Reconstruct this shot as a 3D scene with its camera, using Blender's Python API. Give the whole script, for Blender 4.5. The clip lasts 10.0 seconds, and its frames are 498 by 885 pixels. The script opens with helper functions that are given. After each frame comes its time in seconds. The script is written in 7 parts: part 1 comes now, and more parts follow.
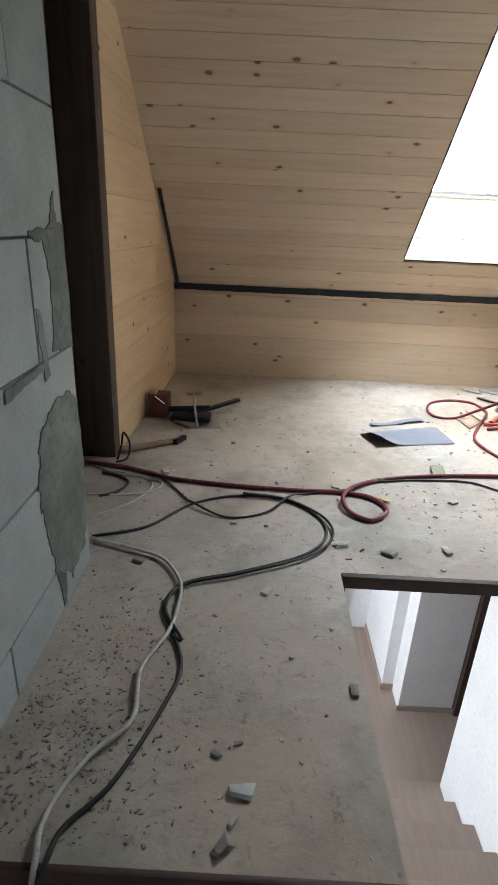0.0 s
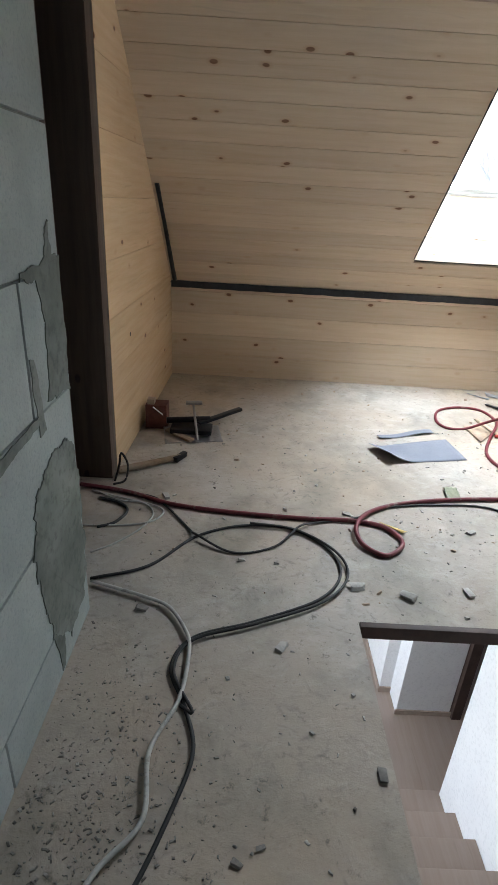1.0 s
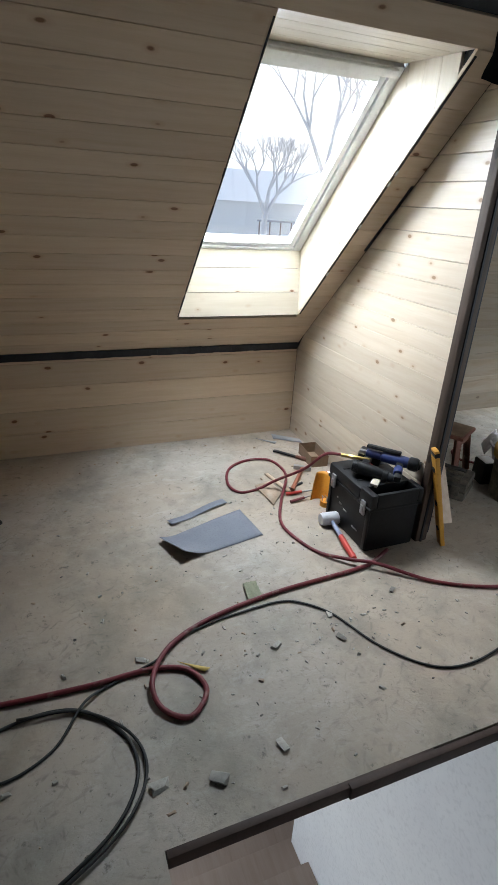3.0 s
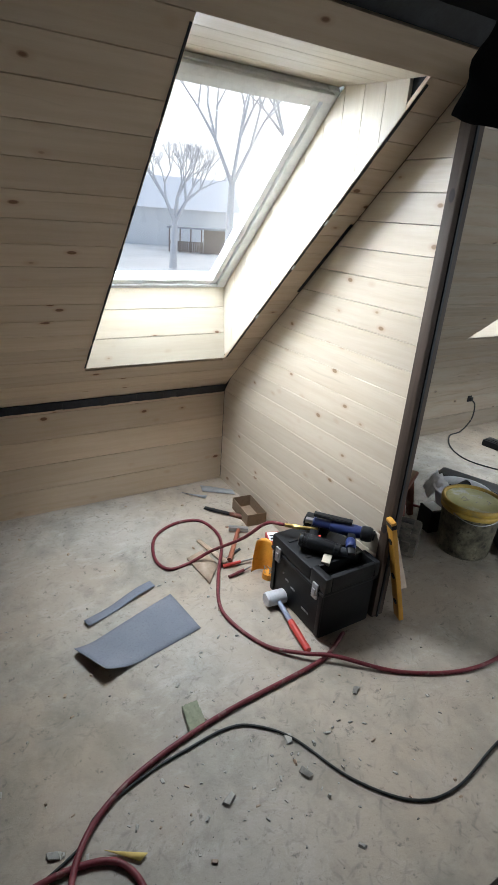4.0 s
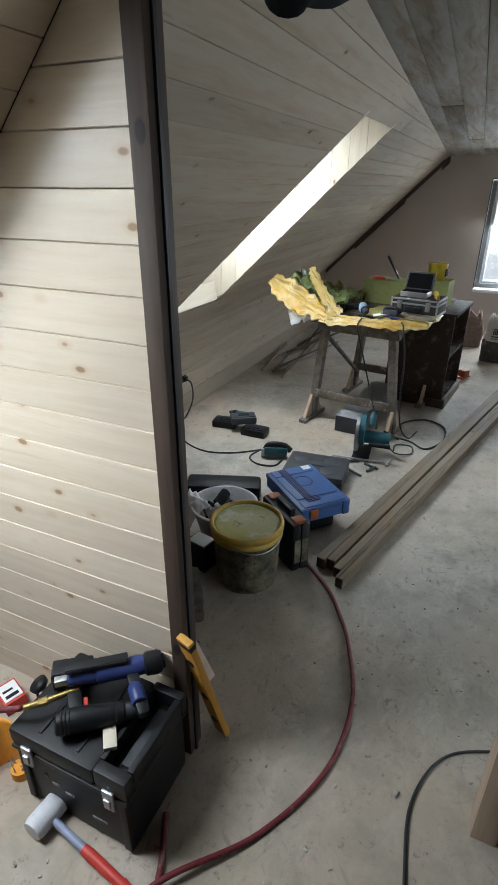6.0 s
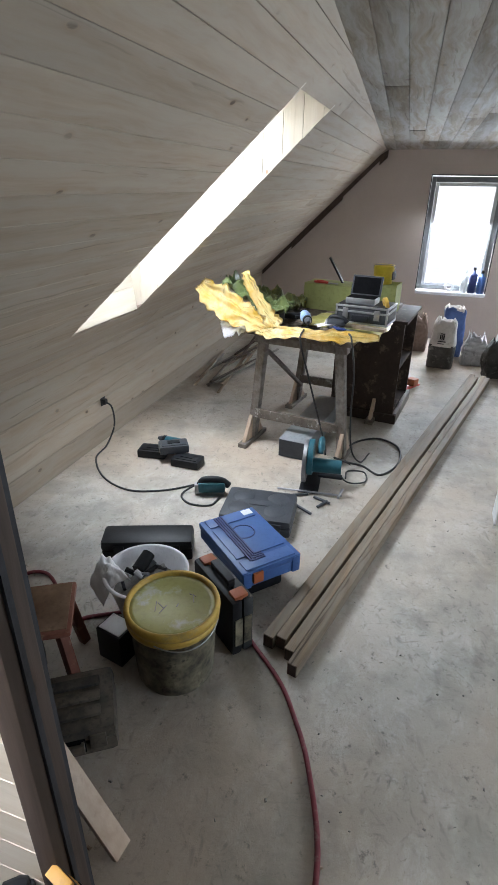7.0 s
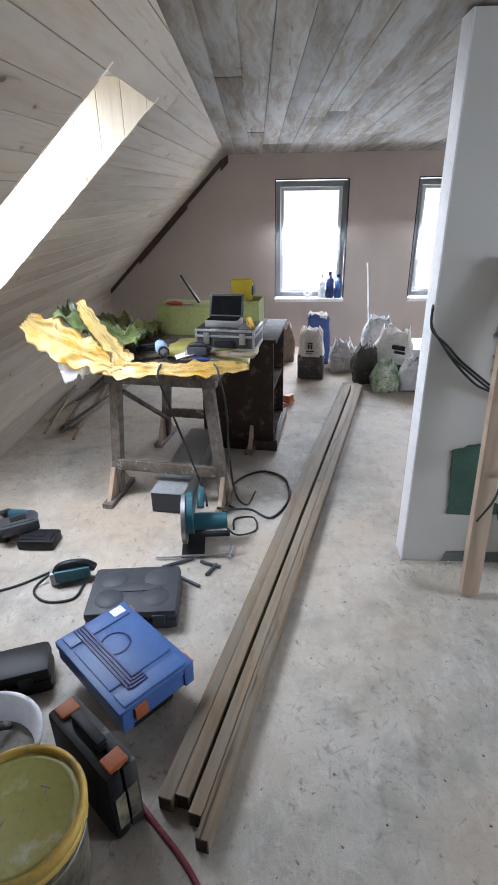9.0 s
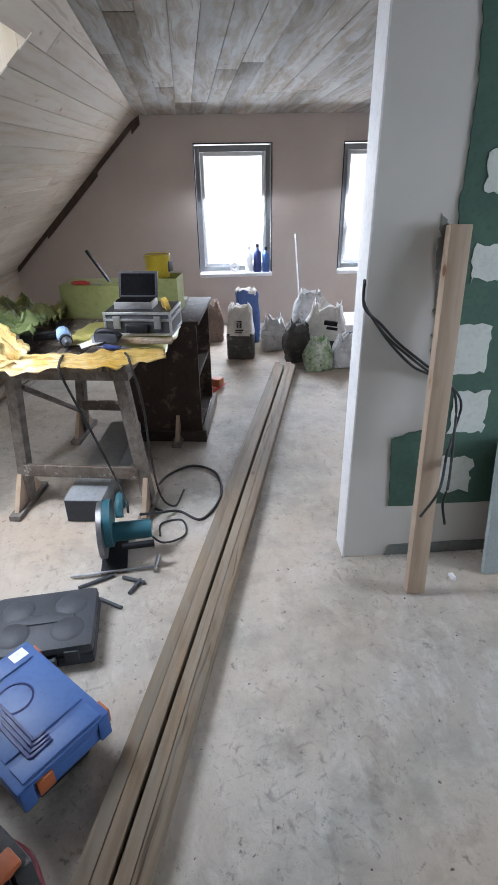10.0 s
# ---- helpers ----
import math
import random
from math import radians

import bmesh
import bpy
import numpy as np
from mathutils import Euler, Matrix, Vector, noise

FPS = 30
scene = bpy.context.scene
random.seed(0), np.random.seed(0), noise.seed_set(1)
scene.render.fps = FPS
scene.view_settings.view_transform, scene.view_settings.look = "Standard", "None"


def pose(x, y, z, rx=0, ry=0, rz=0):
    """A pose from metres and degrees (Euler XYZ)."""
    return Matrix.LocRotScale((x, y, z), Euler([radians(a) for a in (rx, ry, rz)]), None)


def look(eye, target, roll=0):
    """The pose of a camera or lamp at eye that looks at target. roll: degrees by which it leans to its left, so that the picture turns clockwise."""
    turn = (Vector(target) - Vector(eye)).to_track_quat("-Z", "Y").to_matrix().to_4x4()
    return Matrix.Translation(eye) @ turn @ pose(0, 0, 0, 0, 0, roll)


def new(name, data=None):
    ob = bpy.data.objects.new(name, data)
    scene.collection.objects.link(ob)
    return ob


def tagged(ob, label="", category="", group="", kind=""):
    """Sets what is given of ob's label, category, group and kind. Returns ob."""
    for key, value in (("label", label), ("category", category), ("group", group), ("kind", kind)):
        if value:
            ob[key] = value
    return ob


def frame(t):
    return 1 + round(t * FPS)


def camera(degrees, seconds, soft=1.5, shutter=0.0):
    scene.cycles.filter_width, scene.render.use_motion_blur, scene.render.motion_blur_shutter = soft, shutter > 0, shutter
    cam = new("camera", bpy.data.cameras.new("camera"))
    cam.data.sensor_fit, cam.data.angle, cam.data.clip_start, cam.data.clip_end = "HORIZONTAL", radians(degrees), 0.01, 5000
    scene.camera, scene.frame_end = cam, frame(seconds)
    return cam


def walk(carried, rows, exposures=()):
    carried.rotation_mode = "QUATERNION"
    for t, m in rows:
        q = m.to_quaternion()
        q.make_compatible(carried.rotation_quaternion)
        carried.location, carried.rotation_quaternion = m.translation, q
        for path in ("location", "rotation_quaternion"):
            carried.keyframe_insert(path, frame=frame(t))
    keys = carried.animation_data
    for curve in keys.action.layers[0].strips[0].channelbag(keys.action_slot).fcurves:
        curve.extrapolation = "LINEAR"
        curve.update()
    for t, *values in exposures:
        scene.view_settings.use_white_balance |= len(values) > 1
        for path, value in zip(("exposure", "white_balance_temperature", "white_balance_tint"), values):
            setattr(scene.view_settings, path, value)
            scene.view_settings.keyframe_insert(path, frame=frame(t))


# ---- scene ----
cam = camera(50.6, 10.0)
PATH = [
    (0, (-0.063, 1.019, 1.087), (-0.082, 2.867, 0.321), 2.7),
    (0.5, (-0.112, 1.138, 1.187), (-0.118, 2.955, 0.351), 3.2),
    (1, (-0.146, 1.227, 1.207), (-0.123, 3.043, 0.369), 3.5),
    (1.5, (-0.069, 1.336, 1.223), (0.023, 3.172, 0.436), 3.8),
    (2, (0.057, 1.477, 1.338), (0.372, 3.306, 0.592), 3.6),
    (2.5, (0.07, 1.618, 1.397), (0.618, 3.376, 0.615), 2.9),
    (3, (0.086, 1.719, 1.542), (0.795, 3.397, 0.716), 3.4),
    (3.2, (0.124, 1.786, 1.553), (0.888, 3.44, 0.727), 3.6),
    (4.3, (0.25, 2.321, 1.71), (1.319, 3.813, 0.916), 3.7),
    (4.5, (0.254, 2.4, 1.726), (1.389, 3.833, 0.915), 3.2),
    (5, (0.335, 2.584, 1.71), (1.656, 3.857, 0.914), 2.3),
    (5.5, (0.612, 2.772, 1.699), (2.082, 3.817, 0.834), 1.0),
    (6, (0.862, 2.856, 1.678), (2.5, 3.6, 0.802), 0.3),
    (6.2, (0.966, 2.922, 1.655), (2.65, 3.504, 0.745), 0.3),
    (7.3, (1.532, 3.008, 1.641), (3.244, 3.556, 0.763), 0.9),
    (7.5, (1.595, 3.013, 1.651), (3.292, 3.612, 0.777), 0.9),
    (8, (1.709, 3.114, 1.632), (3.412, 3.711, 0.77), 1.1),
    (8.5, (1.827, 3.147, 1.657), (3.603, 3.493, 0.805), 0.7),
    (9, (1.95, 3.066, 1.636), (3.755, 3.176, 0.782), -1.0),
    (9.5, (2.122, 2.982, 1.616), (3.908, 2.986, 0.717), -1.6),
    (10, (2.234, 2.992, 1.595), (3.997, 2.881, 0.657), -1.0),
]
walk(cam, [(t, look(eye, target, roll)) for t, eye, target, roll in PATH],
     exposures=[(0.0, 1.74, 6430, 11), (1.5, 1.57, 6180, 10), (2.5, 0.92, 6250, 9), (4.5, 0.45, 6300, 9), (5.5, 0.12, 6300, 8), (6.1, 0.32, 6250, 7), (7.5, 1.02, 6130, 14), (10.0, 0.95, 6050, 15)])

# ---- light ----
world = bpy.data.worlds.new("world")
scene.world = world
world.use_nodes = True
wt = world.node_tree
sky = wt.nodes.new("ShaderNodeTexSky")
sky.sky_type, sky.sun_disc = "NISHITA", False
sky.sun_elevation, sky.sun_rotation = radians(45), radians(-35)
sky.dust_density, sky.air_density = 1.0, 1.0
wt.nodes["Background"].inputs[1].default_value = 0.15
wt.links.new(sky.outputs[0], wt.nodes["Background"].inputs[0])


def sun_lamp(strength, angle, elevation, azimuth):
    d = bpy.data.lights.new("sun", "SUN")
    d.energy, d.angle, d.color = strength, radians(angle), (1.0, 0.97, 0.93)
    o = new("sun", d)
    e, a = radians(elevation), radians(azimuth)
    way = Vector((math.sin(a) * math.cos(e), math.cos(a) * math.cos(e), math.sin(e)))
    o.matrix_world = look(way * 30, (0, 0, 0))


sun_lamp(1.5, 60, 45, -35)


def area(name, eye, target, w, h, watts, colour=(0.93, 0.97, 1.0)):
    d = bpy.data.lights.new(name, "AREA")
    d.shape, d.size, d.size_y, d.energy, d.color = "RECTANGLE", w, h, watts, colour
    o = new(name, d)
    o.matrix_world = look(eye, target)
    return o


# daylight in the openings
COLD = (0.86, 0.94, 1.0)
area("skylight_day_a", (1.27, 4.46, 1.98), (1.58, 4.06, 0.98), 0.62, 1.05, 42, COLD)
area("skylight_day_b", (4.24, 4.46, 1.98), (4.24, 4.0, 0.98), 0.58, 1.05, 42, COLD)
area("window_day_a", (8.24, 2.73, 1.16), (7.0, 2.73, 0.1), 0.62, 1.08, 41, COLD)
area("window_day_b", (8.24, 1.25, 1.16), (7.0, 1.25, 0.1), 0.62, 1.08, 41, COLD)
# Added lamp in an assumed, unseen south window; brightens floor and drywall.
area("window_day_south", (3.05, -0.45, 1.35), (3.2, 1.0, 0.2), 1.2, 1.0, 35, COLD)
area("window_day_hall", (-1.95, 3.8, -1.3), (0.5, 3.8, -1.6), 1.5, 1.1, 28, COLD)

# ---- materials ----


class Mat:
    """A small chain of shader nodes."""

    def __init__(self, name):
        self.m = bpy.data.materials.new(name)
        self.m.use_nodes = True
        self.t = self.m.node_tree
        self.b = self.t.nodes["Principled BSDF"]

    def node(self, kind, ins=None, **kw):
        n = self.t.nodes.new(kind)
        for k, v in kw.items():
            setattr(n, k, v)
        for k, v in (ins or {}).items():
            self.put(n.inputs[k], v)
        return n

    def put(self, socket, v):
        if isinstance(v, bpy.types.NodeSocket):
            self.t.links.new(v, socket)
        elif isinstance(v, (tuple, list)) and len(v) == 3 and socket.type == "RGBA":
            socket.default_value = (*v, 1)
        else:
            socket.default_value = v

    def pos(self, scale=(1, 1, 1), wobble=0.0, spread=37.0, local=False):
        src = self.node("ShaderNodeTexCoord").outputs["Object"] if local else self.node("ShaderNodeNewGeometry").outputs["Position"]
        info = self.node("ShaderNodeObjectInfo")
        off = self.node("ShaderNodeMath", {0: info.outputs["Random"], 1: spread}, operation="MULTIPLY")
        add = self.node("ShaderNodeVectorMath", {0: src, 1: off.outputs[0]}, operation="ADD")
        out = add.outputs[0]
        if wobble:
            nz = self.node("ShaderNodeTexNoise", {"Vector": out, "Scale": 3.0})
            sc = self.node("ShaderNodeVectorMath", {0: nz.outputs["Color"], "Scale": wobble}, operation="SCALE")
            out = self.node("ShaderNodeVectorMath", {0: out, 1: sc.outputs[0]}, operation="ADD").outputs[0]
        return self.node("ShaderNodeVectorMath", {0: out, 1: scale}, operation="MULTIPLY").outputs[0]

    def noise(self, vec, scale, detail=4.0, rough=0.55):
        return self.node("ShaderNodeTexNoise", {"Vector": vec, "Scale": scale, "Detail": detail, "Roughness": rough}).outputs["Fac"]

    def ramp(self, fac, *stops):
        r = self.node("ShaderNodeValToRGB", {"Fac": fac})
        e = r.color_ramp.elements
        while len(e) < len(stops):
            e.new(0.5)
        for el, (p, c) in zip(e, stops):
            el.position = p
            el.color = (*c, 1) if isinstance(c, (tuple, list)) else (c, c, c, 1)
        return r.outputs["Color"]

    def mix(self, a, b, fac, blend="MIX"):
        n = self.node("ShaderNodeMix", data_type="RGBA", blend_type=blend)
        self.put(n.inputs[0], fac)
        self.put(n.inputs[6], a)
        self.put(n.inputs[7], b)
        return n.outputs[2]

    def math(self, op, a, b=0.0):
        return self.node("ShaderNodeMath", {0: a, 1: b}, operation=op).outputs[0]

    def bump(self, height, strength, distance=0.01):
        n = self.node("ShaderNodeBump", {"Height": height, "Strength": strength, "Distance": distance})
        self.put(self.b.inputs["Normal"], n.outputs[0])

    def end(self, colour, rough=0.6, metal=0.0, spec=0.5):
        self.put(self.b.inputs["Base Color"], colour)
        self.put(self.b.inputs["Roughness"], rough)
        self.put(self.b.inputs["Metallic"], metal)
        self.put(self.b.inputs["Specular IOR Level"], spec)
        return self.m


def pine(name, light, dark, axis, knot=(0.16, 0.07, 0.03), rough=0.42, knots=0.017, grey=None, tone=0.5, spec=0.4, island=False, spread=(0.78, 1.12), cell=7.5, streaks=0.25, local=False):
    m = Mat(name)
    sc = [16.0, 16.0, 16.0]
    sc["xyz".index(axis)] = 0.9
    v = m.pos(tuple(sc), 0.03, local=local)
    grain = m.noise(v, 2.2, 6.0, 0.6)
    fine = m.noise(v, 9.0, 3.0, 0.7)
    info = m.node("ShaderNodeNewGeometry").outputs["Random Per Island"] if island else m.node("ShaderNodeObjectInfo").outputs["Random"]
    c = m.ramp(grain, (0.25, dark), (0.62, light))
    c = m.mix(c, tuple(x * 0.72 for x in light), m.math("MULTIPLY", fine, 0.35))
    ks = [1.0, 1.0, 1.0]
    ks["xyz".index(axis)] = 0.55
    kv = m.pos(tuple(ks), 0.05, local=local)
    vor = m.node("ShaderNodeTexVoronoi", {"Vector": kv, "Scale": cell}).outputs["Distance"]
    halo = m.ramp(vor, (knots * 4.5, 0.55), (knots * 12, 0.0))
    c = m.mix(c, (light[0] * 0.72, light[1] * 0.55, light[2] * 0.42), halo)
    kn = m.ramp(vor, (knots * 4.6, 1.0), (knots * 6.4, 0.0))
    c = m.mix(c, knot, kn)
    if grey:
        st = m.noise(m.pos((0.5, 7.0, 7.0), 0.12), 2.0, 5.0, 0.65)
        c = m.mix(c, grey, m.ramp(st, (0.38, 0.0), (0.60, 0.8)))
    streak = m.noise(m.pos(tuple(x * (0.55 if x < 1 else 2.6) for x in sc), 0.05, local=local), 1.0, 3.0, 0.6)
    c = m.mix(c, tuple(x * 0.62 for x in dark), m.ramp(streak, (0.63, 0.0), (0.72, streaks)))
    lo, hi = 1 - (1 - spread[0]) * tone, 1 + (spread[1] - 1) * tone
    c = m.mix(c, m.mix((lo, lo, lo), (hi, hi, hi), info), 1.0, "MULTIPLY")
    m.bump(m.math("ADD", grain, m.math("MULTIPLY", fine, 0.5)), 0.25, 0.002)
    return m.end(c, m.ramp(grain, (0.2, rough + 0.15), (0.8, rough)), spec=spec)


PINE_X = pine("pine_boards_long", (0.69, 0.56, 0.42), (0.60, 0.46, 0.31), "x", cell=10.0, knots=0.0175, knot=(0.20, 0.10, 0.05))
PINE_Y = pine("pine_boards_cross", (0.68, 0.59, 0.48), (0.60, 0.49, 0.37), "y", rough=0.30, knots=0.0165, cell=10.5, spec=0.5, knot=(0.30, 0.19, 0.11))
PINE_Z = pine("pine_boards_upright", (0.68, 0.61, 0.50), (0.62, 0.54, 0.42), "z", knot=(0.30, 0.19, 0.11), knots=0.011, cell=8.0)
PINE_W = pine("pine_panel_west", (0.62, 0.45, 0.28), (0.54, 0.36, 0.20), "y", knots=0.013)
PINE_C = pine("pine_ceiling_washed", (0.235, 0.195, 0.15), (0.16, 0.128, 0.098), "x", grey=(0.33, 0.32, 0.305), knot=(0.10, 0.07, 0.05), knots=0.014, island=True, spread=(0.66, 1.36), tone=0.75, rough=0.75, spec=0.15, streaks=0.6)
# Far-room pine: grey dust, plus a base darkened for its weaker light.
PINE_D = pine("pine_boards_dusty_dim", (0.40, 0.325, 0.25), (0.31, 0.24, 0.175), "x", grey=(0.38, 0.33, 0.27), knot=(0.12, 0.085, 0.06), knots=0.013, rough=0.7, spec=0.2, spread=(0.78, 1.15), tone=0.6, streaks=0.5)
PINE_R = pine("pine_reveal_boards", (0.67, 0.60, 0.49), (0.60, 0.51, 0.39), "x", knot=(0.24, 0.14, 0.08), knots=0.012, cell=8.0)
STUD = pine("stud_wood", (0.52, 0.40, 0.30), (0.40, 0.29, 0.20), "z", local=True)
PLANK = pine("weathered_plank", (0.29, 0.205, 0.128), (0.10, 0.066, 0.038), "x", knots=0.014, rough=0.65, grey=(0.23, 0.195, 0.15), spread=(0.6, 1.25), streaks=0.9, local=True)
DARKWOOD = pine("dark_post_wood", (0.078, 0.052, 0.039), (0.04, 0.027, 0.02), "z", knot=(0.02, 0.012, 0.01), rough=0.6, tone=0.2)
GREYWOOD = pine("old_grey_wood", (0.17, 0.14, 0.115), (0.07, 0.055, 0.045), "z", knots=0.012, rough=0.7, grey=(0.27, 0.245, 0.22), streaks=0.8, local=True)


def concrete():
    m = Mat("dusty_concrete")
    v = m.pos((1, 1, 1), 0.05, 0.0)
    big = m.noise(v, 1.1, 5.0, 0.6)
    mid = m.noise(v, 6.0, 7.0, 0.68)
    smear = m.noise(m.pos((0.75, 1.3, 1.0), 0.16, 0.0), 10.0, 8.0, 0.74)
    fine = m.noise(v, 70.0, 4.0, 0.7)
    c = m.ramp(big, (0.32, (0.36, 0.33, 0.29)), (0.68, (0.50, 0.465, 0.415)))
    c = m.mix(c, (0.57, 0.555, 0.53), m.ramp(smear, (0.50, 0.0), (0.68, 0.6)))
    c = m.mix(c, (0.21, 0.195, 0.175), m.ramp(mid, (0.30, 0.65), (0.43, 0.0)))
    c = m.mix(c, (0.17, 0.155, 0.14), m.ramp(smear, (0.28, 0.6), (0.36, 0.0)))
    c = m.mix(c, (0.18, 0.165, 0.15), m.ramp(fine, (0.28, 0.8), (0.38, 0.0)))
    dust = m.noise(m.pos((1.0, 1.0, 1.0), 0.2, 0.0), 0.8, 4.0, 0.55)
    c = m.mix(c, (0.42, 0.325, 0.24), m.ramp(dust, (0.36, 0.0), (0.60, 0.7)))
    stain = m.noise(m.pos((1.0, 0.8, 1.0), 0.12, 0.0), 3.4, 6.0, 0.66)
    c = m.mix(c, (0.165, 0.165, 0.14), m.ramp(stain, (0.30, 0.55), (0.52, 0.0)))
    speck = m.noise(v, 26.0, 5.0, 0.72)
    c = m.mix(c, (0.13, 0.122, 0.105), m.ramp(speck, (0.30, 0.75), (0.40, 0.0)))
    where = m.math("POWER", m.ramp(m.noise(v, 2.3, 3.0, 0.6), (0.40, 0.15), (0.60, 1.0)), 1.0)
    for angle, a, b in ((0.35, 16.0, 46.0), (1.25, 18.0, 55.0), (2.3, 14.0, 44.0), (2.85, 12.0, 38.0)):
        turned = m.node("ShaderNodeVectorRotate", {"Vector": m.pos((1, 1, 1), 0.05, 0.0), "Angle": angle}).outputs[0]
        long = m.node("ShaderNodeVectorMath", {0: turned, 1: (a, b, 1.0)}, operation="MULTIPLY").outputs[0]
        stroke = m.ramp(m.noise(long, 1.0, 2.0, 0.5), (0.62, 0.0), (0.75, 0.6))
        c = m.mix(c, (0.21, 0.19, 0.165), m.math("MULTIPLY", stroke, where))
    m.bump(m.math("ADD", smear, m.math("MULTIPLY", fine, 0.5)), 0.45, 0.005)
    return m.end(c, m.ramp(mid, (0.3, 0.5), (0.7, 0.85)), spec=0.3)


def rough_plain(name, c1, c2, scale=4.0, fine=70.0, bump=0.2, rough=0.8, spot=None, spec=0.35, local=False, metal=0.0):
    m = Mat(name)
    v = m.pos((1, 1, 1), 0.05, 5.0, local)
    a = m.noise(v, scale, 5.0, 0.6)
    f = m.noise(v, fine, 3.0, 0.6)
    c = m.ramp(a, (0.3, c1), (0.7, c2))
    c = m.mix(c, tuple(x * 0.8 for x in c1), m.ramp(f, (0.3, 0.5), (0.5, 0.0)))
    if spot:
        s = m.noise(v, scale * 2.3, 6.0, 0.7)
        c = m.mix(c, spot, m.ramp(s, (0.56, 0.0), (0.66, 0.8)))
    m.bump(m.math("ADD", a, m.math("MULTIPLY", f, 0.6)), bump, 0.003)
    return m.end(c, rough, metal, spec)


CONCRETE = concrete()
AAC = rough_plain("aerated_block", (0.30, 0.34, 0.335), (0.40, 0.44, 0.435), 5, 120, 0.4, 0.9)
MORTAR = rough_plain("grey_mortar", (0.15, 0.165, 0.155), (0.23, 0.245, 0.23), 9, 60, 0.5, 0.9)
WETMORTAR = rough_plain("damp_grey_mortar", (0.075, 0.09, 0.08), (0.25, 0.275, 0.255), 3.5, 40, 0.3, 0.8)
GABLE = rough_plain("brown_grey_plaster", (0.50, 0.43, 0.385), (0.56, 0.485, 0.435), 2, 220, 0.2, 0.9)
WHITE = rough_plain("white_wall_paint", (0.76, 0.76, 0.77), (0.82, 0.82, 0.82), 3, 50, 0.1, 0.7)
FILLER = rough_plain("grey_white_filler", (0.60, 0.58, 0.55), (0.66, 0.64, 0.61), 1.5, 500, 0.04, 0.8)
PATCH = rough_plain("pale_filler_patch", (0.56, 0.60, 0.57), (0.66, 0.69, 0.66), 6, 60, 0.25, 0.85)
GREEN = rough_plain("green_plasterboard", (0.055, 0.11, 0.085), (0.075, 0.145, 0.11), 6, 60, 0.1, 0.8)
MEMBRANE = rough_plain("black_membrane", (0.006, 0.006, 0.007), (0.010, 0.010, 0.011), 6, 40, 0.3, 0.9, spec=0.05)
BLACKGAP = rough_plain("black_gap_foil", (0.012, 0.013, 0.016), (0.03, 0.032, 0.04), 12, 60, 0.3, 0.5)
BLACK = rough_plain("black_plastic", (0.007, 0.0075, 0.009), (0.014, 0.015, 0.018), 8, 90, 0.15, 0.45, spec=0.25)
DUSTBLACK = rough_plain("dusty_black_plastic", (0.018, 0.02, 0.022), (0.05, 0.052, 0.052), 5, 60, 0.2, 0.6, spot=(0.24, 0.23, 0.21))
GREYCASE = rough_plain("dark_grey_plastic", (0.036, 0.039, 0.046), (0.056, 0.06, 0.068), 6, 90, 0.2, 0.55)
BLUE = rough_plain("blue_plastic", (0.05, 0.11, 0.29), (0.065, 0.135, 0.34), 4, 70, 0.1, 0.42)
BLUEDARK = rough_plain("dark_blue_plastic", (0.02, 0.035, 0.12), (0.035, 0.05, 0.17), 6, 60, 0.1, 0.4)
TEAL = rough_plain("teal_plastic", (0.02, 0.085, 0.11), (0.03, 0.12, 0.15), 8, 60, 0.1, 0.45)
REDHOSE = rough_plain("red_rubber_hose", (0.13, 0.018, 0.026), (0.20, 0.035, 0.045), 9, 60, 0.15, 0.5, spot=(0.22, 0.13, 0.11))
RED = rough_plain("red_plastic", (0.50, 0.045, 0.035), (0.58, 0.06, 0.045), 8, 60, 0.1, 0.45)
ORANGE = rough_plain("orange_plastic", (0.75, 0.30, 0.03), (0.85, 0.38, 0.05), 6, 60, 0.1, 0.4)
ORANGEDIM = rough_plain("orange_latch", (0.32, 0.085, 0.03), (0.40, 0.12, 0.045), 6, 60, 0.1, 0.5)
YELLOW = rough_plain("yellow_plastic", (0.50, 0.31, 0.05), (0.60, 0.42, 0.10), 6, 60, 0.1, 0.45, spot=(0.36, 0.27, 0.10))
LEVELC = rough_plain("yellow_level_paint", (0.45, 0.22, 0.03), (0.55, 0.28, 0.045), 7, 60, 0.1, 0.5)
LABELED = rough_plain("stained_bucket_label", (0.010, 0.010, 0.010), (0.30, 0.265, 0.18), 11, 30, 0.2, 0.6, spot=(0.018, 0.018, 0.018))
LIDWHITE = rough_plain("milky_lid", (0.34, 0.32, 0.09), (0.42, 0.40, 0.14), 3, 40, 0.25, 0.35, spot=(0.52, 0.53, 0.40))
CABLE = rough_plain("black_cable", (0.018, 0.019, 0.02), (0.035, 0.036, 0.036), 12, 60, 0.1, 0.55)
CABLEGREY = rough_plain("grey_white_cable", (0.42, 0.42, 0.40), (0.55, 0.55, 0.52), 12, 60, 0.1, 0.6, spot=(0.26, 0.25, 0.23))
PAPERGREY = rough_plain("grey_felt_sheet", (0.19, 0.205, 0.25), (0.235, 0.25, 0.295), 5, 120, 0.15, 0.8, spot=None)
PAPERDARK = rough_plain("dark_felt_back", (0.02, 0.02, 0.025), (0.04, 0.04, 0.045), 5, 60, 0.1, 0.8)
STEEL = rough_plain("dull_steel", (0.32, 0.32, 0.33), (0.42, 0.42, 0.43), 12, 80, 0.2, 0.4, metal=0.9)
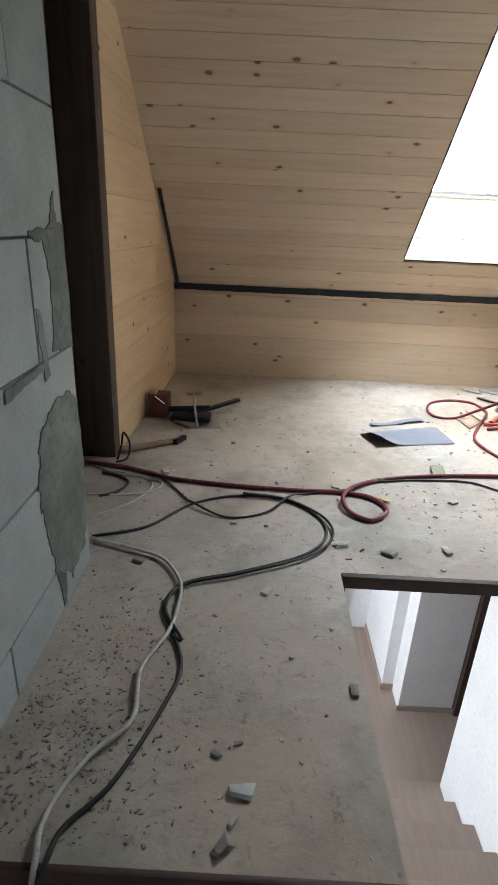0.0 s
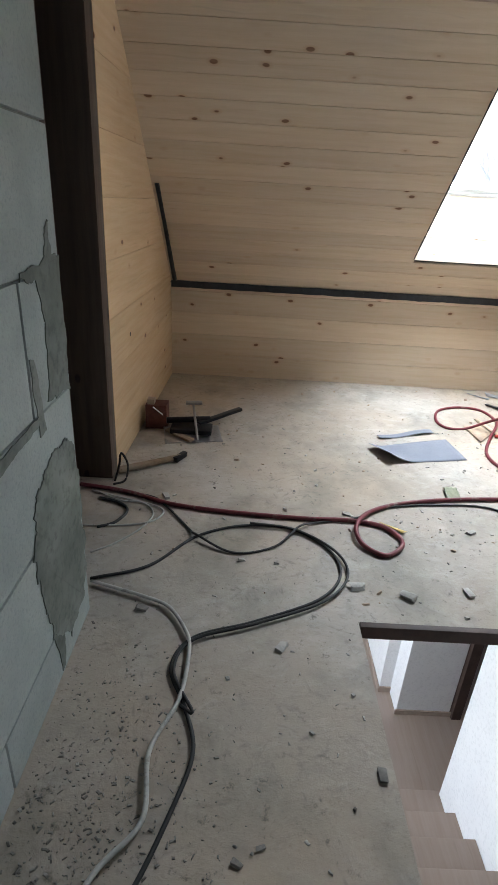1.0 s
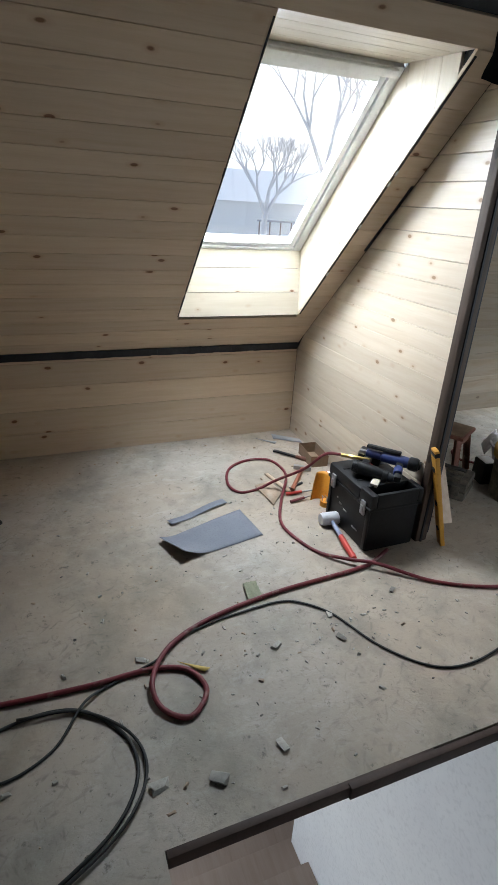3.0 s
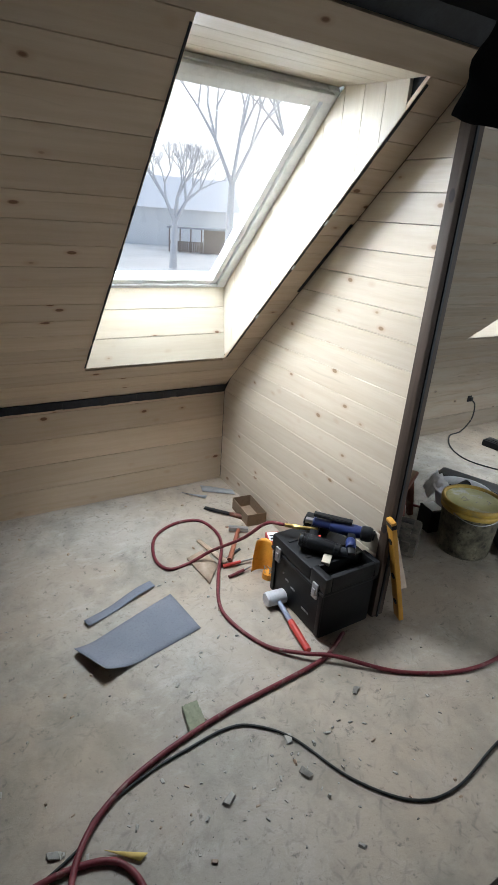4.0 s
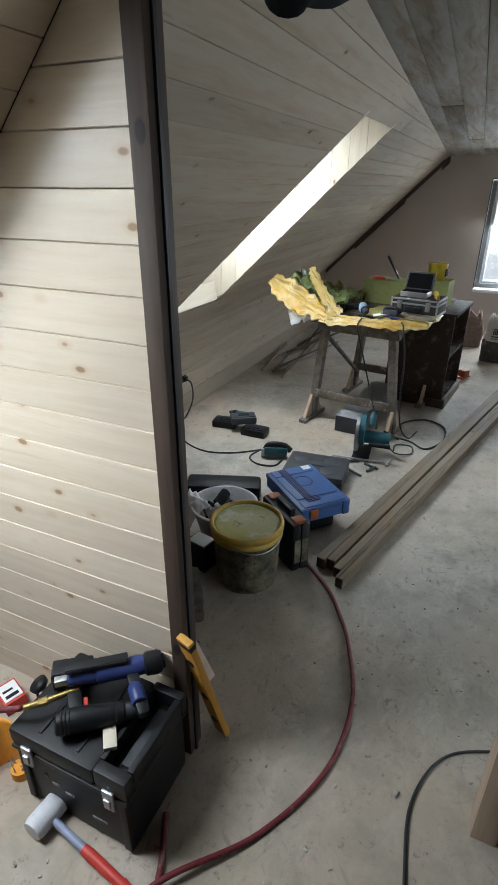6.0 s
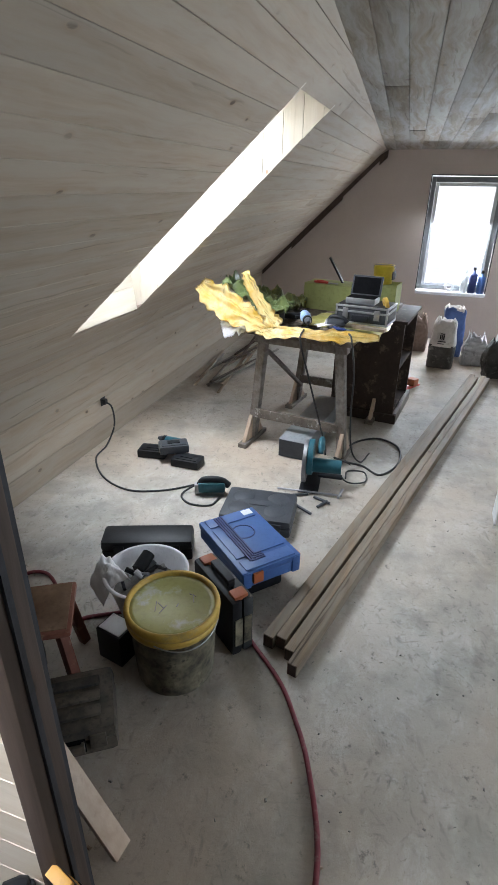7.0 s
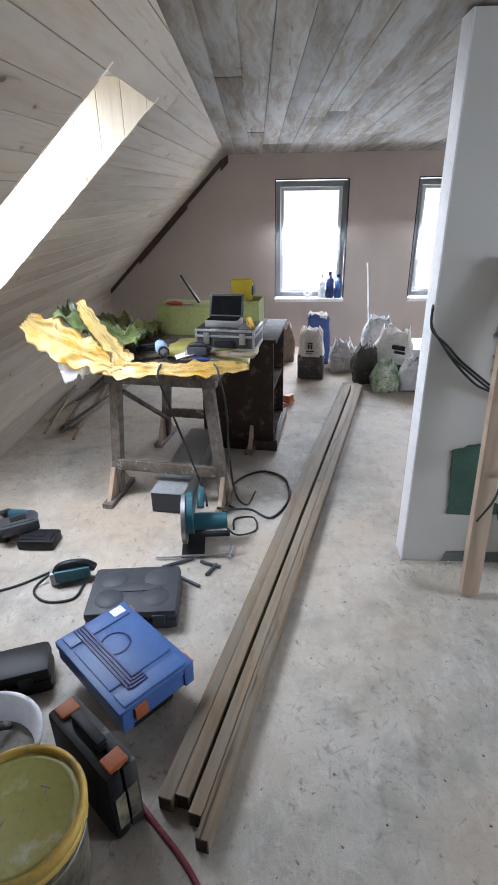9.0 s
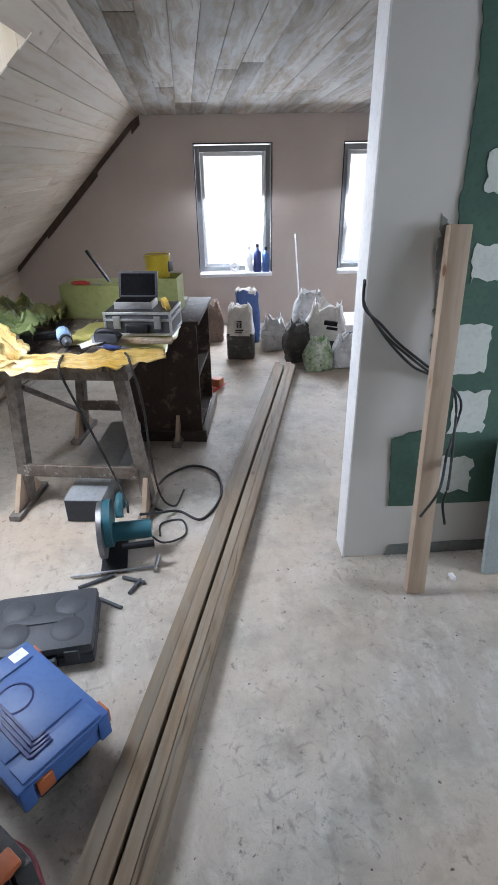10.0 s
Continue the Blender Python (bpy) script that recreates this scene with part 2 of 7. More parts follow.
ALU = rough_plain("brushed_aluminium", (0.55, 0.56, 0.58), (0.66, 0.67, 0.69), 12, 90, 0.1, 0.32, metal=0.9)
CARD = rough_plain("cardboard", (0.22, 0.15, 0.10), (0.30, 0.21, 0.14), 6, 50, 0.2, 0.85)
RUBBERWHITE = rough_plain("white_rubber", (0.62, 0.62, 0.66), (0.72, 0.72, 0.75), 9, 60, 0.15, 0.6)
DEBRIS = rough_plain("mortar_crumbs", (0.34, 0.33, 0.30), (0.54, 0.52, 0.48), 20, 90, 0.5, 0.9)
DEBRISDARK = rough_plain("dark_crumbs", (0.16, 0.15, 0.135), (0.31, 0.29, 0.265), 20, 90, 0.5, 0.9)
FLOORCRUMB = rough_plain("floor_coloured_crumbs", (0.24, 0.235, 0.21), (0.36, 0.345, 0.315), 20, 90, 0.5, 0.9)
POLY = rough_plain("grey_plastic_sack", (0.34, 0.34, 0.34), (0.52, 0.52, 0.52), 7, 30, 0.4, 0.4, spot=(0.18, 0.18, 0.17))
GSHEET = rough_plain("green_plastic_sheet", (0.06, 0.10, 0.035), (0.17, 0.20, 0.075), 7, 30, 0.3, 0.3)
GREENBOX = rough_plain("pale_green_board", (0.30, 0.33, 0.12), (0.38, 0.41, 0.17), 5, 40, 0.1, 0.7)
FRAMEW = rough_plain("grey_white_frame", (0.76, 0.78, 0.80), (0.80, 0.82, 0.84), 2, 20, 0.02, 0.4)
FRAMEG = rough_plain("grey_window_frame", (0.30, 0.31, 0.32), (0.36, 0.37, 0.38), 6, 60, 0.05, 0.45)
STOOLRED = rough_plain("red_brown_stool_paint", (0.14, 0.05, 0.035), (0.22, 0.085, 0.055), 7, 50, 0.2, 0.6, spot=(0.30, 0.20, 0.14))
LAMINATE = pine("laminate_floor", (0.40, 0.315, 0.265), (0.345, 0.26, 0.215), "y", knots=0.004, rough=0.5)
BROWNTRIM = rough_plain("dark_brown_trim", (0.05, 0.03, 0.024), (0.08, 0.05, 0.04), 8, 60, 0.2, 0.6)


def glass():
    m = Mat("clear_glass")
    g = m.node("ShaderNodeBsdfTransparent")
    s = m.node("ShaderNodeBsdfGlossy", {"Roughness": 0.03})
    mx = m.node("ShaderNodeMixShader", {0: 0.06, 1: g.outputs[0], 2: s.outputs[0]})
    m.t.links.new(mx.outputs[0], m.t.nodes["Material Output"].inputs[0])
    return m.m


GLASS = glass()


def milky():
    m = Mat("clear_plastic_film")
    m.put(m.b.inputs["Transmission Weight"], 0.15)
    return m.end((0.86, 0.87, 0.90), 0.4)


def tinted(name, a, b):
    m = Mat(name)
    m.put(m.b.inputs["Transmission Weight"], 0.3)
    n = m.noise(m.pos((1, 1, 1), 0.1, 5.0), 9.0, 5.0, 0.6)
    return m.end(m.ramp(n, (0.35, a), (0.65, b)), 0.35)


YSHEET = tinted("yellow_plastic_film", (0.72, 0.44, 0.03), (0.88, 0.74, 0.38))
FILM = milky()

# ---- building helpers ----


def link(name, bm, mat, parent=None, label="", smooth=False):
    me = bpy.data.meshes.new(name)
    bm.normal_update()
    bm.to_mesh(me)
    bm.free()
    for mt in mat if isinstance(mat, (list, tuple)) else (mat,):
        me.materials.append(mt)
    me.polygons.foreach_set("use_smooth", [True] * len(me.polygons))
    if not smooth:
        me.set_sharp_from_angle(angle=radians(38))
    o = new(name, me)
    if parent:
        o.parent = parent
    if label:
        o["label"] = label
    return o


def part(name, bm, mat, parent, label="", smooth=False):
    return link(name, bm, mat, parent, label, smooth)


def thing(name, m, label, category, group="", kind=""):
    o = new(name)
    o.matrix_world = m
    return tagged(o, label, category, group, kind)


def box(bm, x0, x1, y0, y1, z0, z1, bevel=0.0, m=None, taper=1.0):
    r = bmesh.ops.create_cube(bm, size=1.0)
    vs = r["verts"]
    for v in vs:
        k = taper if v.co.z > 0 else 1.0
        v.co = Vector(((x0 + x1) / 2 + v.co.x * (x1 - x0) * k, (y0 + y1) / 2 + v.co.y * (y1 - y0) * k, (z0 + z1) / 2 + v.co.z * (z1 - z0)))
    if bevel:
        es = {e for v in vs for e in v.link_edges}
        r2 = bmesh.ops.bevel(bm, geom=list(es), offset=bevel, segments=2, affect="EDGES", profile=0.6)
        vs = r2["verts"]
    if m:
        bmesh.ops.transform(bm, matrix=m, verts=[v for v in vs if v.is_valid])
    return vs


def boxes(*rows, bevel=0.0):
    bm = bmesh.new()
    for r in rows:
        box(bm, *r, bevel=bevel)
    return bm


def cyl(bm, r0, r1, z0, z1, n=20, m=None, cap=True):
    r = bmesh.ops.create_cone(bm, cap_ends=cap, segments=n, radius1=r0, radius2=r1, depth=z1 - z0)
    mm = Matrix.Translation((0, 0, (z0 + z1) / 2))
    bmesh.ops.transform(bm, matrix=(m @ mm) if m else mm, verts=r["verts"])
    return r["verts"]


def lathe(profile, n=32):
    """A turned shape from (radius, height) pairs."""
    bm = bmesh.new()
    rings = []
    for r, z in profile:
        if r <= 1e-6:
            rings.append([bm.verts.new((0, 0, z))])
        else:
            rings.append([bm.verts.new((r * math.cos(a), r * math.sin(a), z)) for a in (2 * math.pi * k / n for k in range(n))])
    for a, b in zip(rings, rings[1:]):
        for k in range(n):
            j = (k + 1) % n
            q = [a[k % len(a)], a[j % len(a)], b[j % len(b)], b[k % len(b)]]
            q = list(dict.fromkeys(q))
            if len(q) > 2:
                bm.faces.new(q)
    return bm


def prism(bm, poly, lo, hi, axis="x"):
    """poly: corners in the two other axes, in order, swept from lo to hi along axis."""
    def co(p, s):
        return {"x": (s, p[0], p[1]), "y": (p[0], s, p[1]), "z": (p[0], p[1], s)}[axis]
    a = [bm.verts.new(co(p, lo)) for p in poly]
    b = [bm.verts.new(co(p, hi)) for p in poly]
    bm.faces.new(a)
    bm.faces.new(b[::-1])
    n = len(poly)
    for k in range(n):
        bm.faces.new((a[k], b[k], b[(k + 1) % n], a[(k + 1) % n]))
    bmesh.ops.recalc_face_normals(bm, faces=bm.faces)


def smooth_line(pts, steps=8):
    ps = [Vector(p) for p in pts]
    ps = [ps[0] * 2 - ps[1]] + ps + [ps[-1] * 2 - ps[-2]]
    out = []
    for a, b, c, d in zip(ps, ps[1:], ps[2:], ps[3:]):
        for k in range(steps):
            t = k / steps
            out.append(0.5 * (2 * b + (c - a) * t + (2 * a - 5 * b + 4 * c - d) * t * t + (3 * b - a - 3 * c + d) * t ** 3))
    out.append(ps[-2])
    return out


def tube(pts, r, n=8, steps=8, bm=None):
    bm = bm or bmesh.new()
    line = smooth_line(pts, steps)
    rings = []
    up = Vector((0, 0, 1))
    for k, p in enumerate(line):
        d = (line[min(k + 1, len(line) - 1)] - line[max(k - 1, 0)]).normalized()
        ref = up if abs(d.z) < 0.9 else Vector((1, 0, 0))
        u = d.cross(ref).normalized()
        w = u.cross(d)
        rings.append([bm.verts.new(p + r * (math.cos(a) * u + math.sin(a) * w)) for a in (2 * math.pi * j / n for j in range(n))])
    for a, b in zip(rings, rings[1:]):
        for k in range(n):
            bm.faces.new((a[k], a[(k + 1) % n], b[(k + 1) % n], b[k]))
    bm.faces.new(rings[0][::-1])
    bm.faces.new(rings[-1])
    return bm


def rod(bm, a, b, r, r2=None, n=12):
    a, b = Vector(a), Vector(b)
    q = (b - a).to_track_quat("Z", "Y").to_matrix().to_4x4()
    cyl(bm, r, r if r2 is None else r2, 0, (b - a).length, n, Matrix.Translation(a) @ q)


def bar(bm, a, b, w, h, bevel=0.0):
    """A squared stick from a to b, w wide and h high."""
    a, b = Vector(a), Vector(b)
    q = (b - a).to_track_quat("X", "Z").to_matrix().to_4x4()
    box(bm, 0, (b - a).length, -w / 2, w / 2, -h / 2, h / 2, bevel, Matrix.Translation(a) @ q)


def jitter(bm, amount, scale, seed=0.0):
    for v in bm.verts:
        v.co += noise.noise_vector(v.co * scale + Vector((seed, seed * 1.7, seed * 0.3))) * amount


# ---- the large structure ----
KNEE_Y, KNEE_Z, RISE = 5.0, 0.66, 0.976
GABLE_X, CEIL_Z = 8.06, 2.0
PART_X = 1.80


def slope_z(y):
    return KNEE_Z + (KNEE_Y - y) * RISE


def ceil_z(x):
    """The ceiling of the far room sags towards the gable."""
    return CEIL_Z + 0.0425 * (GABLE_X - x)


def ceil_y(x):
    """Where slope and ceiling meet."""
    return 3.627 - 0.0435 * (GABLE_X - x)


def slope_y(z):
    return KNEE_Y - (z - KNEE_Z) / RISE


SKY_A = (0.87, 1.645)
SKY_B = (3.74, 4.425)
SKEW_B = 0.205
HOLE_LOW, HOLE_TOP, HOLE_TOP_B = 4.74, 3.55, 3.60
PANE_UP = 0.435


def skewed(bm, poly, lo, hi, skew):
    """As prism() along x, but both ends lean with y by the skew."""
    n = len(bm.verts)
    prism(bm, poly, lo, hi)
    bm.verts.ensure_lookup_table()
    for v in bm.verts[n:]:
        edge, k = (lo, skew[0]) if abs(v.co.x - lo) < abs(v.co.x - hi) else (hi, skew[1])
        v.co.x = edge + k * (HOLE_LOW - v.co.y)


def roof_shell():
    """The sloping roof with two openings, seen from inside."""
    bm = bmesh.new()
    g = 0.02
    def section(y0, y1, up0, up1):
        return [(y0, slope_z(y0) + g), (y1, slope_z(y1) + g), (up1, slope_z(up1) + PANE_UP + 0.06), (up0, slope_z(up0) + PANE_UP + 0.06)]
    full, low = section(5.3, 3.33, 5.3, 3.33), section(5.3, 4.75, 5.3, 4.81)
    top = [(3.54, slope_z(3.54) + g), (3.33, slope_z(3.33) + g), (3.33, slope_z(3.33) + PANE_UP + 0.06), (3.97, slope_z(3.97) + PANE_UP + 0.06), (3.97, 2.12)]
    x, k = -1.9, 0.0
    for (a, b), skew in ((SKY_A, 0.0), (SKY_B, SKEW_B)):
        skewed(bm, full, x, a - 0.015, (k, skew))
        skewed(bm, low, a - 0.015, b + 0.015, (skew, skew))
        skewed(bm, top, a - 0.015, b + 0.015, (skew, skew))
        x, k = b + 0.015, skew
    skewed(bm, full, x, 8.4, (k, 0.0))
    return tagged(link("roof_slope", bm, BLACKGAP), "sloping attic roof clad inside with pine boards", "roof", kind="structure")


roof = roof_shell()

bm = boxes((-1.9, 8.4, 2.52, 5.3, -0.06, 0.0), (-1.9, 0.255, 1.60, 2.52, -0.06, 0.0), (1.93, 8.4, -0.4, 2.52, -0.06, 0.0))
floor = tagged(link("floor", bm, CONCRETE), "dusty grey bare concrete floor littered with crumbs", "floor", kind="structure")

knee = tagged(link("wall_knee", boxes((-1.9, 8.4, 5.014, 5.3, 0.0, slope_z(5.0) + 0.03)), BLACKGAP), "low knee wall clad with pine boards", "wall", kind="structure")


def sections(name, rows, mat, label, category, kind="structure"):
    t = thing(name, pose(0, 0, 0), label, category, kind=kind)
    for r in rows:
        part("wall_section", boxes(r), mat, t)
    return t


# gable with two window openings
W1, W2, WZ = (2.345, 3.12), (0.87, 1.645), (0.54, 1.77)
rows = ((8.06, 8.36, 3.12, 5.3, 0, 3.2), (8.06, 8.36, 1.645, 2.345, 0, 3.2), (8.06, 8.36, -0.4, 0.87, 0, 3.2),
           (8.06, 8.36, 2.345, 3.12, 0, 0.54), (8.06, 8.36, 2.345, 3.12, 1.77, 3.2), (8.06, 8.36, 0.87, 1.645, 0, 0.54), (8.06, 8.36, 0.87, 1.645, 1.77, 3.2))
sections("wall_gable", rows, GABLE, "brown-grey plastered gable wall with two windows", "wall")

rows = ((-1.9, 2.4, -0.6, -0.4, -2.9, 3.2), (3.7, 8.4, -0.6, -0.4, -2.9, 3.2), (2.4, 3.7, -0.6, -0.4, -2.9, 0.8), (2.4, 3.7, -0.6, -0.4, 1.9, 3.2))
sections("wall_south", rows, WHITE, "plain plastered wall", "wall")
tagged(link("wall_west", boxes((-2.1, -1.9, -0.6, 3.0, -2.9, 3.2), (-2.1, -1.9, 4.6, 7.5, -2.9, 3.2), (-2.1, -1.9, 3.0, 4.6, -2.9, -1.9), (-2.1, -1.9, 3.0, 4.6, -0.7, 3.2)), WHITE), "plain plastered end wall", "wall", kind="structure")


def block_wall():
    """Aerated blocks in courses; each block a piece."""
    core = tagged(link("wall_blocks", boxes((-0.85, -0.612, -0.4, 2.51, -0.11, 2.5)), MORTAR), "pale aerated concrete block wall with grey mortar smears", "wall", kind="structure")
    z = 0.0
    row = 0
    meshes = {}
    for h in (0.155, 0.294, 0.294, 0.294, 0.294, 0.294, 0.294, 0.294):
        y = -0.4 - (0.32 if row % 2 else 0.05)
        while y < 2.515:
            a, b = max(y, -0.4), min(y + 0.6, 2.52)
            if b - a > 0.03:
                key = (round(b - a, 3), h)
                if key not in meshes:
                    bm = boxes((-0.06, 0.0, 0.003, b - a - 0.003, 0.003, h - 0.003), bevel=0.004)
                    o = part("block", bm, AAC, core)
                    meshes[key] = o.data
                else:
                    o = new("block", meshes[key])
                    o.parent = core
                o.matrix_world = pose(-0.6 + random.uniform(-0.002, 0.001), a, z)
            y += 0.6
        z += h
        row += 1
    return core


block_wall()

# ceiling of the far room, its boards joined in one mesh
bm = bmesh.new()
k = 0
while k < 30:
    x = 1.93 - random.uniform(0, 1.5)
    while x < 8.06:
        n = x + random.choice((4.2, 5.0, 6.2))
        a, b = max(x, 1.93), min(n, 8.06)
        if b > a:
            lift = random.uniform(0, 0.003)
            vs = box(bm, a + 0.001, b - 0.001, -0.1292, -0.0008, lift, 0.016, 0.0016)
            for v in vs:
                v.co.y += ceil_y(v.co.x) - 0.13 * k + 0.02
                v.co.z += ceil_z(v.co.x)
        x = n
    k += 1
vs = box(bm, 1.93, 8.06, -0.4, 3.3, 0.017, 0.05)
for v in vs:
    if v.co.y > 3:
        v.co.y = ceil_y(v.co.x)
    v.co.z += ceil_z(v.co.x)
tagged(link("ceiling", bm, PINE_C), "flat ceiling of white-washed dusty boards", "ceiling", kind="structure")

# unfinished dark ceiling over the stairs
bm = bmesh.new()
bmesh.ops.create_grid(bm, x_segments=30, y_segments=30, size=1.0)
for v in bm.verts:
    v.co = Vector((0.0 + v.co.x * 1.93, 1.52 + v.co.y * 1.93, 2.21 + 0.03 * noise.noise(v.co * 4)))
box(bm, -1.9, 1.93, -0.4, 3.45, 2.3, 2.34)
box(bm, 1.90, 1.93, -0.4, 3.45, 2.2, 2.34)
tagged(link("ceiling_membrane", bm, MEMBRANE), "black membrane under the open roof over the stairs", "ceiling", kind="structure")


def hanging_foil():
    """A torn sheet of black foil that droops from the ceiling."""
    bm = bmesh.new()
    bmesh.ops.create_grid(bm, x_segments=24, y_segments=16, size=1.0)
    for v in bm.verts:
        u, w = (v.co.x + 1) / 2, (v.co.y + 1) / 2
        drop = 0.285 + 0.02 * u / 0.47 if u < 0.47 else 0.305 - 0.22 * (u - 0.47)
        edge = 0.012 * noise.noise(Vector((u * 7, 3, 1)))
        v.co = Vector((1.39 + 0.76 * u, 3.21 - 0.13 * w + 0.03 * noise.noise(Vector((u * 5, w * 4, 0))), 2.2 - (drop + edge) * (1 - w)))
    return tagged(link("foil", bm, MEMBRANE, smooth=True), "torn black foil drooping from the unfinished ceiling", "foil")


hanging_foil()

# ---- cladding boards, each a piece ----
board_meshes = {}


def board(parent, length, width, m, mat, thick=0.014, ends=None, name="board", bevel=0.0024, start=0.0):
    """A bevelled board: its length along local x, width along local y, face at local z = 0. ends: lengths at both edges, for a slanted end; start: how far the near end leans."""
    key = (round(length, 3), round(width, 4), ends, mat.name, round(start, 3))
    if key in board_meshes:
        o = new(name, board_meshes[key])
        o.parent = parent
    else:
        bm = bmesh.new()
        b = bevel
        prof = [(0.0006, -thick), (0.0006, -b), (b, 0.0), (width - b, 0.0), (width - 0.0006, -b), (width - 0.0006, -thick)]
        l0, l1 = ends or (length, length)
        A = [bm.verts.new((0.0007 + start * p / width, p, q)) for p, q in prof]
        B = [bm.verts.new((l0 + (l1 - l0) * p / width - 0.0007, p, q)) for p, q in prof]
        bm.faces.new(A)
        bm.faces.new(B[::-1])
        for i in range(len(prof)):
            j = (i + 1) % len(prof)
            bm.faces.new((A[i], B[i], B[j], A[j]))
        bmesh.ops.recalc_face_normals(bm, faces=bm.faces)
        o = part(name, bm, mat, parent)
        board_meshes[key] = o.data
    o.matrix_world = m
    return o


def axes(o, x, y, z):
    m = Matrix((Vector(x), Vector(y), Vector(z))).transposed().to_4x4()
    m.translation = o
    return m


def clad():
    c = 1 / math.hypot(1, RISE)
    up = Vector((0, -c, RISE * c))
    out = Vector((0, -RISE * c, -c))
    bw = 0.113
    # slope, in runs between the openings and the partition
    s = 0.0
    while 5.0 - s * c > 3.35:
        y0, y1 = 5.0 - s * c, 5.0 - (s + bw) * c
        mid = (y0 + y1) / 2
        # near room
        w = min(bw, (y0 - 3.47) / c)
        if w > 0.01:
            for a, b in ((-0.75, SKY_A[0]), (SKY_A[1], 1.80)) if HOLE_TOP < mid < HOLE_LOW else ((-0.75, 1.80),):
                board(roof, b - a, w, axes(Vector((a, y0, slope_z(y0))) + out * random.uniform(0, 0.001), (1, 0, 0), up, out), PINE_X, bevel=0.0018)
        # far room: the upper rows end on the sagging ceiling
        far0, far1 = (GABLE_X - max(0.0, 3.627 - yy) / 0.0435 for yy in (y0, y1))
        far1 = max(far1, 1.95)
        if far0 < 2.2:
            break
        k0, k1 = SKEW_B * (HOLE_LOW - y0), SKEW_B * (HOLE_LOW - y1)
        runs = [(1.93, 1.93, far0, far1)]
        if HOLE_TOP_B < mid < HOLE_LOW:
            runs = [(1.93, 1.93, SKY_B[0] + k0, SKY_B[0] + k1), (SKY_B[1] + k0, SKY_B[1] + k1, far0, far1)]
        for a0, a1, b0, b1 in runs:
            while min(b0, b1) - a0 > 3.2:
                n = a0 + random.choice((2.1, 2.6, 3.0))
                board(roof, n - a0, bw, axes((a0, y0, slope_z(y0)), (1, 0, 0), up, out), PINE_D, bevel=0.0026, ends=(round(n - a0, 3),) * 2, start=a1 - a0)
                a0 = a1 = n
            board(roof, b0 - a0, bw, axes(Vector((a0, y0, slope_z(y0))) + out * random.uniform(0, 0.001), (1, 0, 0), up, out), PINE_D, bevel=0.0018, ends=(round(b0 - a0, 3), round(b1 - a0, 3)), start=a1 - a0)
        s += bw
    # knee wall
    z = 0.0
    for w in (0.155, 0.15, 0.15, 0.15, 0.045):
        for a, b in ((-0.75, 1.80), (1.93, 8.06)):
            if a > 1 and w < 0.1:
                w = 0.06
            # Same pine in both rooms; the far side takes the dimmed colour.
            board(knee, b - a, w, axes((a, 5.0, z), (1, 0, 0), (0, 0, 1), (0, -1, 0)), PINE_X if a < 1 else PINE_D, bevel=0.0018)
        z += w
    # reveals of the two roof windows
    for (a, b), skew in ((SKY_A, 0.0), (SKY_B, SKEW_B)):
        for x, way in ((a, 1), (b, -1)):
            y = HOLE_TOP + (0.075 if x == SKY_A[1] else 0.0)
            while y < 4.80:
                w = min(0.105, 4.80 - y)
                lo0, lo1 = slope_z(min(y, HOLE_LOW)), slope_z(min(y + w, HOLE_LOW))
                hi0, hi1 = min(slope_z(y) + PANE_UP, 2.11), min(slope_z(y + w) + PANE_UP, 2.11)
                if hi0 - lo0 > 0.02 or hi1 - lo1 > 0.02:
                    bm = bmesh.new()
                    e = 0.0012
                    skewed(bm, [(y + e, lo0), (y + w - e, lo1), (y + w - e, hi1), (y + e, hi0)], x - 0.014 * (way > 0), x + 0.014 * (way < 0), (skew, skew))
                    part("board", bm, PINE_Z, roof)
                y += w
        z = slope_z(HOLE_LOW)
        for k in range(3):
            board(roof, b - a, 0.1395, axes((a, HOLE_LOW + 0.045 * k / 3, z), (1, 0, 0), (0, 0.11, 0.994), (0, -0.994, 0.11)), PINE_R)
            z += 0.139
        y = HOLE_TOP
        for k in range(4):
            x = a + skew * (HOLE_LOW - y - 0.05)
            board(roof, b - a, 0.108, axes((x, y, 2.083 + 0.007 * k), (1, 0, 0), (0, 1, 0.06), (0, 0.06, -1)), PINE_R)
            y += 0.109


def clad_triangle(parent, x, y_end, way, width, mat, turn=0.0):
    """A wall under the slope; its boards run along y and end on the slope."""
    z = 0.0
    while z < slope_z(y_end):
        w = min(width, slope_z(y_end) - z)
        l0, l1 = (min(5.0, slope_y(zz)) - y_end - 0.003 for zz in (z, z + w))
        if max(l0, l1) > 0.02:
            l1 = max(l1, 0.005)
            if way > 0:   # faces +x
                m = pose(x, y_end, 0, 0, 0, turn) @ axes((0, 0, z), (0, 1, 0), (0, 0, 1), (1, 0, 0))
            else:         # faces -x
                m = pose(x, y_end, 0, 0, 0, turn) @ axes((0, 0, z), (0, 1, 0), (0, 0, 1), (-1, 0, 0))
            board(parent, l0, w, m, mat, ends=(round(l0, 3), round(l1, 3)), bevel=0.0026 if way < 0 else 0.0008)
        z += w


bm = bmesh.new()
prism(bm, [(3.53, 0.0), (5.0, 0.0), (5.0, 0.66), (3.53, slope_z(3.53))], PART_X + 0.015, PART_X + 0.115)
partition = tagged(link("wall_partition", bm, BLACKGAP), "triangular partition under the roof, clad with pine boards", "wall", kind="structure")
bm = bmesh.new()
prism(bm, [(3.46, 0.0), (5.0, 0.0), (5.0, 0.66), (3.46, slope_z(3.46))], -0.95, -0.78)
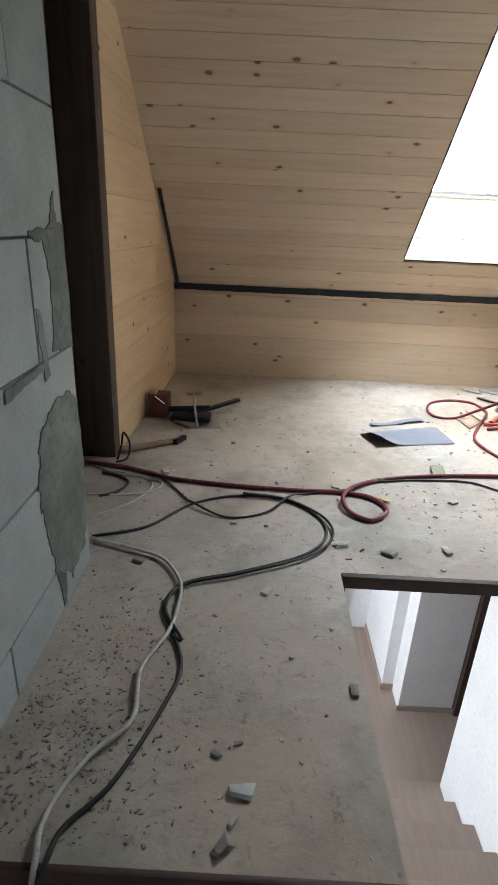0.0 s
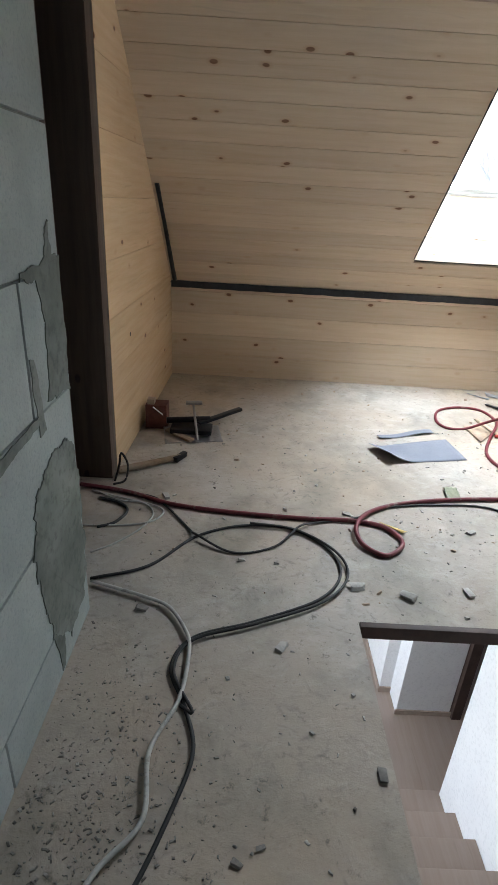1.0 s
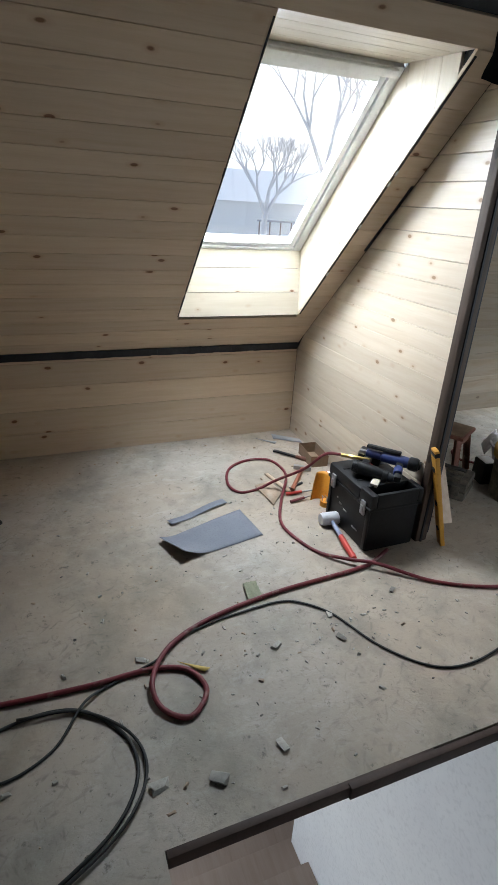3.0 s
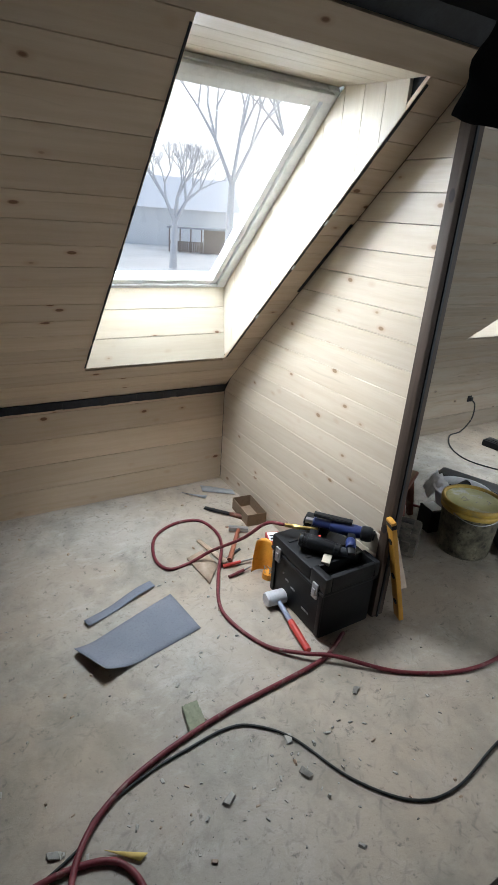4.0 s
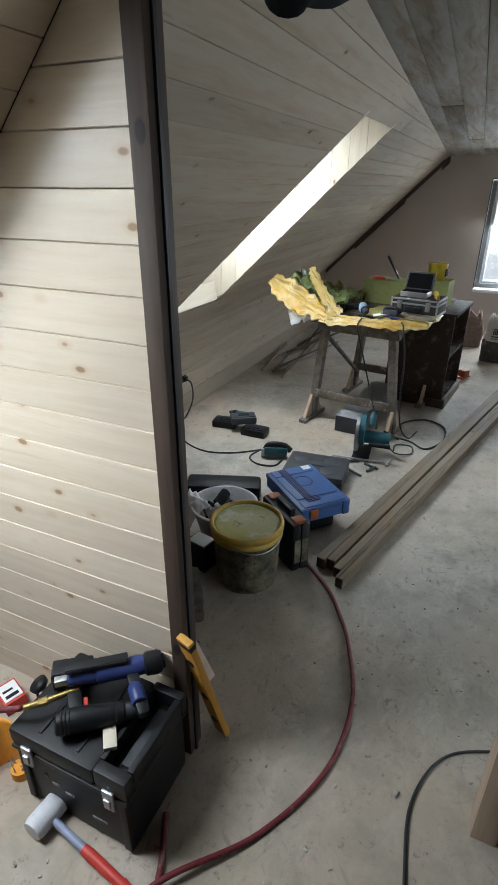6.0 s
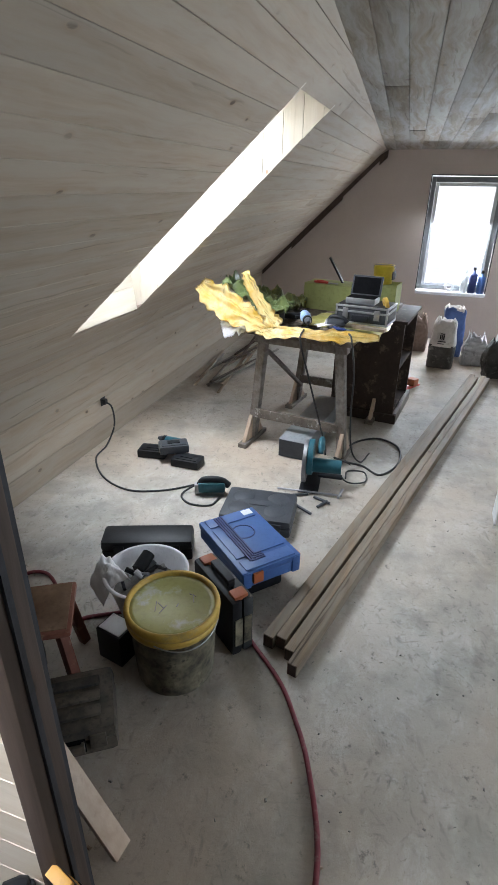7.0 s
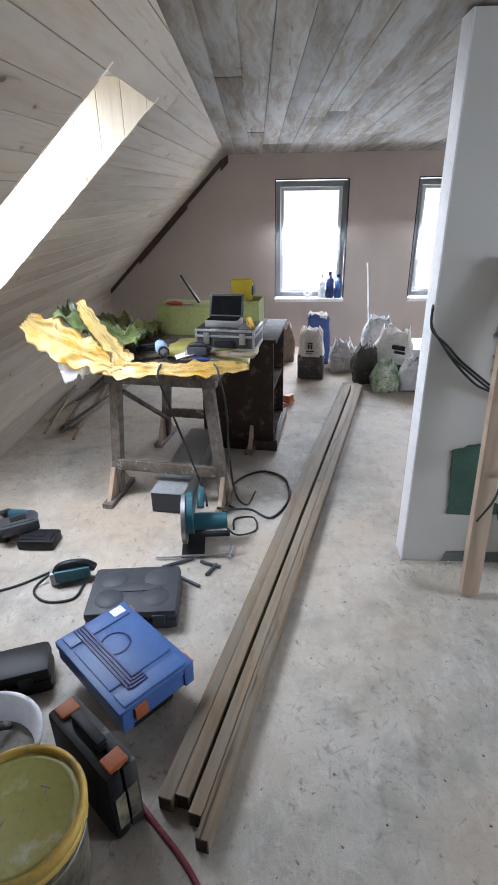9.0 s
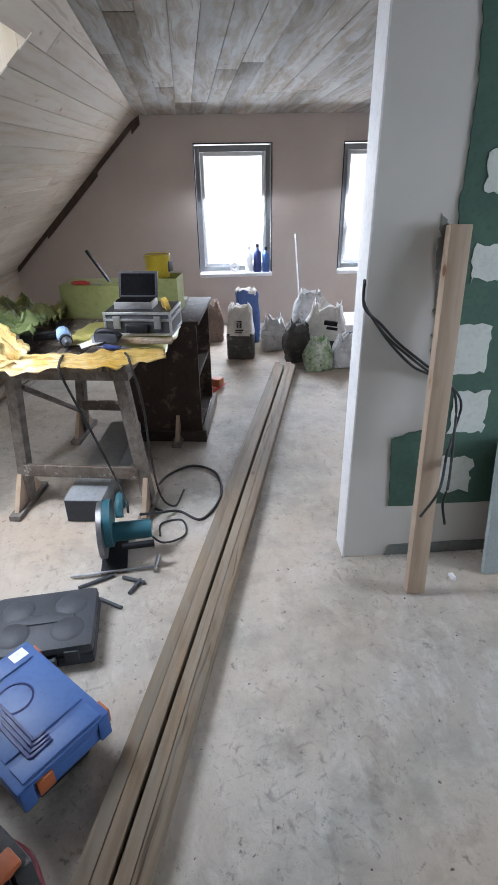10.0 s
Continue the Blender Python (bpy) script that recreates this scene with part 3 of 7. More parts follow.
panel = tagged(link("wall_end_panel", bm, BLACKGAP), "triangular end wall under the roof, panelled with warm pine", "wall", kind="structure")


def post(name, x0, x1, y0, y1, z1, label):
    t = thing(name, pose(0, 0, 0), label, "post", kind="structure")
    bm = boxes((x0, x1, y0, y1, 0, z1), bevel=0.006)
    part("timber", bm, DARKWOOD, t)
    return t


part("knot_hole", (lambda b: (cyl(b, 0.012, 0.011, -0.004, 0.003, 14, pose(-0.732, 3.80, 0.572, 0, 90, 0)), b)[1])(bmesh.new()), DARKWOOD, panel, "dark knot hole")
p = post("post_partition", 1.79, 1.858, 3.478, 3.525, 2.12, "dark stained timber post at the end of the partition")
# Black strip on the post's face puts in the shade of its groove.
part("groove_strip", boxes((1.815, 1.826, 3.472, 3.479, 0.0, 2.12)), BLACKGAP, p, "dark strip for the groove's shade")
p = post("post_end_wall", -0.90, -0.737, 3.36, 3.455, 2.3, "dark brown timber post beside the block wall")
part("side_board", boxes((-1.06, -0.905, 3.30, 3.44, 0, 2.3), bevel=0.005), DARKWOOD, p)

# black strip in the joint between knee wall and slope
bm = bmesh.new()
n = 60
for k in range(n):
    a, b = -0.70 + 2.49 * k / n, -0.70 + 2.49 * (k + 1) / n
    box(bm, a, b, 4.975 + 0.004 * noise.noise(Vector((k * 0.7, 0, 0))), 4.998, 0.628 + 0.004 * noise.noise(Vector((k * 0.5, 2, 0))), 0.672 + 0.004 * noise.noise(Vector((k * 0.4, 5, 0))))
tagged(link("trim_gap", bm, BLACKGAP), "black foil strip in the joint under the slope", "trim", kind="structure")

# ---- roof windows ----


def roof_window(x0, x1, number):
    """A tilted window: outer frame, sash, pane, blind box at the top."""
    c = 1 / math.hypot(1, RISE)
    y0 = 4.80
    length = (y0 - 3.97) / c
    m = axes((x0, y0, slope_z(y0) + PANE_UP), (1, 0, 0), (0, -c, RISE * c), (0, RISE * c, c))
    t = thing("roof_window", m, "grey-white tilted roof window in a deep pine reveal", "window", "roof windows", "structure")
    w = x1 - x0
    for nm, x_0, x_1, y_0, y_1 in (("side_rail", 0, 0.05, 0, length), ("side_rail", w - 0.05, w, 0, length), ("bottom_rail", 0.05, w - 0.05, 0, 0.035), ("top_rail", 0.05, w - 0.05, length - 0.05, length)):
        part(nm, boxes((x_0, x_1, y_0, y_1, -0.01, 0.05), bevel=0.006), FRAMEW, t)
    for nm, x_0, x_1, y_0, y_1 in (("sash_side", 0.055, 0.085, 0.04, length - 0.055), ("sash_side", w - 0.085, w - 0.055, 0.04, length - 0.055), ("sash_bottom", 0.085, w - 0.085, 0.04, 0.065), ("sash_top", 0.085, w - 0.085, length - 0.085, length - 0.055)):
        part(nm, boxes((x_0, x_1, y_0, y_1, 0.0, 0.055), bevel=0.004), FRAMEW, t)
    part("blind_box", boxes((0.03, w - 0.03, length - 0.04, length - 0.005, -0.03, -0.011), bevel=0.007), FRAMEW, t, "grey blind box")
    g = part("pane", boxes((0.08, w - 0.08, 0.06, length - 0.08, 0.03, 0.036)), GLASS, t, "clear glass")
    g.visible_shadow = False
    return t


roof_window(SKY_A[0], SKY_A[1], 1)
roof_window(SKY_B[0] + 0.08, SKY_B[1] + 0.08, 2)


def gable_window(y0, y1, handle):
    t = thing("window_gable", pose(8.06, y0, WZ[0]), "grey framed window in a plastered gable wall", "window", "gable windows", "structure")
    w, h = y1 - y0, WZ[1] - WZ[0]
    for nm, a, b, c, d in (("frame_side", 0.012, 0.06, 0.02, h - 0.02), ("frame_side", w - 0.06, w - 0.012, 0.02, h - 0.02), ("frame_bottom", 0.06, w - 0.06, 0.02, 0.07), ("frame_top", 0.06, w - 0.06, h - 0.075, h - 0.02)):
        part(nm, boxes((0.09, 0.15, a, b, c, d), bevel=0.005), FRAMEG, t)
    for nm, a, b, c, d in (("sash_side", 0.062, 0.098, 0.072, h - 0.077), ("sash_side", w - 0.098, w - 0.062, 0.072, h - 0.077), ("sash_bottom", 0.098, w - 0.098, 0.072, 0.11), ("sash_top", 0.098, w - 0.098, h - 0.115, h - 0.077)):
        part(nm, boxes((0.075, 0.14, a, b, c, d), bevel=0.006), FRAMEW, t)
    for r in ((0.0, 0.09, 0.0015, 0.011, 0.02, h - 0.012), (0.0, 0.09, w - 0.011, w - 0.0015, 0.02, h - 0.012), (0.0, 0.09, 0.0015, w - 0.0015, h - 0.0115, h - 0.0015)):
        part("foam_joint", boxes(r), BLACKGAP, t, "dark open foam joint")
    part("sill", boxes((-0.03, 0.09, 0.005, w - 0.005, -0.02, 0.018), bevel=0.006), WHITE, t, "white window sill")
    bm = bmesh.new()
    box(bm, 0.06, 0.075, handle - 0.012, handle + 0.012, 0.36, 0.42, 0.003)
    box(bm, 0.04, 0.06, handle - 0.009, handle + 0.009, 0.38, 0.52, 0.004)
    part("handle", bm, FRAMEW, t)
    g = part("pane", boxes((0.10, 0.106, 0.09, w - 0.09, 0.10, h - 0.105)), GLASS, t, "clear glass")
    g.visible_shadow = False
    return t


gable_window(W1[0], W1[1], 0.085)
gable_window(W2[0], W2[1], 0.69)

# ---- drywall partition by the stairs ----
bm = boxes((4.08, 4.20, -0.4, 2.455, 0.0, 2.16))
drywall = tagged(link("wall_drywall", bm, FILLER), "half-plastered drywall partition with green board showing", "wall", kind="structure")
# End face gets a whiter colour for the window light it catches.
part("end_face", boxes((4.077, 4.203, 2.452, 2.459, 0.0, 2.16), bevel=0.002), WHITE, drywall, "end face whitened for skylight falling on it")


def flake(poly, lo, hi, seed, rough=0.012, n=14):
    """A thin patch on the x-facing wall, its ragged outline through the given corners (y, z)."""
    bm = bmesh.new()
    ring = []
    for (a, b), (c, d) in zip(poly, poly[1:] + poly[:1]):
        for k in range(n):
            t = k / n
            y, z = a + (c - a) * t, b + (d - b) * t
            q = noise.noise_vector(Vector((y * 25 + seed, z * 25, seed))) * rough + noise.noise_vector(Vector((y * 90 + seed, z * 90, seed))) * rough * 0.5
            ring.append((y + q.x, z + q.y))
    prism(bm, ring, lo, hi)
    return bm


part("green_board", flake([(2.275, 0.27), (2.30, 0.60), (2.16, 0.64), (2.12, 0.95), (2.14, 1.25), (2.17, 1.45), (2.165, 1.74), (2.205, 2.15), (1.0, 2.15), (1.0, 0.27)], 4.074, 4.08, 1.0, 0.007), GREEN, drywall, "bare green moisture board")
for k, (y, z, w, h) in enumerate(((2.03, 1.56, 0.13, 0.12), (2.0, 1.28, 0.19, 0.12), (2.06, 0.97, 0.18, 0.19), (2.0, 0.71, 0.15, 0.19), (2.01, 0.42, 0.15, 0.17))):
    part("filler_patch", flake([(y + w / 2, z - h / 2), (y + w / 2, z + h / 2), (y - w / 2, z + h / 2.2), (y - w / 2.1, z - h / 2)], 4.071, 4.075, 9.0 + k, 0.02, 8), PATCH, drywall)
part("mortar_strip", flake([(2.27, 0.0), (2.25, 0.055), (1.2, 0.06), (1.2, 0.0)], 4.074, 4.08, 4.0, 0.004), MORTAR, drywall, "grey strip along the floor")
part("dark_smear", flake([(2.185, 0.95), (2.20, 1.20), (2.225, 1.43), (2.15, 1.40), (2.12, 0.95)], 4.0765, 4.08, 6.0, 0.02), rough_plain("grey_green_smear", (0.16, 0.17, 0.15), (0.28, 0.28, 0.26), 9, 60, 0.3, 0.85), drywall)

# enclosure of the stairwell
tagged(link("wall_stairwell", boxes((1.96, 2.06, -0.4, 2.56, 0.0, 2.245), (1.93, 2.06, -0.4, 2.56, -0.06, -0.001)), AAC), "pale block wall along the stairwell", "wall", kind="structure")

# ---- lower storey and stairs ----
bm = boxes((-1.9, 4.0, -0.4, 7.5, -2.9, -2.75))
tagged(link("floor_lower", bm, LAMINATE), "brown laminate floor of the hall below", "floor", kind="structure")
rows = ((1.40, 1.52, -0.4, 3.62, -2.75, -0.062), (1.30, 1.76, 4.40, 5.4, -2.75, -0.062), (1.20, 1.30, 4.62, 5.4, -2.75, -0.062), (-1.9, 1.20, 5.4, 5.55, -2.75, -0.062), (1.76, 4.0, 5.4, 5.55, -2.75, -0.062), (3.9, 4.0, -0.4, 5.4, -2.75, -0.062))
sections("wall_hall", rows, WHITE, "white painted walls of the hall below", "wall")
tagged(link("baseboard", boxes((1.285, 1.77, 4.385, 4.398, -2.75, -2.70), (1.187, 1.199, 4.62, 5.4, -2.75, -2.69), (1.19, 1.30, 4.607, 4.619, -2.75, -2.69)), LAMINATE), "low brown baseboard", "baseboard", kind="structure")
tagged(link("door_frame_hall", boxes((1.77, 1.85, 4.36, 4.42, -2.75, -0.6)), BROWNTRIM), "dark brown door frame in the hall", "door frame", kind="structure")
tagged(link("door_trim_hall", boxes((0.86, 0.92, 5.34, 5.398, -2.75, -0.7), (0.55, 0.60, 5.34, 5.398, -2.75, -0.7)), BROWNTRIM), "narrow dark door trim", "trim", kind="structure")
stairs = thing("staircase", pose(0, 0, 0), "wooden staircase that turns down to the hall", "stairs", kind="structure")
for k in range(9):
    part("step", boxes((0.27, 1.398, 3.62 - 0.25 * (k + 1), 3.62 - 0.25 * k + 0.02, -2.75 + 0.17 * k, -2.75 + 0.17 * (k + 1)), bevel=0.006), LAMINATE, stairs)
part("landing", boxes((-0.598, 1.398, -0.398, 0.36, -1.30, -1.21)), LAMINATE, stairs)
for k in range(5):
    part("step", boxes((-0.598, 0.25, 1.585 - 0.24 * (k + 1), 1.585 - 0.24 * k, -0.17 * (k + 2), -0.19 * (k + 1)), bevel=0.004), LAMINATE, stairs)
hole = thing("trim_stairwell", pose(0, 0, 0), "dark brown edge board round the stairwell opening", "trim", kind="structure")
part("edge_board", boxes((0.258, 1.12, 2.496, 2.519, -0.045, 0.004), bevel=0.003), BROWNTRIM, hole)
part("edge_board", boxes((0.80, 1.95, 2.486, 2.508, -0.040, 0.010), bevel=0.003), BROWNTRIM, hole)
part("edge_board", boxes((-0.598, 0.255, 1.586, 1.599, -0.09, 0.003), bevel=0.003), BROWNTRIM, hole)

# south window, out of view and added to let light in, and the hall's window
for x0, x1, z0, z1 in ((2.4, 3.7, 0.8, 1.9),):
    w = thing("window_south_assumed", pose(x0, -0.5, z0), "plain white framed window, assumed out of view", "window", kind="structure")
    a, b = x1 - x0, z1 - z0
    for nm, r in (("frame_side", (0, 0.06, -0.03, 0.03, 0, b)), ("frame_side", (a - 0.06, a, -0.03, 0.03, 0, b)), ("frame_bottom", (0.06, a - 0.06, -0.03, 0.03, 0, 0.06)), ("frame_top", (0.06, a - 0.06, -0.03, 0.03, b - 0.06, b))):
        part(nm, boxes(r, bevel=0.004), FRAMEW, w)
    part("pane", boxes((0.05, a - 0.05, -0.003, 0.003, 0.05, b - 0.05)), GLASS, w).visible_shadow = False
w = thing("window_hall", pose(-2.0, 3.0, -1.9), "plain white framed window, assumed out of view of the hall", "window", kind="structure")
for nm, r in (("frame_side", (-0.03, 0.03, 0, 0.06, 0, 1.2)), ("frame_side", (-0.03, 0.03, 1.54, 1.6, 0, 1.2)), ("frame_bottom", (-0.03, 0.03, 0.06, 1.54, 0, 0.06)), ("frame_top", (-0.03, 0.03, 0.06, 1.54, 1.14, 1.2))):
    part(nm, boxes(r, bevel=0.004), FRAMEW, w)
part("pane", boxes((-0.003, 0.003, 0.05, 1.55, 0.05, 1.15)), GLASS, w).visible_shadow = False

# black foam and drawn shadow gaps in open joints of the cladding
gaps = thing("joint_foam_and_shade", pose(0, 0, 0), "black foam and dark shadow-gap strips in joints of the pine cladding", "trim", kind="structure")
for pts, r in (([(-0.688, 4.39, 1.262), (-0.683, 4.60, 1.06), (-0.68, 4.80, 0.86), (-0.678, 4.98, 0.68)], 0.016),
               ([(1.79, 4.30, slope_z(4.30)), (1.79, 4.15, slope_z(4.15)), (1.79, 3.98, slope_z(3.98))], 0.0075)):
    part("foam_strip", tube(pts, r, 6, 6), BLACKGAP, gaps)
# Black strips drawn for the shadow gaps along the reveal edges.
for x in (SKY_A[0] - 0.006, SKY_A[1] + 0.0095):
    bm = bmesh.new()
    k = 40
    for i in range(k):
        y0, y1 = HOLE_TOP + 0.01 + (HOLE_LOW - HOLE_TOP - 0.02) * i / k, HOLE_TOP + 0.01 + (HOLE_LOW - HOLE_TOP - 0.02) * (i + 1) / k
        e = (0.0055 if x > 1.2 else 0.003) + 0.003 * noise.noise(Vector((i * 0.6, x * 9, 0)))
        prism(bm, [(y0, slope_z(y0) - 0.004), (y1, slope_z(y1) - 0.004), (y1, slope_z(y1) + 0.02), (y0, slope_z(y0) + 0.02)], x - e, x + e)
    part("joint_strip", bm, BLACKGAP, gaps)
for y in (3.93, 3.975, 4.17, 4.44):
    part("foam_bit", boxes((-0.004, 0.005, -0.014, 0.014, -0.004, 0.003), bevel=0.002), PATCH, gaps).matrix_local = pose(SKY_A[1] + 0.010, y, slope_z(y) - 0.006, -44, 0, 0)

# dark rafter in the corner of slope and gable, seen as an open joint
bm = bmesh.new()
for y0, y1, d in ((3.60, 3.68, 0.10), (3.68, 4.05, 0.055), (4.05, 4.62, 0.085), (4.62, 4.98, 0.05)):
    prism(bm, [(y0, slope_z(y0) - d), (y1, slope_z(y1) - d), (y1, slope_z(y1) - 0.001), (y0, min(slope_z(y0) - 0.001, 1.998))], 8.01, 8.058)
tagged(link("trim_rafter", bm, DARKWOOD), "dark open joint between slope and gable", "trim", kind="structure")

# ---- outside, beyond the roof windows ----
bm = bmesh.new()
bmesh.ops.create_grid(bm, x_segments=2, y_segments=2, size=600, matrix=Matrix.Translation((0, 0, -4.2)))
# Ground colour lifted to stand in for the glare of outdoor light.
tagged(link("ground", bm, rough_plain("glare_ground", (0.60, 0.61, 0.60), (0.72, 0.72, 0.71), 0.15, 3, 0.1, 0.8)), "ground outside, paled for daylight glare", "ground", kind="structure")


def glowing(name, colour, strength):
    m = bpy.data.materials.new(name)
    m.use_nodes = True
    nt = m.node_tree
    e = nt.nodes.new("ShaderNodeEmission")
    e.inputs[0].default_value, e.inputs[1].default_value = (*colour, 1), strength
    nt.links.new(e.outputs[0], nt.nodes["Material Output"].inputs[0])
    return m


tagged(link("backdrop", boxes((60, 60.2, -50, 120, -4.2, 60), (-60, 60, 120, 120.2, -4.2, 60)), glowing("white_overcast", (0.95, 0.98, 1.0), 1.0)), "bright hazy overcast distance", "backdrop", kind="structure")


def bare_tree(x, y, h, seed):
    """A leafless tree: trunk and forked limbs that taper."""
    rnd = random.Random(seed)
    t = thing("bare_tree", pose(x, y, -4.2), "bare leafless tree outside the roof window", "tree", "bare trees")
    # Bark paled so that haze and glare sit in its colour.
    bark = rough_plain("hazed_bark", (0.56, 0.55, 0.56), (0.66, 0.65, 0.66), 3, 20, 0.4, 0.9)
    bm = bmesh.new()
    rod(bm, (0, 0, 0), (0.15, 0, h * 0.4), 0.44, 0.30, 10)
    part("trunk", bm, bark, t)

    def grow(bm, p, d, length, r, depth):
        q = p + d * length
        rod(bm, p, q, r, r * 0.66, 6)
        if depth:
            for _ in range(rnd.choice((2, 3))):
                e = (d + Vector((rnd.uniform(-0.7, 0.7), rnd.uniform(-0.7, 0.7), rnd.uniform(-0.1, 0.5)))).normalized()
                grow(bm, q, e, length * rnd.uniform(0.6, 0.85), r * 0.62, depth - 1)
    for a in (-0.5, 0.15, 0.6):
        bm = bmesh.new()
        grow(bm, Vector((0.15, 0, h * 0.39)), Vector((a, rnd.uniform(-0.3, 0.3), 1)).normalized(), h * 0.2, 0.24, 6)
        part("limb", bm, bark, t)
    return t


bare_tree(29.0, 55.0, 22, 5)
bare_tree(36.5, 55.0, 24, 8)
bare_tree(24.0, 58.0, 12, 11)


def shed():
    t = thing("timber_shed", pose(36.0, 79.5, -4.2, 0, 0, -26.7) @ Matrix.Scale(1.6, 4), "low timber shed with a fenced porch outside", "shed")
    # Shed colours lifted too, for the washed-out distance.
    w = rough_plain("grey_brown_timber", (0.24, 0.19, 0.165), (0.32, 0.26, 0.23), 3, 20, 0.3, 0.9)
    part("wall", boxes((1.2, 5.5, 0, 2.5, 0, 2.1)), w, t)
    part("roof", boxes((-2.2, 5.9, -0.5, 3.0, 2.1, 2.25)), rough_plain("hazed_roofing", (0.38, 0.38, 0.41), (0.45, 0.45, 0.48), 3, 20, 0.3, 0.9), t)
    for x in (-2.0, -1.0, 0.0, 1.0):
        part("porch_post", boxes((x - 0.06, x + 0.06, -0.06, 0.06, 0, 2.1)), w, t)
    for k in range(16):
        part("fence_board", boxes((-2.0 + k * 0.2, -1.83 + k * 0.2, -0.12, -0.08, 0.1, 1.0)), w, t)
    return t


shed()
t = thing("far_house", pose(18, 100, -4.2, 0, 0, -15) @ Matrix.Scale(1.5, 4), "far white house, its roof paled for haze", "house")
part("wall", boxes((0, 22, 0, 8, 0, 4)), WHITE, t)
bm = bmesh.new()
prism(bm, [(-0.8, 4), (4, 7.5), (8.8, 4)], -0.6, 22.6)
# Roof nearly white: haze painted into its grey.
part("roof", bm, rough_plain("hazed_house_roof", (0.84, 0.85, 0.87), (0.88, 0.89, 0.91), 1, 5, 0.2, 0.9), t)

# ---- things on the near floor ----


def write_bars(name, parent, mat, rows, face):
    """Unreadable print as plain bars. face(u, v) gives a place on the surface and its two directions are set by the matrix."""
    bm = bmesh.new()
    for u0, u1, v0, v1 in rows:
        box(bm, u0, u1, v0, v1, 0, 0.0012, m=face)
    return part(name, bm, mat, parent)


def toolbox():
    t = thing("toolbox", pose(1.475, 3.475, 0), "worn black plastic toolbox with metal latches, tools lying on it", "toolbox")
    L, D = 0.39, 0.295
    part("body", boxes((0.006, D - 0.006, 0.006, L - 0.006, 0, 0.25), bevel=0.012), BLACK, t)
    lid = part("lid", boxes((-0.006, D, 0.1, L + 0.006, 0.252, 0.315), bevel=0.014), BLACK, t)
    for y in (0.17, 0.30):
        part("lid_rib", boxes((0.02, D - 0.03, y - 0.006, y + 0.006, 0.3145, 0.319), bevel=0.002), BLACK, lid)
    bm = bmesh.new()
    box(bm, -0.006, 0.03, -0.006, 0.098, 0.252, 0.325, 0.008)
    box(bm, D - 0.03, D, -0.006, 0.098, 0.252, 0.325, 0.008)
    box(bm, 0.03, D - 0.03, -0.006, 0.014, 0.252, 0.325, 0.005)
    box(bm, 0.03, D - 0.03, 0.084, 0.099, 0.252, 0.325, 0.005)
    box(bm, 0.03, D - 0.03, 0.014, 0.084, 0.252, 0.272)
    tray = part("open_tray", bm, BLACK, t)
    part("tray_floor", boxes((0.06, D - 0.05, 0.02, 0.06, 0.273, 0.282), bevel=0.003), GREYCASE, tray, "grey clutter in the open tray")
    part("edge_band", boxes((-0.008, D + 0.002, -0.004, L + 0.004, 0.235, 0.25), bevel=0.004), BLACK, t)
    for y in (0.05, 0.33):
        bm = boxes((-0.016, -0.006, y - 0.018, y + 0.018, 0.20, 0.275), bevel=0.004)
        box(bm, -0.022, -0.014, y - 0.010, y + 0.010, 0.215, 0.25, 0.003)
        part("latch", bm, STEEL, t, "chipped metal latch")
    scuff = rough_plain("scuffed_print", (0.04, 0.04, 0.04), (0.45, 0.45, 0.45), 60, 200, 0.1, 0.7)
    for y0, y1, z in ((0.20, 0.23, 0.115), (0.25, 0.275, 0.13), (0.29, 0.30, 0.15), (0.09, 0.14, 0.07)):
        part("scuff_mark", boxes((0.003, 0.0065, y0, y1, z, z + 0.008)), scuff, t)
    for y in (0.02, L - 0.02):
        part("corner_rib", boxes((-0.002, 0.012, y - 0.012, y + 0.012, 0.01, 0.23), bevel=0.004), BLACK, t)
    return t


toolbox()


def turned(profile, n=20):
    """A turned shape whose axis is the x axis, from (x, radius) pairs."""
    bm = lathe([(0, profile[0][0])] + [(r, x) for x, r in profile] + [(0, profile[-1][0])], n)
    bm.transform(pose(0, 0, 0, 0, 90, 0))
    return bm


def drill(m, colour, label):
    """A cordless drill lying on its side."""
    t = thing("cordless_drill", m, label, "drill")
    body = part("motor_housing", turned([(-0.10, 0.024), (-0.096, 0.030), (-0.07, 0.034), (-0.03, 0.035), (0.0, 0.033), (0.045, 0.030), (0.06, 0.027)]), colour, t)
    for x in (-0.085, -0.075, -0.065):
        part("vent_ring", turned([(x, 0.034), (x + 0.001, 0.0355), (x + 0.004, 0.0355), (x + 0.005, 0.034)]), BLACK, body)
    part("collar", turned([(0.058, 0.027), (0.062, 0.030), (0.082, 0.029), (0.084, 0.026)]), BLACK, t)
    part("chuck", turned([(0.084, 0.022), (0.10, 0.022), (0.118, 0.014), (0.128, 0.010)]), GREYCASE, t)
    bm = bmesh.new()
    bar(bm, (-0.045, -0.02, 0), (-0.058, -0.14, 0), 0.042, 0.038, 0.012)
    part("grip", bm, BLACK, t)
    part("battery", boxes((-0.115, 0.005, -0.195, -0.137, -0.034, 0.034), bevel=0.009), BLACK, t)
    part("battery_clip", boxes((-0.119, -0.113, -0.185, -0.15, -0.014, 0.014), bevel=0.002), GREYCASE, t)
    part("trigger", boxes((-0.03, -0.014, -0.065, -0.034, -0.009, 0.009), bevel=0.004), RED if colour is BLACK else BLACK, t)
    return t


drill(pose(1.575, 3.648, 0.354, 180, 4, -50), BLACK, "black cordless drill lying on a toolbox lid")


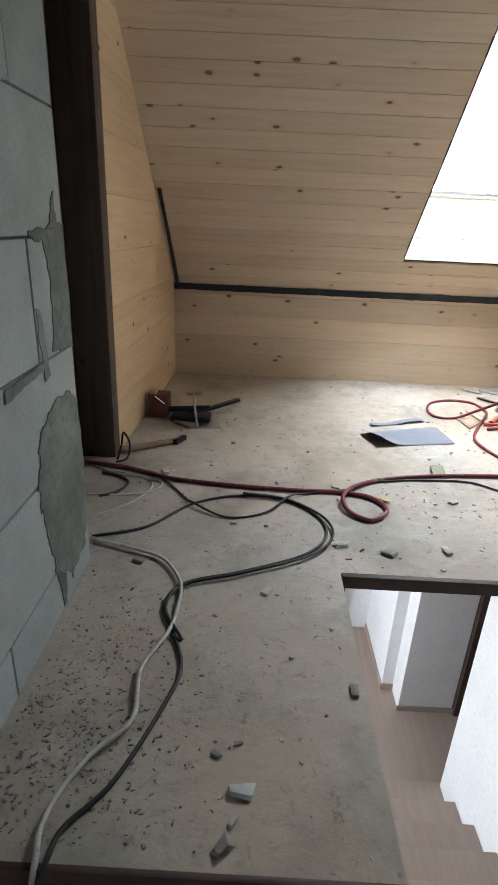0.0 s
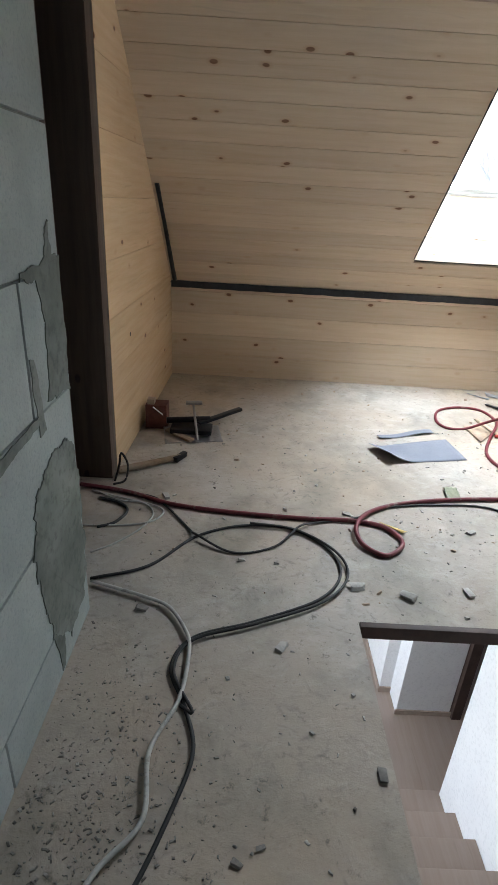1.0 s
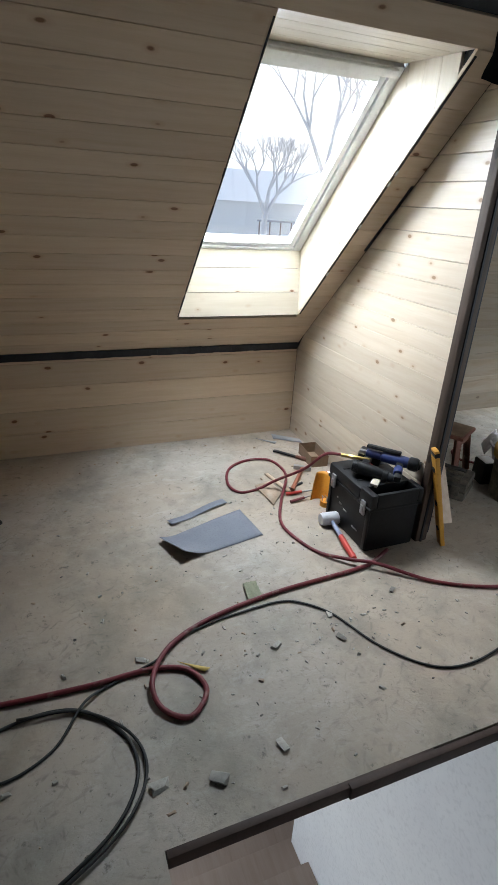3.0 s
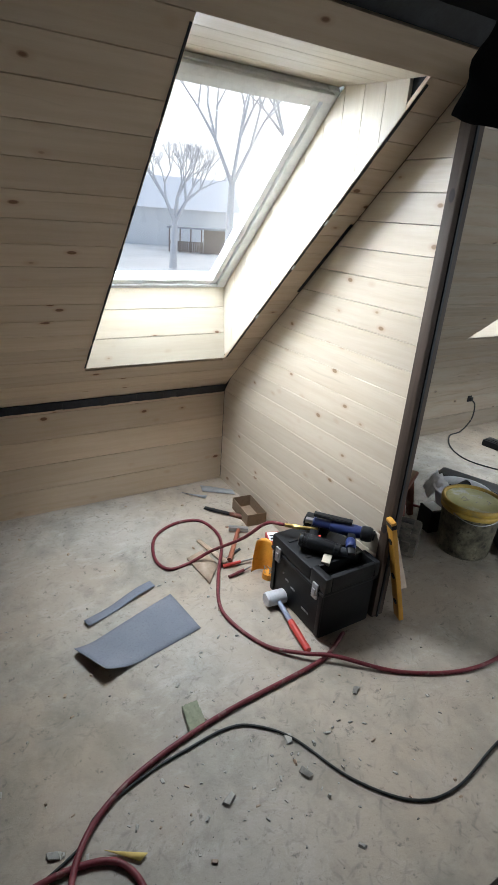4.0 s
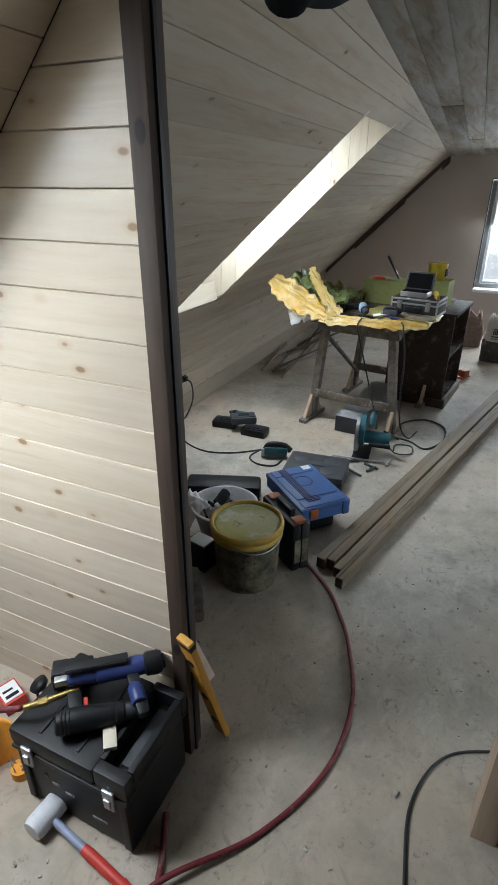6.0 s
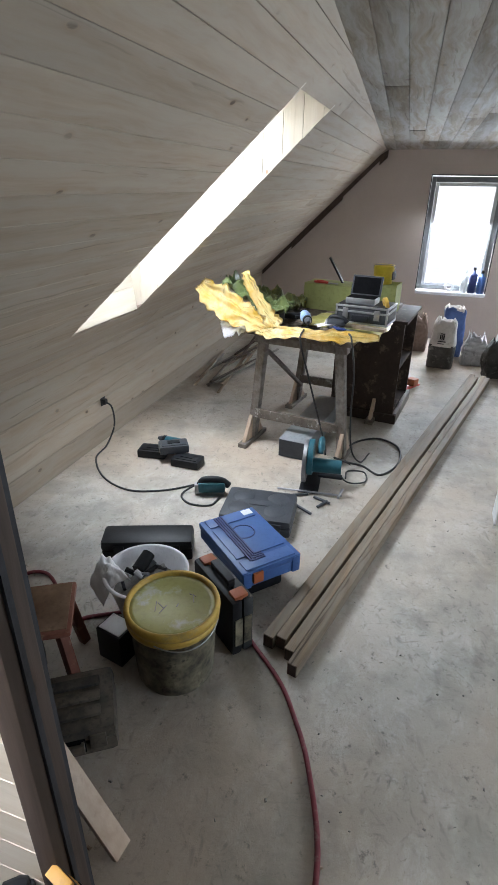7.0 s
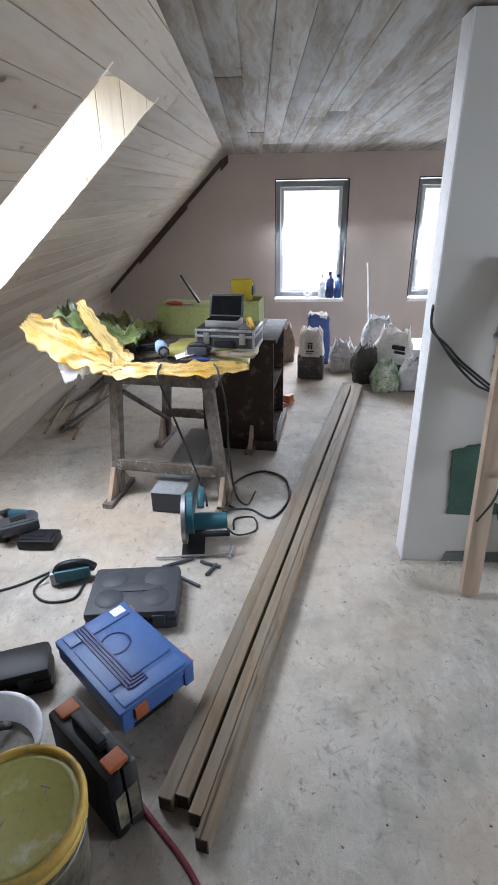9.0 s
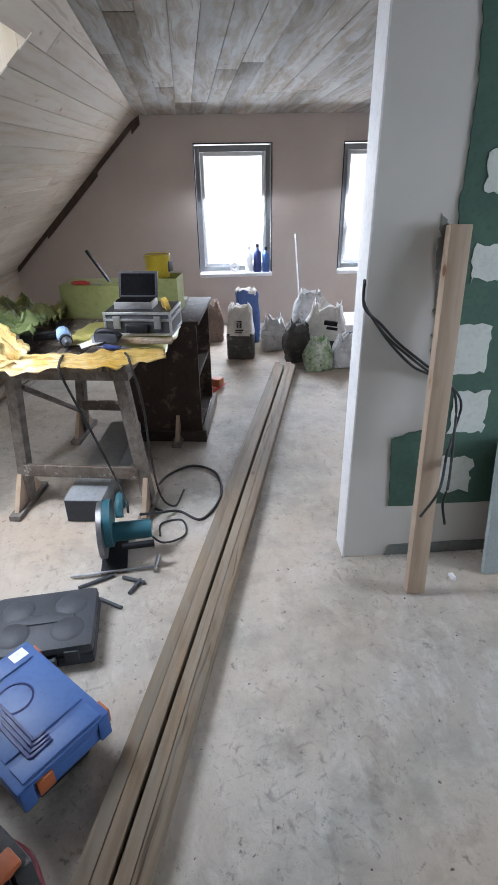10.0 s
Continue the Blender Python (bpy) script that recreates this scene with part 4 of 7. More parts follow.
def nailer():
    """An air tool whose brass coupling takes the hose."""
    t = thing("air_nailer", pose(1.695, 3.665, 0.402, 0, 0, -50.5), "blue and black air nailer with a brass coupling on a toolbox", "nailer")
    part("cylinder", turned([(-0.13, 0.012), (-0.125, 0.020), (-0.05, 0.022), (-0.045, 0.027), (0.03, 0.029), (0.06, 0.030), (0.09, 0.027)]), BLUEDARK, t)
    part("head_cap", turned([(0.088, 0.028), (0.094, 0.034), (0.125, 0.035), (0.138, 0.030), (0.142, 0.018)], 14), BLACK, t)
    part("deflector", boxes((0.128, 0.15, -0.016, 0.016, -0.018, 0.018), bevel=0.006), BLACK, t)
    mag = part("magazine", boxes((-0.13, 0.045, -0.012, 0.016, 0.031, 0.047), bevel=0.004), BLACK, t)
    part("magazine_rail", boxes((-0.125, 0.04, -0.014, -0.0125, 0.034, 0.044)), GREYCASE, mag)
    bm = bmesh.new()
    bar(bm, (0.05, -0.02, -0.01), (0.075, -0.145, -0.035), 0.036, 0.034, 0.011)
    part("handle", bm, BLACK, t)
    part("grip_sleeve", turned([(0.0, 0.019), (0.004, 0.022), (0.055, 0.022), (0.06, 0.019)], 14), BLUEDARK, t).matrix_local = pose(0.055, -0.055, -0.018, 0, 0, -80)
    part("nose", boxes((-0.165, -0.128, -0.010, 0.012, -0.012, 0.010), bevel=0.003), STEEL, t)
    brass = rough_plain("brass", (0.40, 0.28, 0.10), (0.50, 0.36, 0.14), 20, 60, 0.1, 0.35, metal=0.9)
    bm = bmesh.new()
    rod(bm, (-0.10, -0.015, -0.028), (-0.185, -0.028, -0.032), 0.009, 0.009)
    rod(bm, (-0.185, -0.028, -0.032), (-0.21, -0.031, -0.033), 0.013, 0.012, 6)
    rod(bm, (-0.21, -0.031, -0.033), (-0.25, -0.036, -0.034), 0.009, 0.010)
    part("coupling", bm, brass, t, "brass hose coupling")
    return t


nailer()
tagged(link("wood_offcut", boxes((-0.035, 0.035, -0.018, 0.018, 0, 0.016), bevel=0.002), PINE_Z), "pale pine offcut on a toolbox lid", "offcut", "offcuts").matrix_world = pose(1.56, 3.585, 0.32, 4, -3, 40)
tagged(link("wood_offcut", boxes((-0.11, 0.11, -0.03, 0.03, 0, 0.014), bevel=0.002), PINE_Z), "pale pine offcut leaning behind a toolbox", "offcut", "offcuts").matrix_world = pose(1.66, 3.94, 0.002, 0, -25, 60)
bm = lathe([(0, 0.0), (0.032, 0.004), (0.03, 0.02), (0.01, 0.03), (0.009, 0.1), (0, 0.1)], 16)
tagged(link("suction_cup", bm, BLACK, smooth=True), "small black rubber plunger leaning on the partition", "plunger").matrix_world = pose(1.70, 4.02, 0.165, 150, 0, 30)
bm = bmesh.new()
rod(bm, (0, 0, 0), (0.10, 0.09, 0.165), 0.005)
tagged(link("thin_rod", bm, CABLE), "thin dark rod under a rubber plunger", "rod").matrix_world = pose(1.60, 3.93, 0.0)


def mallet():
    a = Vector((1.443, 3.757, 0.036))
    t = thing("mallet", Matrix.Translation(a), "white rubber mallet with a red grip on the floor", "mallet")
    bm = bmesh.new()
    rod(bm, (-0.055, 0.005, 0), (-0.042, 0.004, 0), 0.030, 0.035, 20)
    rod(bm, (-0.042, 0.004, 0), (0.042, -0.004, 0), 0.035, 0.035, 20)
    rod(bm, (0.042, -0.004, 0), (0.055, -0.005, 0), 0.035, 0.030, 20)
    part("head", bm, RUBBERWHITE, t, "white rubber")
    d = Vector((-0.048, -0.318, -0.02)).normalized()
    bm = bmesh.new()
    rod(bm, d * 0.03, d * 0.16, 0.011, 0.012)
    part("shaft", bm, rough_plain("blue_grey_shaft", (0.22, 0.25, 0.36), (0.30, 0.33, 0.45), 9, 60, 0.1, 0.4), t)
    bm = bmesh.new()
    rod(bm, d * 0.155, d * 0.185, 0.014, 0.016)
    rod(bm, d * 0.185, d * 0.30, 0.016, 0.0145)
    rod(bm, d * 0.30, d * 0.325, 0.017, 0.015)
    part("grip", bm, RED, t, "red rubber grip")
    return t


mallet()


def hammer(head_a, head_b, tail, label, r=0.011, mat=None):
    a, b, c = Vector(head_a), Vector(head_b), Vector(tail)
    mid = (a + b) / 2
    t = thing("hammer", Matrix.Translation(mid), label, "hammer")
    bm = bmesh.new()
    bar(bm, a - mid, b - mid, 0.026, 0.026, 0.003)
    part("head", bm, STEEL if mat is None else mat, t)
    bm = bmesh.new()
    rod(bm, Vector(), c - mid, r, r * 1.25)
    part("handle", bm, rough_plain("red_brown_handle", (0.25, 0.08, 0.05), (0.36, 0.14, 0.08), 9, 60, 0.1, 0.5) if mat is None else PLANK, t)
    return t


hammer((1.535, 4.39, 0.02), (1.63, 4.33, 0.02), (1.40, 4.13, 0.012), "steel hammer with a red-brown handle on the floor")


def rasp():
    t = thing("rasp", pose(1.515, 4.662, 0.012, 0, 0, -50), "old wood rasp with a turned handle on the floor", "rasp")
    part("blade", boxes((0, 0.17, -0.014, 0.014, -0.004, 0.004), bevel=0.002), BLACK, t)
    bm = lathe([(0, 0), (0.010, 0.0), (0.013, 0.03), (0.016, 0.08), (0.013, 0.12), (0, 0.125)], 14)
    bm.transform(pose(0.165, 0, 0, 0, 90, 0))
    part("handle", bm, STOOLRED, t, smooth=True)
    return t


rasp()


def open_box(name, m, x, y, h, mat, label, category):
    bm = boxes((0, x, 0, y, 0, 0.003), (0, x, 0, 0.003, 0.003, h), (0, x, y - 0.003, y, 0.003, h), (0, 0.003, 0.003, y - 0.003, 0.003, h), (x - 0.003, x, 0.003, y - 0.003, 0.003, h))
    jitter(bm, 0.004, 12)
    o = link(name, bm, mat)
    o.matrix_world = m
    return tagged(o, label, category)


open_box("cardboard_box", pose(1.655, 4.385, 0, 0, 0, -6), 0.12, 0.22, 0.075, CARD, "small open cardboard box against the pine partition", "box")
t = thing("red_pack", pose(1.64, 4.13, 0, 0, 0, -20), "small red and white pack of fixings on the floor", "pack")
part("pack_body", boxes((0, 0.075, 0, 0.10, 0, 0.055), bevel=0.004), RED, t)
part("pack_label", boxes((0.006, 0.069, 0.01, 0.09, 0.0555, 0.0575)), WHITE, t, "white label")
part("label_bars", boxes((0.015, 0.06, 0.02, 0.035, 0.058, 0.0588), (0.015, 0.05, 0.05, 0.06, 0.058, 0.0588)), BLACK, t)


def scoop():
    """An orange plastic scoop that stands on its edge."""
    t = thing("dust_scoop", pose(1.50, 3.975, 0, 0, 0, -35), "orange plastic scoop standing against a toolbox", "scoop")
    bm = bmesh.new()
    bmesh.ops.create_grid(bm, x_segments=10, y_segments=8, size=0.5)
    for v in bm.verts:
        u, w = v.co.x, v.co.y + 0.5
        v.co = Vector((0.105 * u * (1 - 0.25 * w * w), 0.035 * (1 - (2 * u) ** 2) + 0.045 * w, 0.008 + 0.155 * w))
    bmesh.ops.solidify(bm, geom=bm.faces[:], thickness=0.004)
    part("blade", bm, ORANGE, t, smooth=True)
    bm = bmesh.new()
    cyl(bm, 0.032, 0.03, 0.0, 0.03, 18, pose(0.035, -0.02, 0))
    part("cup", bm, ORANGE, t)
    bm = bmesh.new()
    for k in range(14):
        p = Vector((0.035 + random.uniform(-0.025, 0.025), -0.02 + random.uniform(-0.025, 0.025), 0.033))
        rod(bm, p, p + Vector((random.uniform(-0.02, 0.02), random.uniform(-0.02, 0.02), 0.012)), 0.0025, 0.0015, 6)
    part("screws", bm, STEEL, t)
    return t


scoop()


def rods(name, a, b, r, mat, label, tip=None):
    t = thing(name, Matrix.Translation(a), label, "tool")
    v = Vector(b) - Vector(a)
    bm = bmesh.new()
    rod(bm, (0, 0, 0), v * 0.55, r, r * 0.8)
    part("grip", bm, mat, t)
    bm = bmesh.new()
    rod(bm, v * 0.55, v, r * 0.55, r * 0.4)
    part("shank", bm, STEEL, t)
    return t


rods("screwdriver", (1.345, 4.10, 0.011), (1.52, 4.082, 0.02), 0.010, RED, "red-handled screwdriver on the floor")
rods("screwdriver", (1.333, 4.012, 0.010), (1.50, 4.034, 0.02), 0.009, REDHOSE, "dark red screwdriver on the floor")
rods("screwdriver", (1.50, 4.20, 0.008), (1.40, 4.165, 0.008), 0.008, GREYCASE, "small grey screwdriver on the floor")


def sheet(name, corners, mat, label, category, lift, thick=0.0015, nu=16, nv=10, under=None):
    """A thin bent sheet over four corners; lift(u, v) raises it."""
    p00, p01, p10, p11 = (Vector(c) for c in corners)
    bm = bmesh.new()
    g = [[bm.verts.new((p00 * (1 - u) + p10 * u) * (1 - v) + (p01 * (1 - u) + p11 * u) * v + Vector((0, 0, 0.003 + lift(u, v)))) for v in (j / nv for j in range(nv + 1))] for u in (i / nu for i in range(nu + 1))]
    for i in range(nu):
        for j in range(nv):
            bm.faces.new((g[i][j], g[i + 1][j], g[i + 1][j + 1], g[i][j + 1]))
    bmesh.ops.recalc_face_normals(bm, faces=bm.faces)
    if bm.faces[0].normal.z < 0:
        bmesh.ops.reverse_faces(bm, faces=bm.faces)
    top = list(bm.faces)
    r = bmesh.ops.solidify(bm, geom=top, thickness=thick)
    o = link(name, bm, [mat, under or mat], smooth=True)
    for p in o.data.polygons:
        p.material_index = 1 if p.normal.z < -0.2 else 0
    return tagged(o, label, category)


sheet("felt_sheet", [(1.027, 4.027, 0), (1.058, 3.764, 0), (0.545, 3.862, 0), (0.62, 3.675, 0)], PAPERGREY, "grey felt sheet with one end curled up on the floor", "sheet",
      lambda u, v: 0.055 * max(0, (u - 0.7 - 0.12 * (1 - v)) / 0.3) ** 1.5 + 0.002 + 0.002 * math.sin(5 * u + 3 * v), under=PAPERDARK)
sheet("felt_strip", [(0.972, 4.154, 0), (0.982, 4.106, 0), (0.622, 4.018, 0), (0.634, 3.976, 0)], PAPERGREY, "narrow grey felt strip on the floor", "strip",
      lambda u, v: 0.007 + 0.006 * math.sin(7 * u), nv=4)
sheet("board_offcut", [(1.208, 4.24, 0), (1.226, 4.01, 0), (1.312, 4.27, 0), (1.333, 4.13, 0)], STUD, "pale plywood offcut on the floor", "offcut", lambda u, v: 0.010, 0.008, 2, 2)
sheet("board_offcut", [(1.322, 4.365, 0), (1.345, 4.365, 0), (1.36, 4.125, 0), (1.392, 4.128, 0)], STUD, "narrow pale plywood offcut on the floor", "offcut", lambda u, v: 0.01, 0.008, 2, 2)
sheet("plastic_shard", [(1.47, 4.90, 0), (1.50, 4.86, 0), (1.575, 4.77, 0), (1.60, 4.80, 0)], FRAMEG, "grey triangular shard in the corner", "shard", lambda u, v: 0.006, 0.003, 2, 2)
sheet("plastic_shard", [(1.62, 4.94, 0), (1.60, 4.86, 0), (1.785, 4.80, 0), (1.775, 4.74, 0)], FRAMEG, "grey flat shard in the corner", "shard", lambda u, v: 0.005, 0.003, 2, 2)
sheet("foam_scrap", [(0.82, 3.43, 0), (0.88, 3.43, 0), (0.80, 3.31, 0), (0.87, 3.32, 0)], rough_plain("green_grey_scrap", (0.22, 0.235, 0.16), (0.31, 0.32, 0.23), 30, 90, 0.5, 0.9), "crumpled greenish wool scrap on the floor", "scrap",
      lambda u, v: 0.012 + 0.008 * noise.noise(Vector((u * 6, v * 6, 2))), 0.004, 8, 8)
sheet("yellow_scrap", [(0.44, 3.105, 0), (0.47, 3.085, 0), (0.52, 3.03, 0), (0.545, 3.04, 0)], rough_plain("yellow_scrap", (0.62, 0.45, 0.12), (0.7, 0.55, 0.2), 20, 60, 0.2, 0.8), "small yellow scrap beside a hose", "scrap", lambda u, v: 0.006, 0.002, 3, 2)


def spirit_level():
    a, b = Vector((1.91, 3.425, 0.004)), Vector((1.776, 3.466, 0.535))
    q = (b - a).to_track_quat("Z", "Y").to_matrix().to_4x4()
    t = thing("spirit_level", Matrix.Translation(a) @ q, "yellow spirit level leaning on a dark post", "level")
    part("rail", boxes((-0.026, 0.026, -0.011, 0.011, 0, (b - a).length), bevel=0.002), LEVELC, t)
    for z in (0.10, 0.25, 0.44):
        bm = bmesh.new()
        cyl(bm, 0.014, 0.014, -0.0135, 0.0135, 18, pose(0, 0, z, 90, 0, 0))
        part("vial", bm, BLACK, t, "dark round vial hole")
    part("end_cap", boxes((-0.027, 0.027, -0.012, 0.012, 0.515, 0.537), bevel=0.002), BLACK, t)
    return t


spirit_level()

# things in the corner by the end wall
t = thing("brick_stack", pose(-0.70, 3.96, 0), "dark red brick block with a torn white label by the wall", "brick block")
part("brick", boxes((0, 0.12, 0, 0.10, 0, 0.14), bevel=0.006), rough_plain("dark_red_brick", (0.09, 0.035, 0.03), (0.16, 0.06, 0.045), 12, 60, 0.4, 0.85), t)
part("label_flap", boxes((0.055, 0.125, -0.012, 0.06, 0.0, 0.003), bevel=0.001), WHITE, t, "pale torn flap").matrix_local = pose(0, 0, 0.165, 0, 38, 0)
part("wood_stub", boxes((0.01, 0.05, 0.01, 0.06, 0.14, 0.17), bevel=0.004), STUD, t)
hammer((-0.475, 3.545, 0.02), (-0.435, 3.625, 0.02), (-0.72, 3.40, 0.025), "heavy hammer with a worn wooden handle by the post", 0.014, BLACK)
t = thing("caulking_gun", pose(-0.42, 3.93, 0), "black and blue jumble of clamp and trowel on the floor", "tools")
part("trowel_blade", boxes((-0.17, 0.14, -0.13, 0.05, 0.004, 0.008), bevel=0.001), STEEL, t, "dark steel blade").matrix_local = pose(0, 0, 0.01, 6, 0, 12)
part("tool_body", boxes((-0.13, 0.10, -0.08, 0.04, 0.02, 0.05), bevel=0.012), BLACK, t)
part("cylinder", (lambda b: (rod(b, (-0.16, 0.02, 0.06), (0.08, 0.07, 0.06), 0.018, 0.018), b)[1])(bmesh.new()), BLACK, t)
part("long_handle", (lambda b: (bar(b, (0.02, 0.02, 0.05), (0.25, 0.22, 0.075), 0.035, 0.018, 0.005), b)[1])(bmesh.new()), BLACK, t)
part("clamp_screw", (lambda b: (rod(b, (0.03, -0.13, 0.015), (-0.02, 0.10, 0.14), 0.007), rod(b, (-0.06, 0.10, 0.14), (0.03, 0.10, 0.145), 0.012), b)[2])(bmesh.new()), STEEL, t)
t = thing("grinding_disc", pose(-0.42, 3.80, 0.02), "dark handle scrap on the floor", "scrap")
part("stick", boxes((-0.18, 0.0, -0.02, 0.02, -0.015, 0.0), bevel=0.004), PLANK, t).matrix_local = pose(0, 0, 0, 0, 4, -35)

# ---- hoses and cables ----


def on_floor(pts, z):
    return [(x, y, z) for x, y in pts]


def cable(name, pts, r, mat, label, category="cable", n=8):
    t = thing(name, Matrix.Translation(pts[0]), label, category)
    bm = tube([Vector(p) - Vector(pts[0]) for p in pts], r, n)
    part("line", bm, mat, t, smooth=True)
    return t


R = 0.0095
cable("air_hose", [(-0.86, 3.28, R), (-0.64, 3.236, R), (-0.44, 3.155, R), (-0.18, 3.115, R), (0.12, 3.097, R), (0.33, 3.10, R), (0.46, 3.06, R), (0.505, 2.955, R), (0.425, 2.87, R), (0.342, 2.93, R + 0.004),
                   (0.335, 3.04, R + 0.018), (0.43, 3.18, R + 0.004), (0.62, 3.275, R), (0.94, 3.337, R), (1.345, 3.366, R), (1.47, 3.39, R), (1.60, 3.455, R)], R, REDHOSE, "dusty dark red air hose looped on the floor", "hose")
h = 0.0085
cable("air_hose", [(1.505, 3.84, 0.369), (1.475, 3.94, 0.325), (1.42, 4.05, 0.19), (1.31, 4.17, 0.07), (1.20, 4.20, h), (1.09, 4.20, h), (1.06, 4.31, h), (1.13, 4.49, h), (1.28, 4.575, h), (1.42, 4.55, h), (1.46, 4.42, h), (1.42, 4.26, h + 0.014),
                   (1.29, 4.044, h + 0.006), (1.20, 3.86, h), (1.195, 3.72, h), (1.256, 3.545, h), (1.36, 3.43, 0.024), (1.47, 3.349, 0.03), (1.67, 3.18, h), (1.93, 3.06, h), (2.20, 3.05, h), (2.45, 3.13, h),
                   (2.60, 3.21, h), (2.73, 3.30, h), (2.88, 3.46, h), (3.0, 3.56, h), (3.04, 3.75, h), (2.86, 4.0, h), (2.78, 4.13, h), (2.72, 4.21, h), (2.76, 4.32, h), (2.87, 4.36, h), (2.95, 4.48, h), (2.90, 4.57, h), (2.70, 4.58, h)], h, REDHOSE, "thin red air hose running from nailer into the far room", "hose")
h = 0.0056
B1 = [(-0.64, 2.655), (-0.455, 2.741), (-0.307, 2.932), (-0.124, 3.025), (0.071, 3.021), (0.205, 2.892), (0.23, 2.748), (0.139, 2.61), (-0.079, 2.492), (-0.259, 2.416), (-0.312, 2.303), (-0.258, 2.176), (-0.224, 2.057), (-0.257, 1.918), (-0.32, 1.751), (-0.389, 1.66), (-0.40, 1.605)]
cable("power_cable", on_floor(B1, h) + [(-0.41, 1.57, -0.03), (-0.42, 1.55, -0.16)], h, CABLE, "black power cable looped over the dusty floor")
cable("power_cable", [(-0.82, 3.27, h), (-0.55, 3.22, h), (-0.463, 3.15, h), (-0.34, 2.98, h), (-0.307, 2.93, h + 0.012), (-0.16, 2.842, h), (-0.002, 2.894, h), (0.10, 3.02, h + 0.014), (0.18, 3.075, h), (0.378, 3.14, h), (0.45, 3.205, h + 0.004), (0.62, 3.255, h), (0.78, 3.275, h), (0.92, 3.282, h), (1.01, 3.252, h),
                      (1.111, 3.145, h), (1.20, 2.935, h), (1.33, 2.787, h), (1.49, 2.748, h), (1.73, 2.785, h), (1.936, 2.80, h), (2.118, 2.73, h), (2.213, 2.58, h), (2.30, 2.30, h), (2.32, 1.9, h)], 0.0046, CABLE, "thin black cable winding across the floor")
B2 = [(x + 0.012 + 0.012 * math.sin(k), y - 0.014) for k, (x, y) in enumerate(B1[4:12])]
cable("power_cable", [(-0.10, 3.03, h + 0.012)] + on_floor(B2, h + 0.006) + [(-0.27, 2.18, h)], h * 0.9, CABLE, "second black cable lying along a first")
h = 0.006
cable("grey_cable", on_floor([(-0.63, 2.636), (-0.44, 2.574), (-0.353, 2.532), (-0.29, 2.44), (-0.268, 2.36), (-0.275, 2.197), (-0.326, 2.05), (-0.313, 1.899), (-0.383, 1.803), (-0.423, 1.71), (-0.43, 1.65), (-0.42, 1.605)], h + 0.006) + [(-0.42, 1.57, -0.03), (-0.43, 1.55, -0.16)], h, CABLEGREY, "dusty white-grey cable lying on the floor")
cable("grey_cable", on_floor([(-0.80, 3.25), (-0.66, 3.17), (-0.56, 3.16), (-0.50, 3.08), (-0.53, 2.97), (-0.60, 2.87), (-0.68, 2.80)], 0.005), 0.004, CABLEGREY, "thin white cable looped by the post")
cable("grey_cable", on_floor([(-0.80, 3.24), (-0.62, 3.18), (-0.50, 3.14), (-0.46, 3.09), (-0.50, 3.02), (-0.60, 2.985), (-0.76, 2.97)], 0.005), 0.004, CABLEGREY, "thin pale cable by the block wall")
cable("power_cable", on_floor([(-0.75, 3.18), (-0.66, 3.15), (-0.61, 3.09), (-0.64, 3.0), (-0.70, 2.96)], 0.006), 0.006, CABLE, "short black cable end by the block wall")
cable("power_cable", [(-0.72, 3.33, 0.006), (-0.70, 3.345, 0.08), (-0.69, 3.35, 0.14), (-0.66, 3.34, 0.09), (-0.67, 3.32, 0.02), (-0.72, 3.30, 0.006)], 0.005, CABLE, "black cable loop hanging at the foot of a post")

# mortar smears on the block wall
wall_b = bpy.data.objects["wall_blocks"]
part("mortar_smear", flake([(2.42, 0.64), (2.31, 0.62), (2.23, 0.57), (2.18, 0.42), (2.21, 0.28), (2.24, 0.17), (2.35, 0.07), (2.46, 0.10), (2.512, 0.16), (2.515, 0.41), (2.512, 0.58)], -0.6, -0.5975, 3.0, 0.022, 14), WETMORTAR, wall_b, "damp grey mortar smear")
part("mortar_smear", flake([(2.235, 0.17), (2.30, 0.12), (2.285, 0.02), (2.262, 0.015)], -0.6, -0.5978, 12.0, 0.008, 8), WETMORTAR, wall_b, "thin mortar run")
part("mortar_smear", flake([(2.462, 1.15), (2.42, 1.067), (2.29, 1.05), (2.28, 1.036), (2.365, 1.03), (2.394, 0.904), (2.37, 0.757), (2.512, 0.742), (2.515, 1.035), (2.51, 1.06), (2.474, 1.074)], -0.6, -0.5975, 5.0, 0.016, 12), WETMORTAR, wall_b, "damp grey mortar smear")
part("mortar_smear", flake([(2.286, 0.88), (2.31, 0.87), (2.333, 0.745), (2.336, 0.70), (2.297, 0.695)], -0.6, -0.5978, 8.0, 0.008, 8), WETMORTAR, wall_b, "thin mortar run")
part("mortar_smear", flake([(2.08, 0.735), (2.17, 0.74), (2.30, 0.745), (2.30, 0.728), (2.17, 0.715), (2.08, 0.705)], -0.6, -0.5979, 15.0, 0.006, 10), WETMORTAR, wall_b, "mortar along a joint")

# ---- crumbs ----


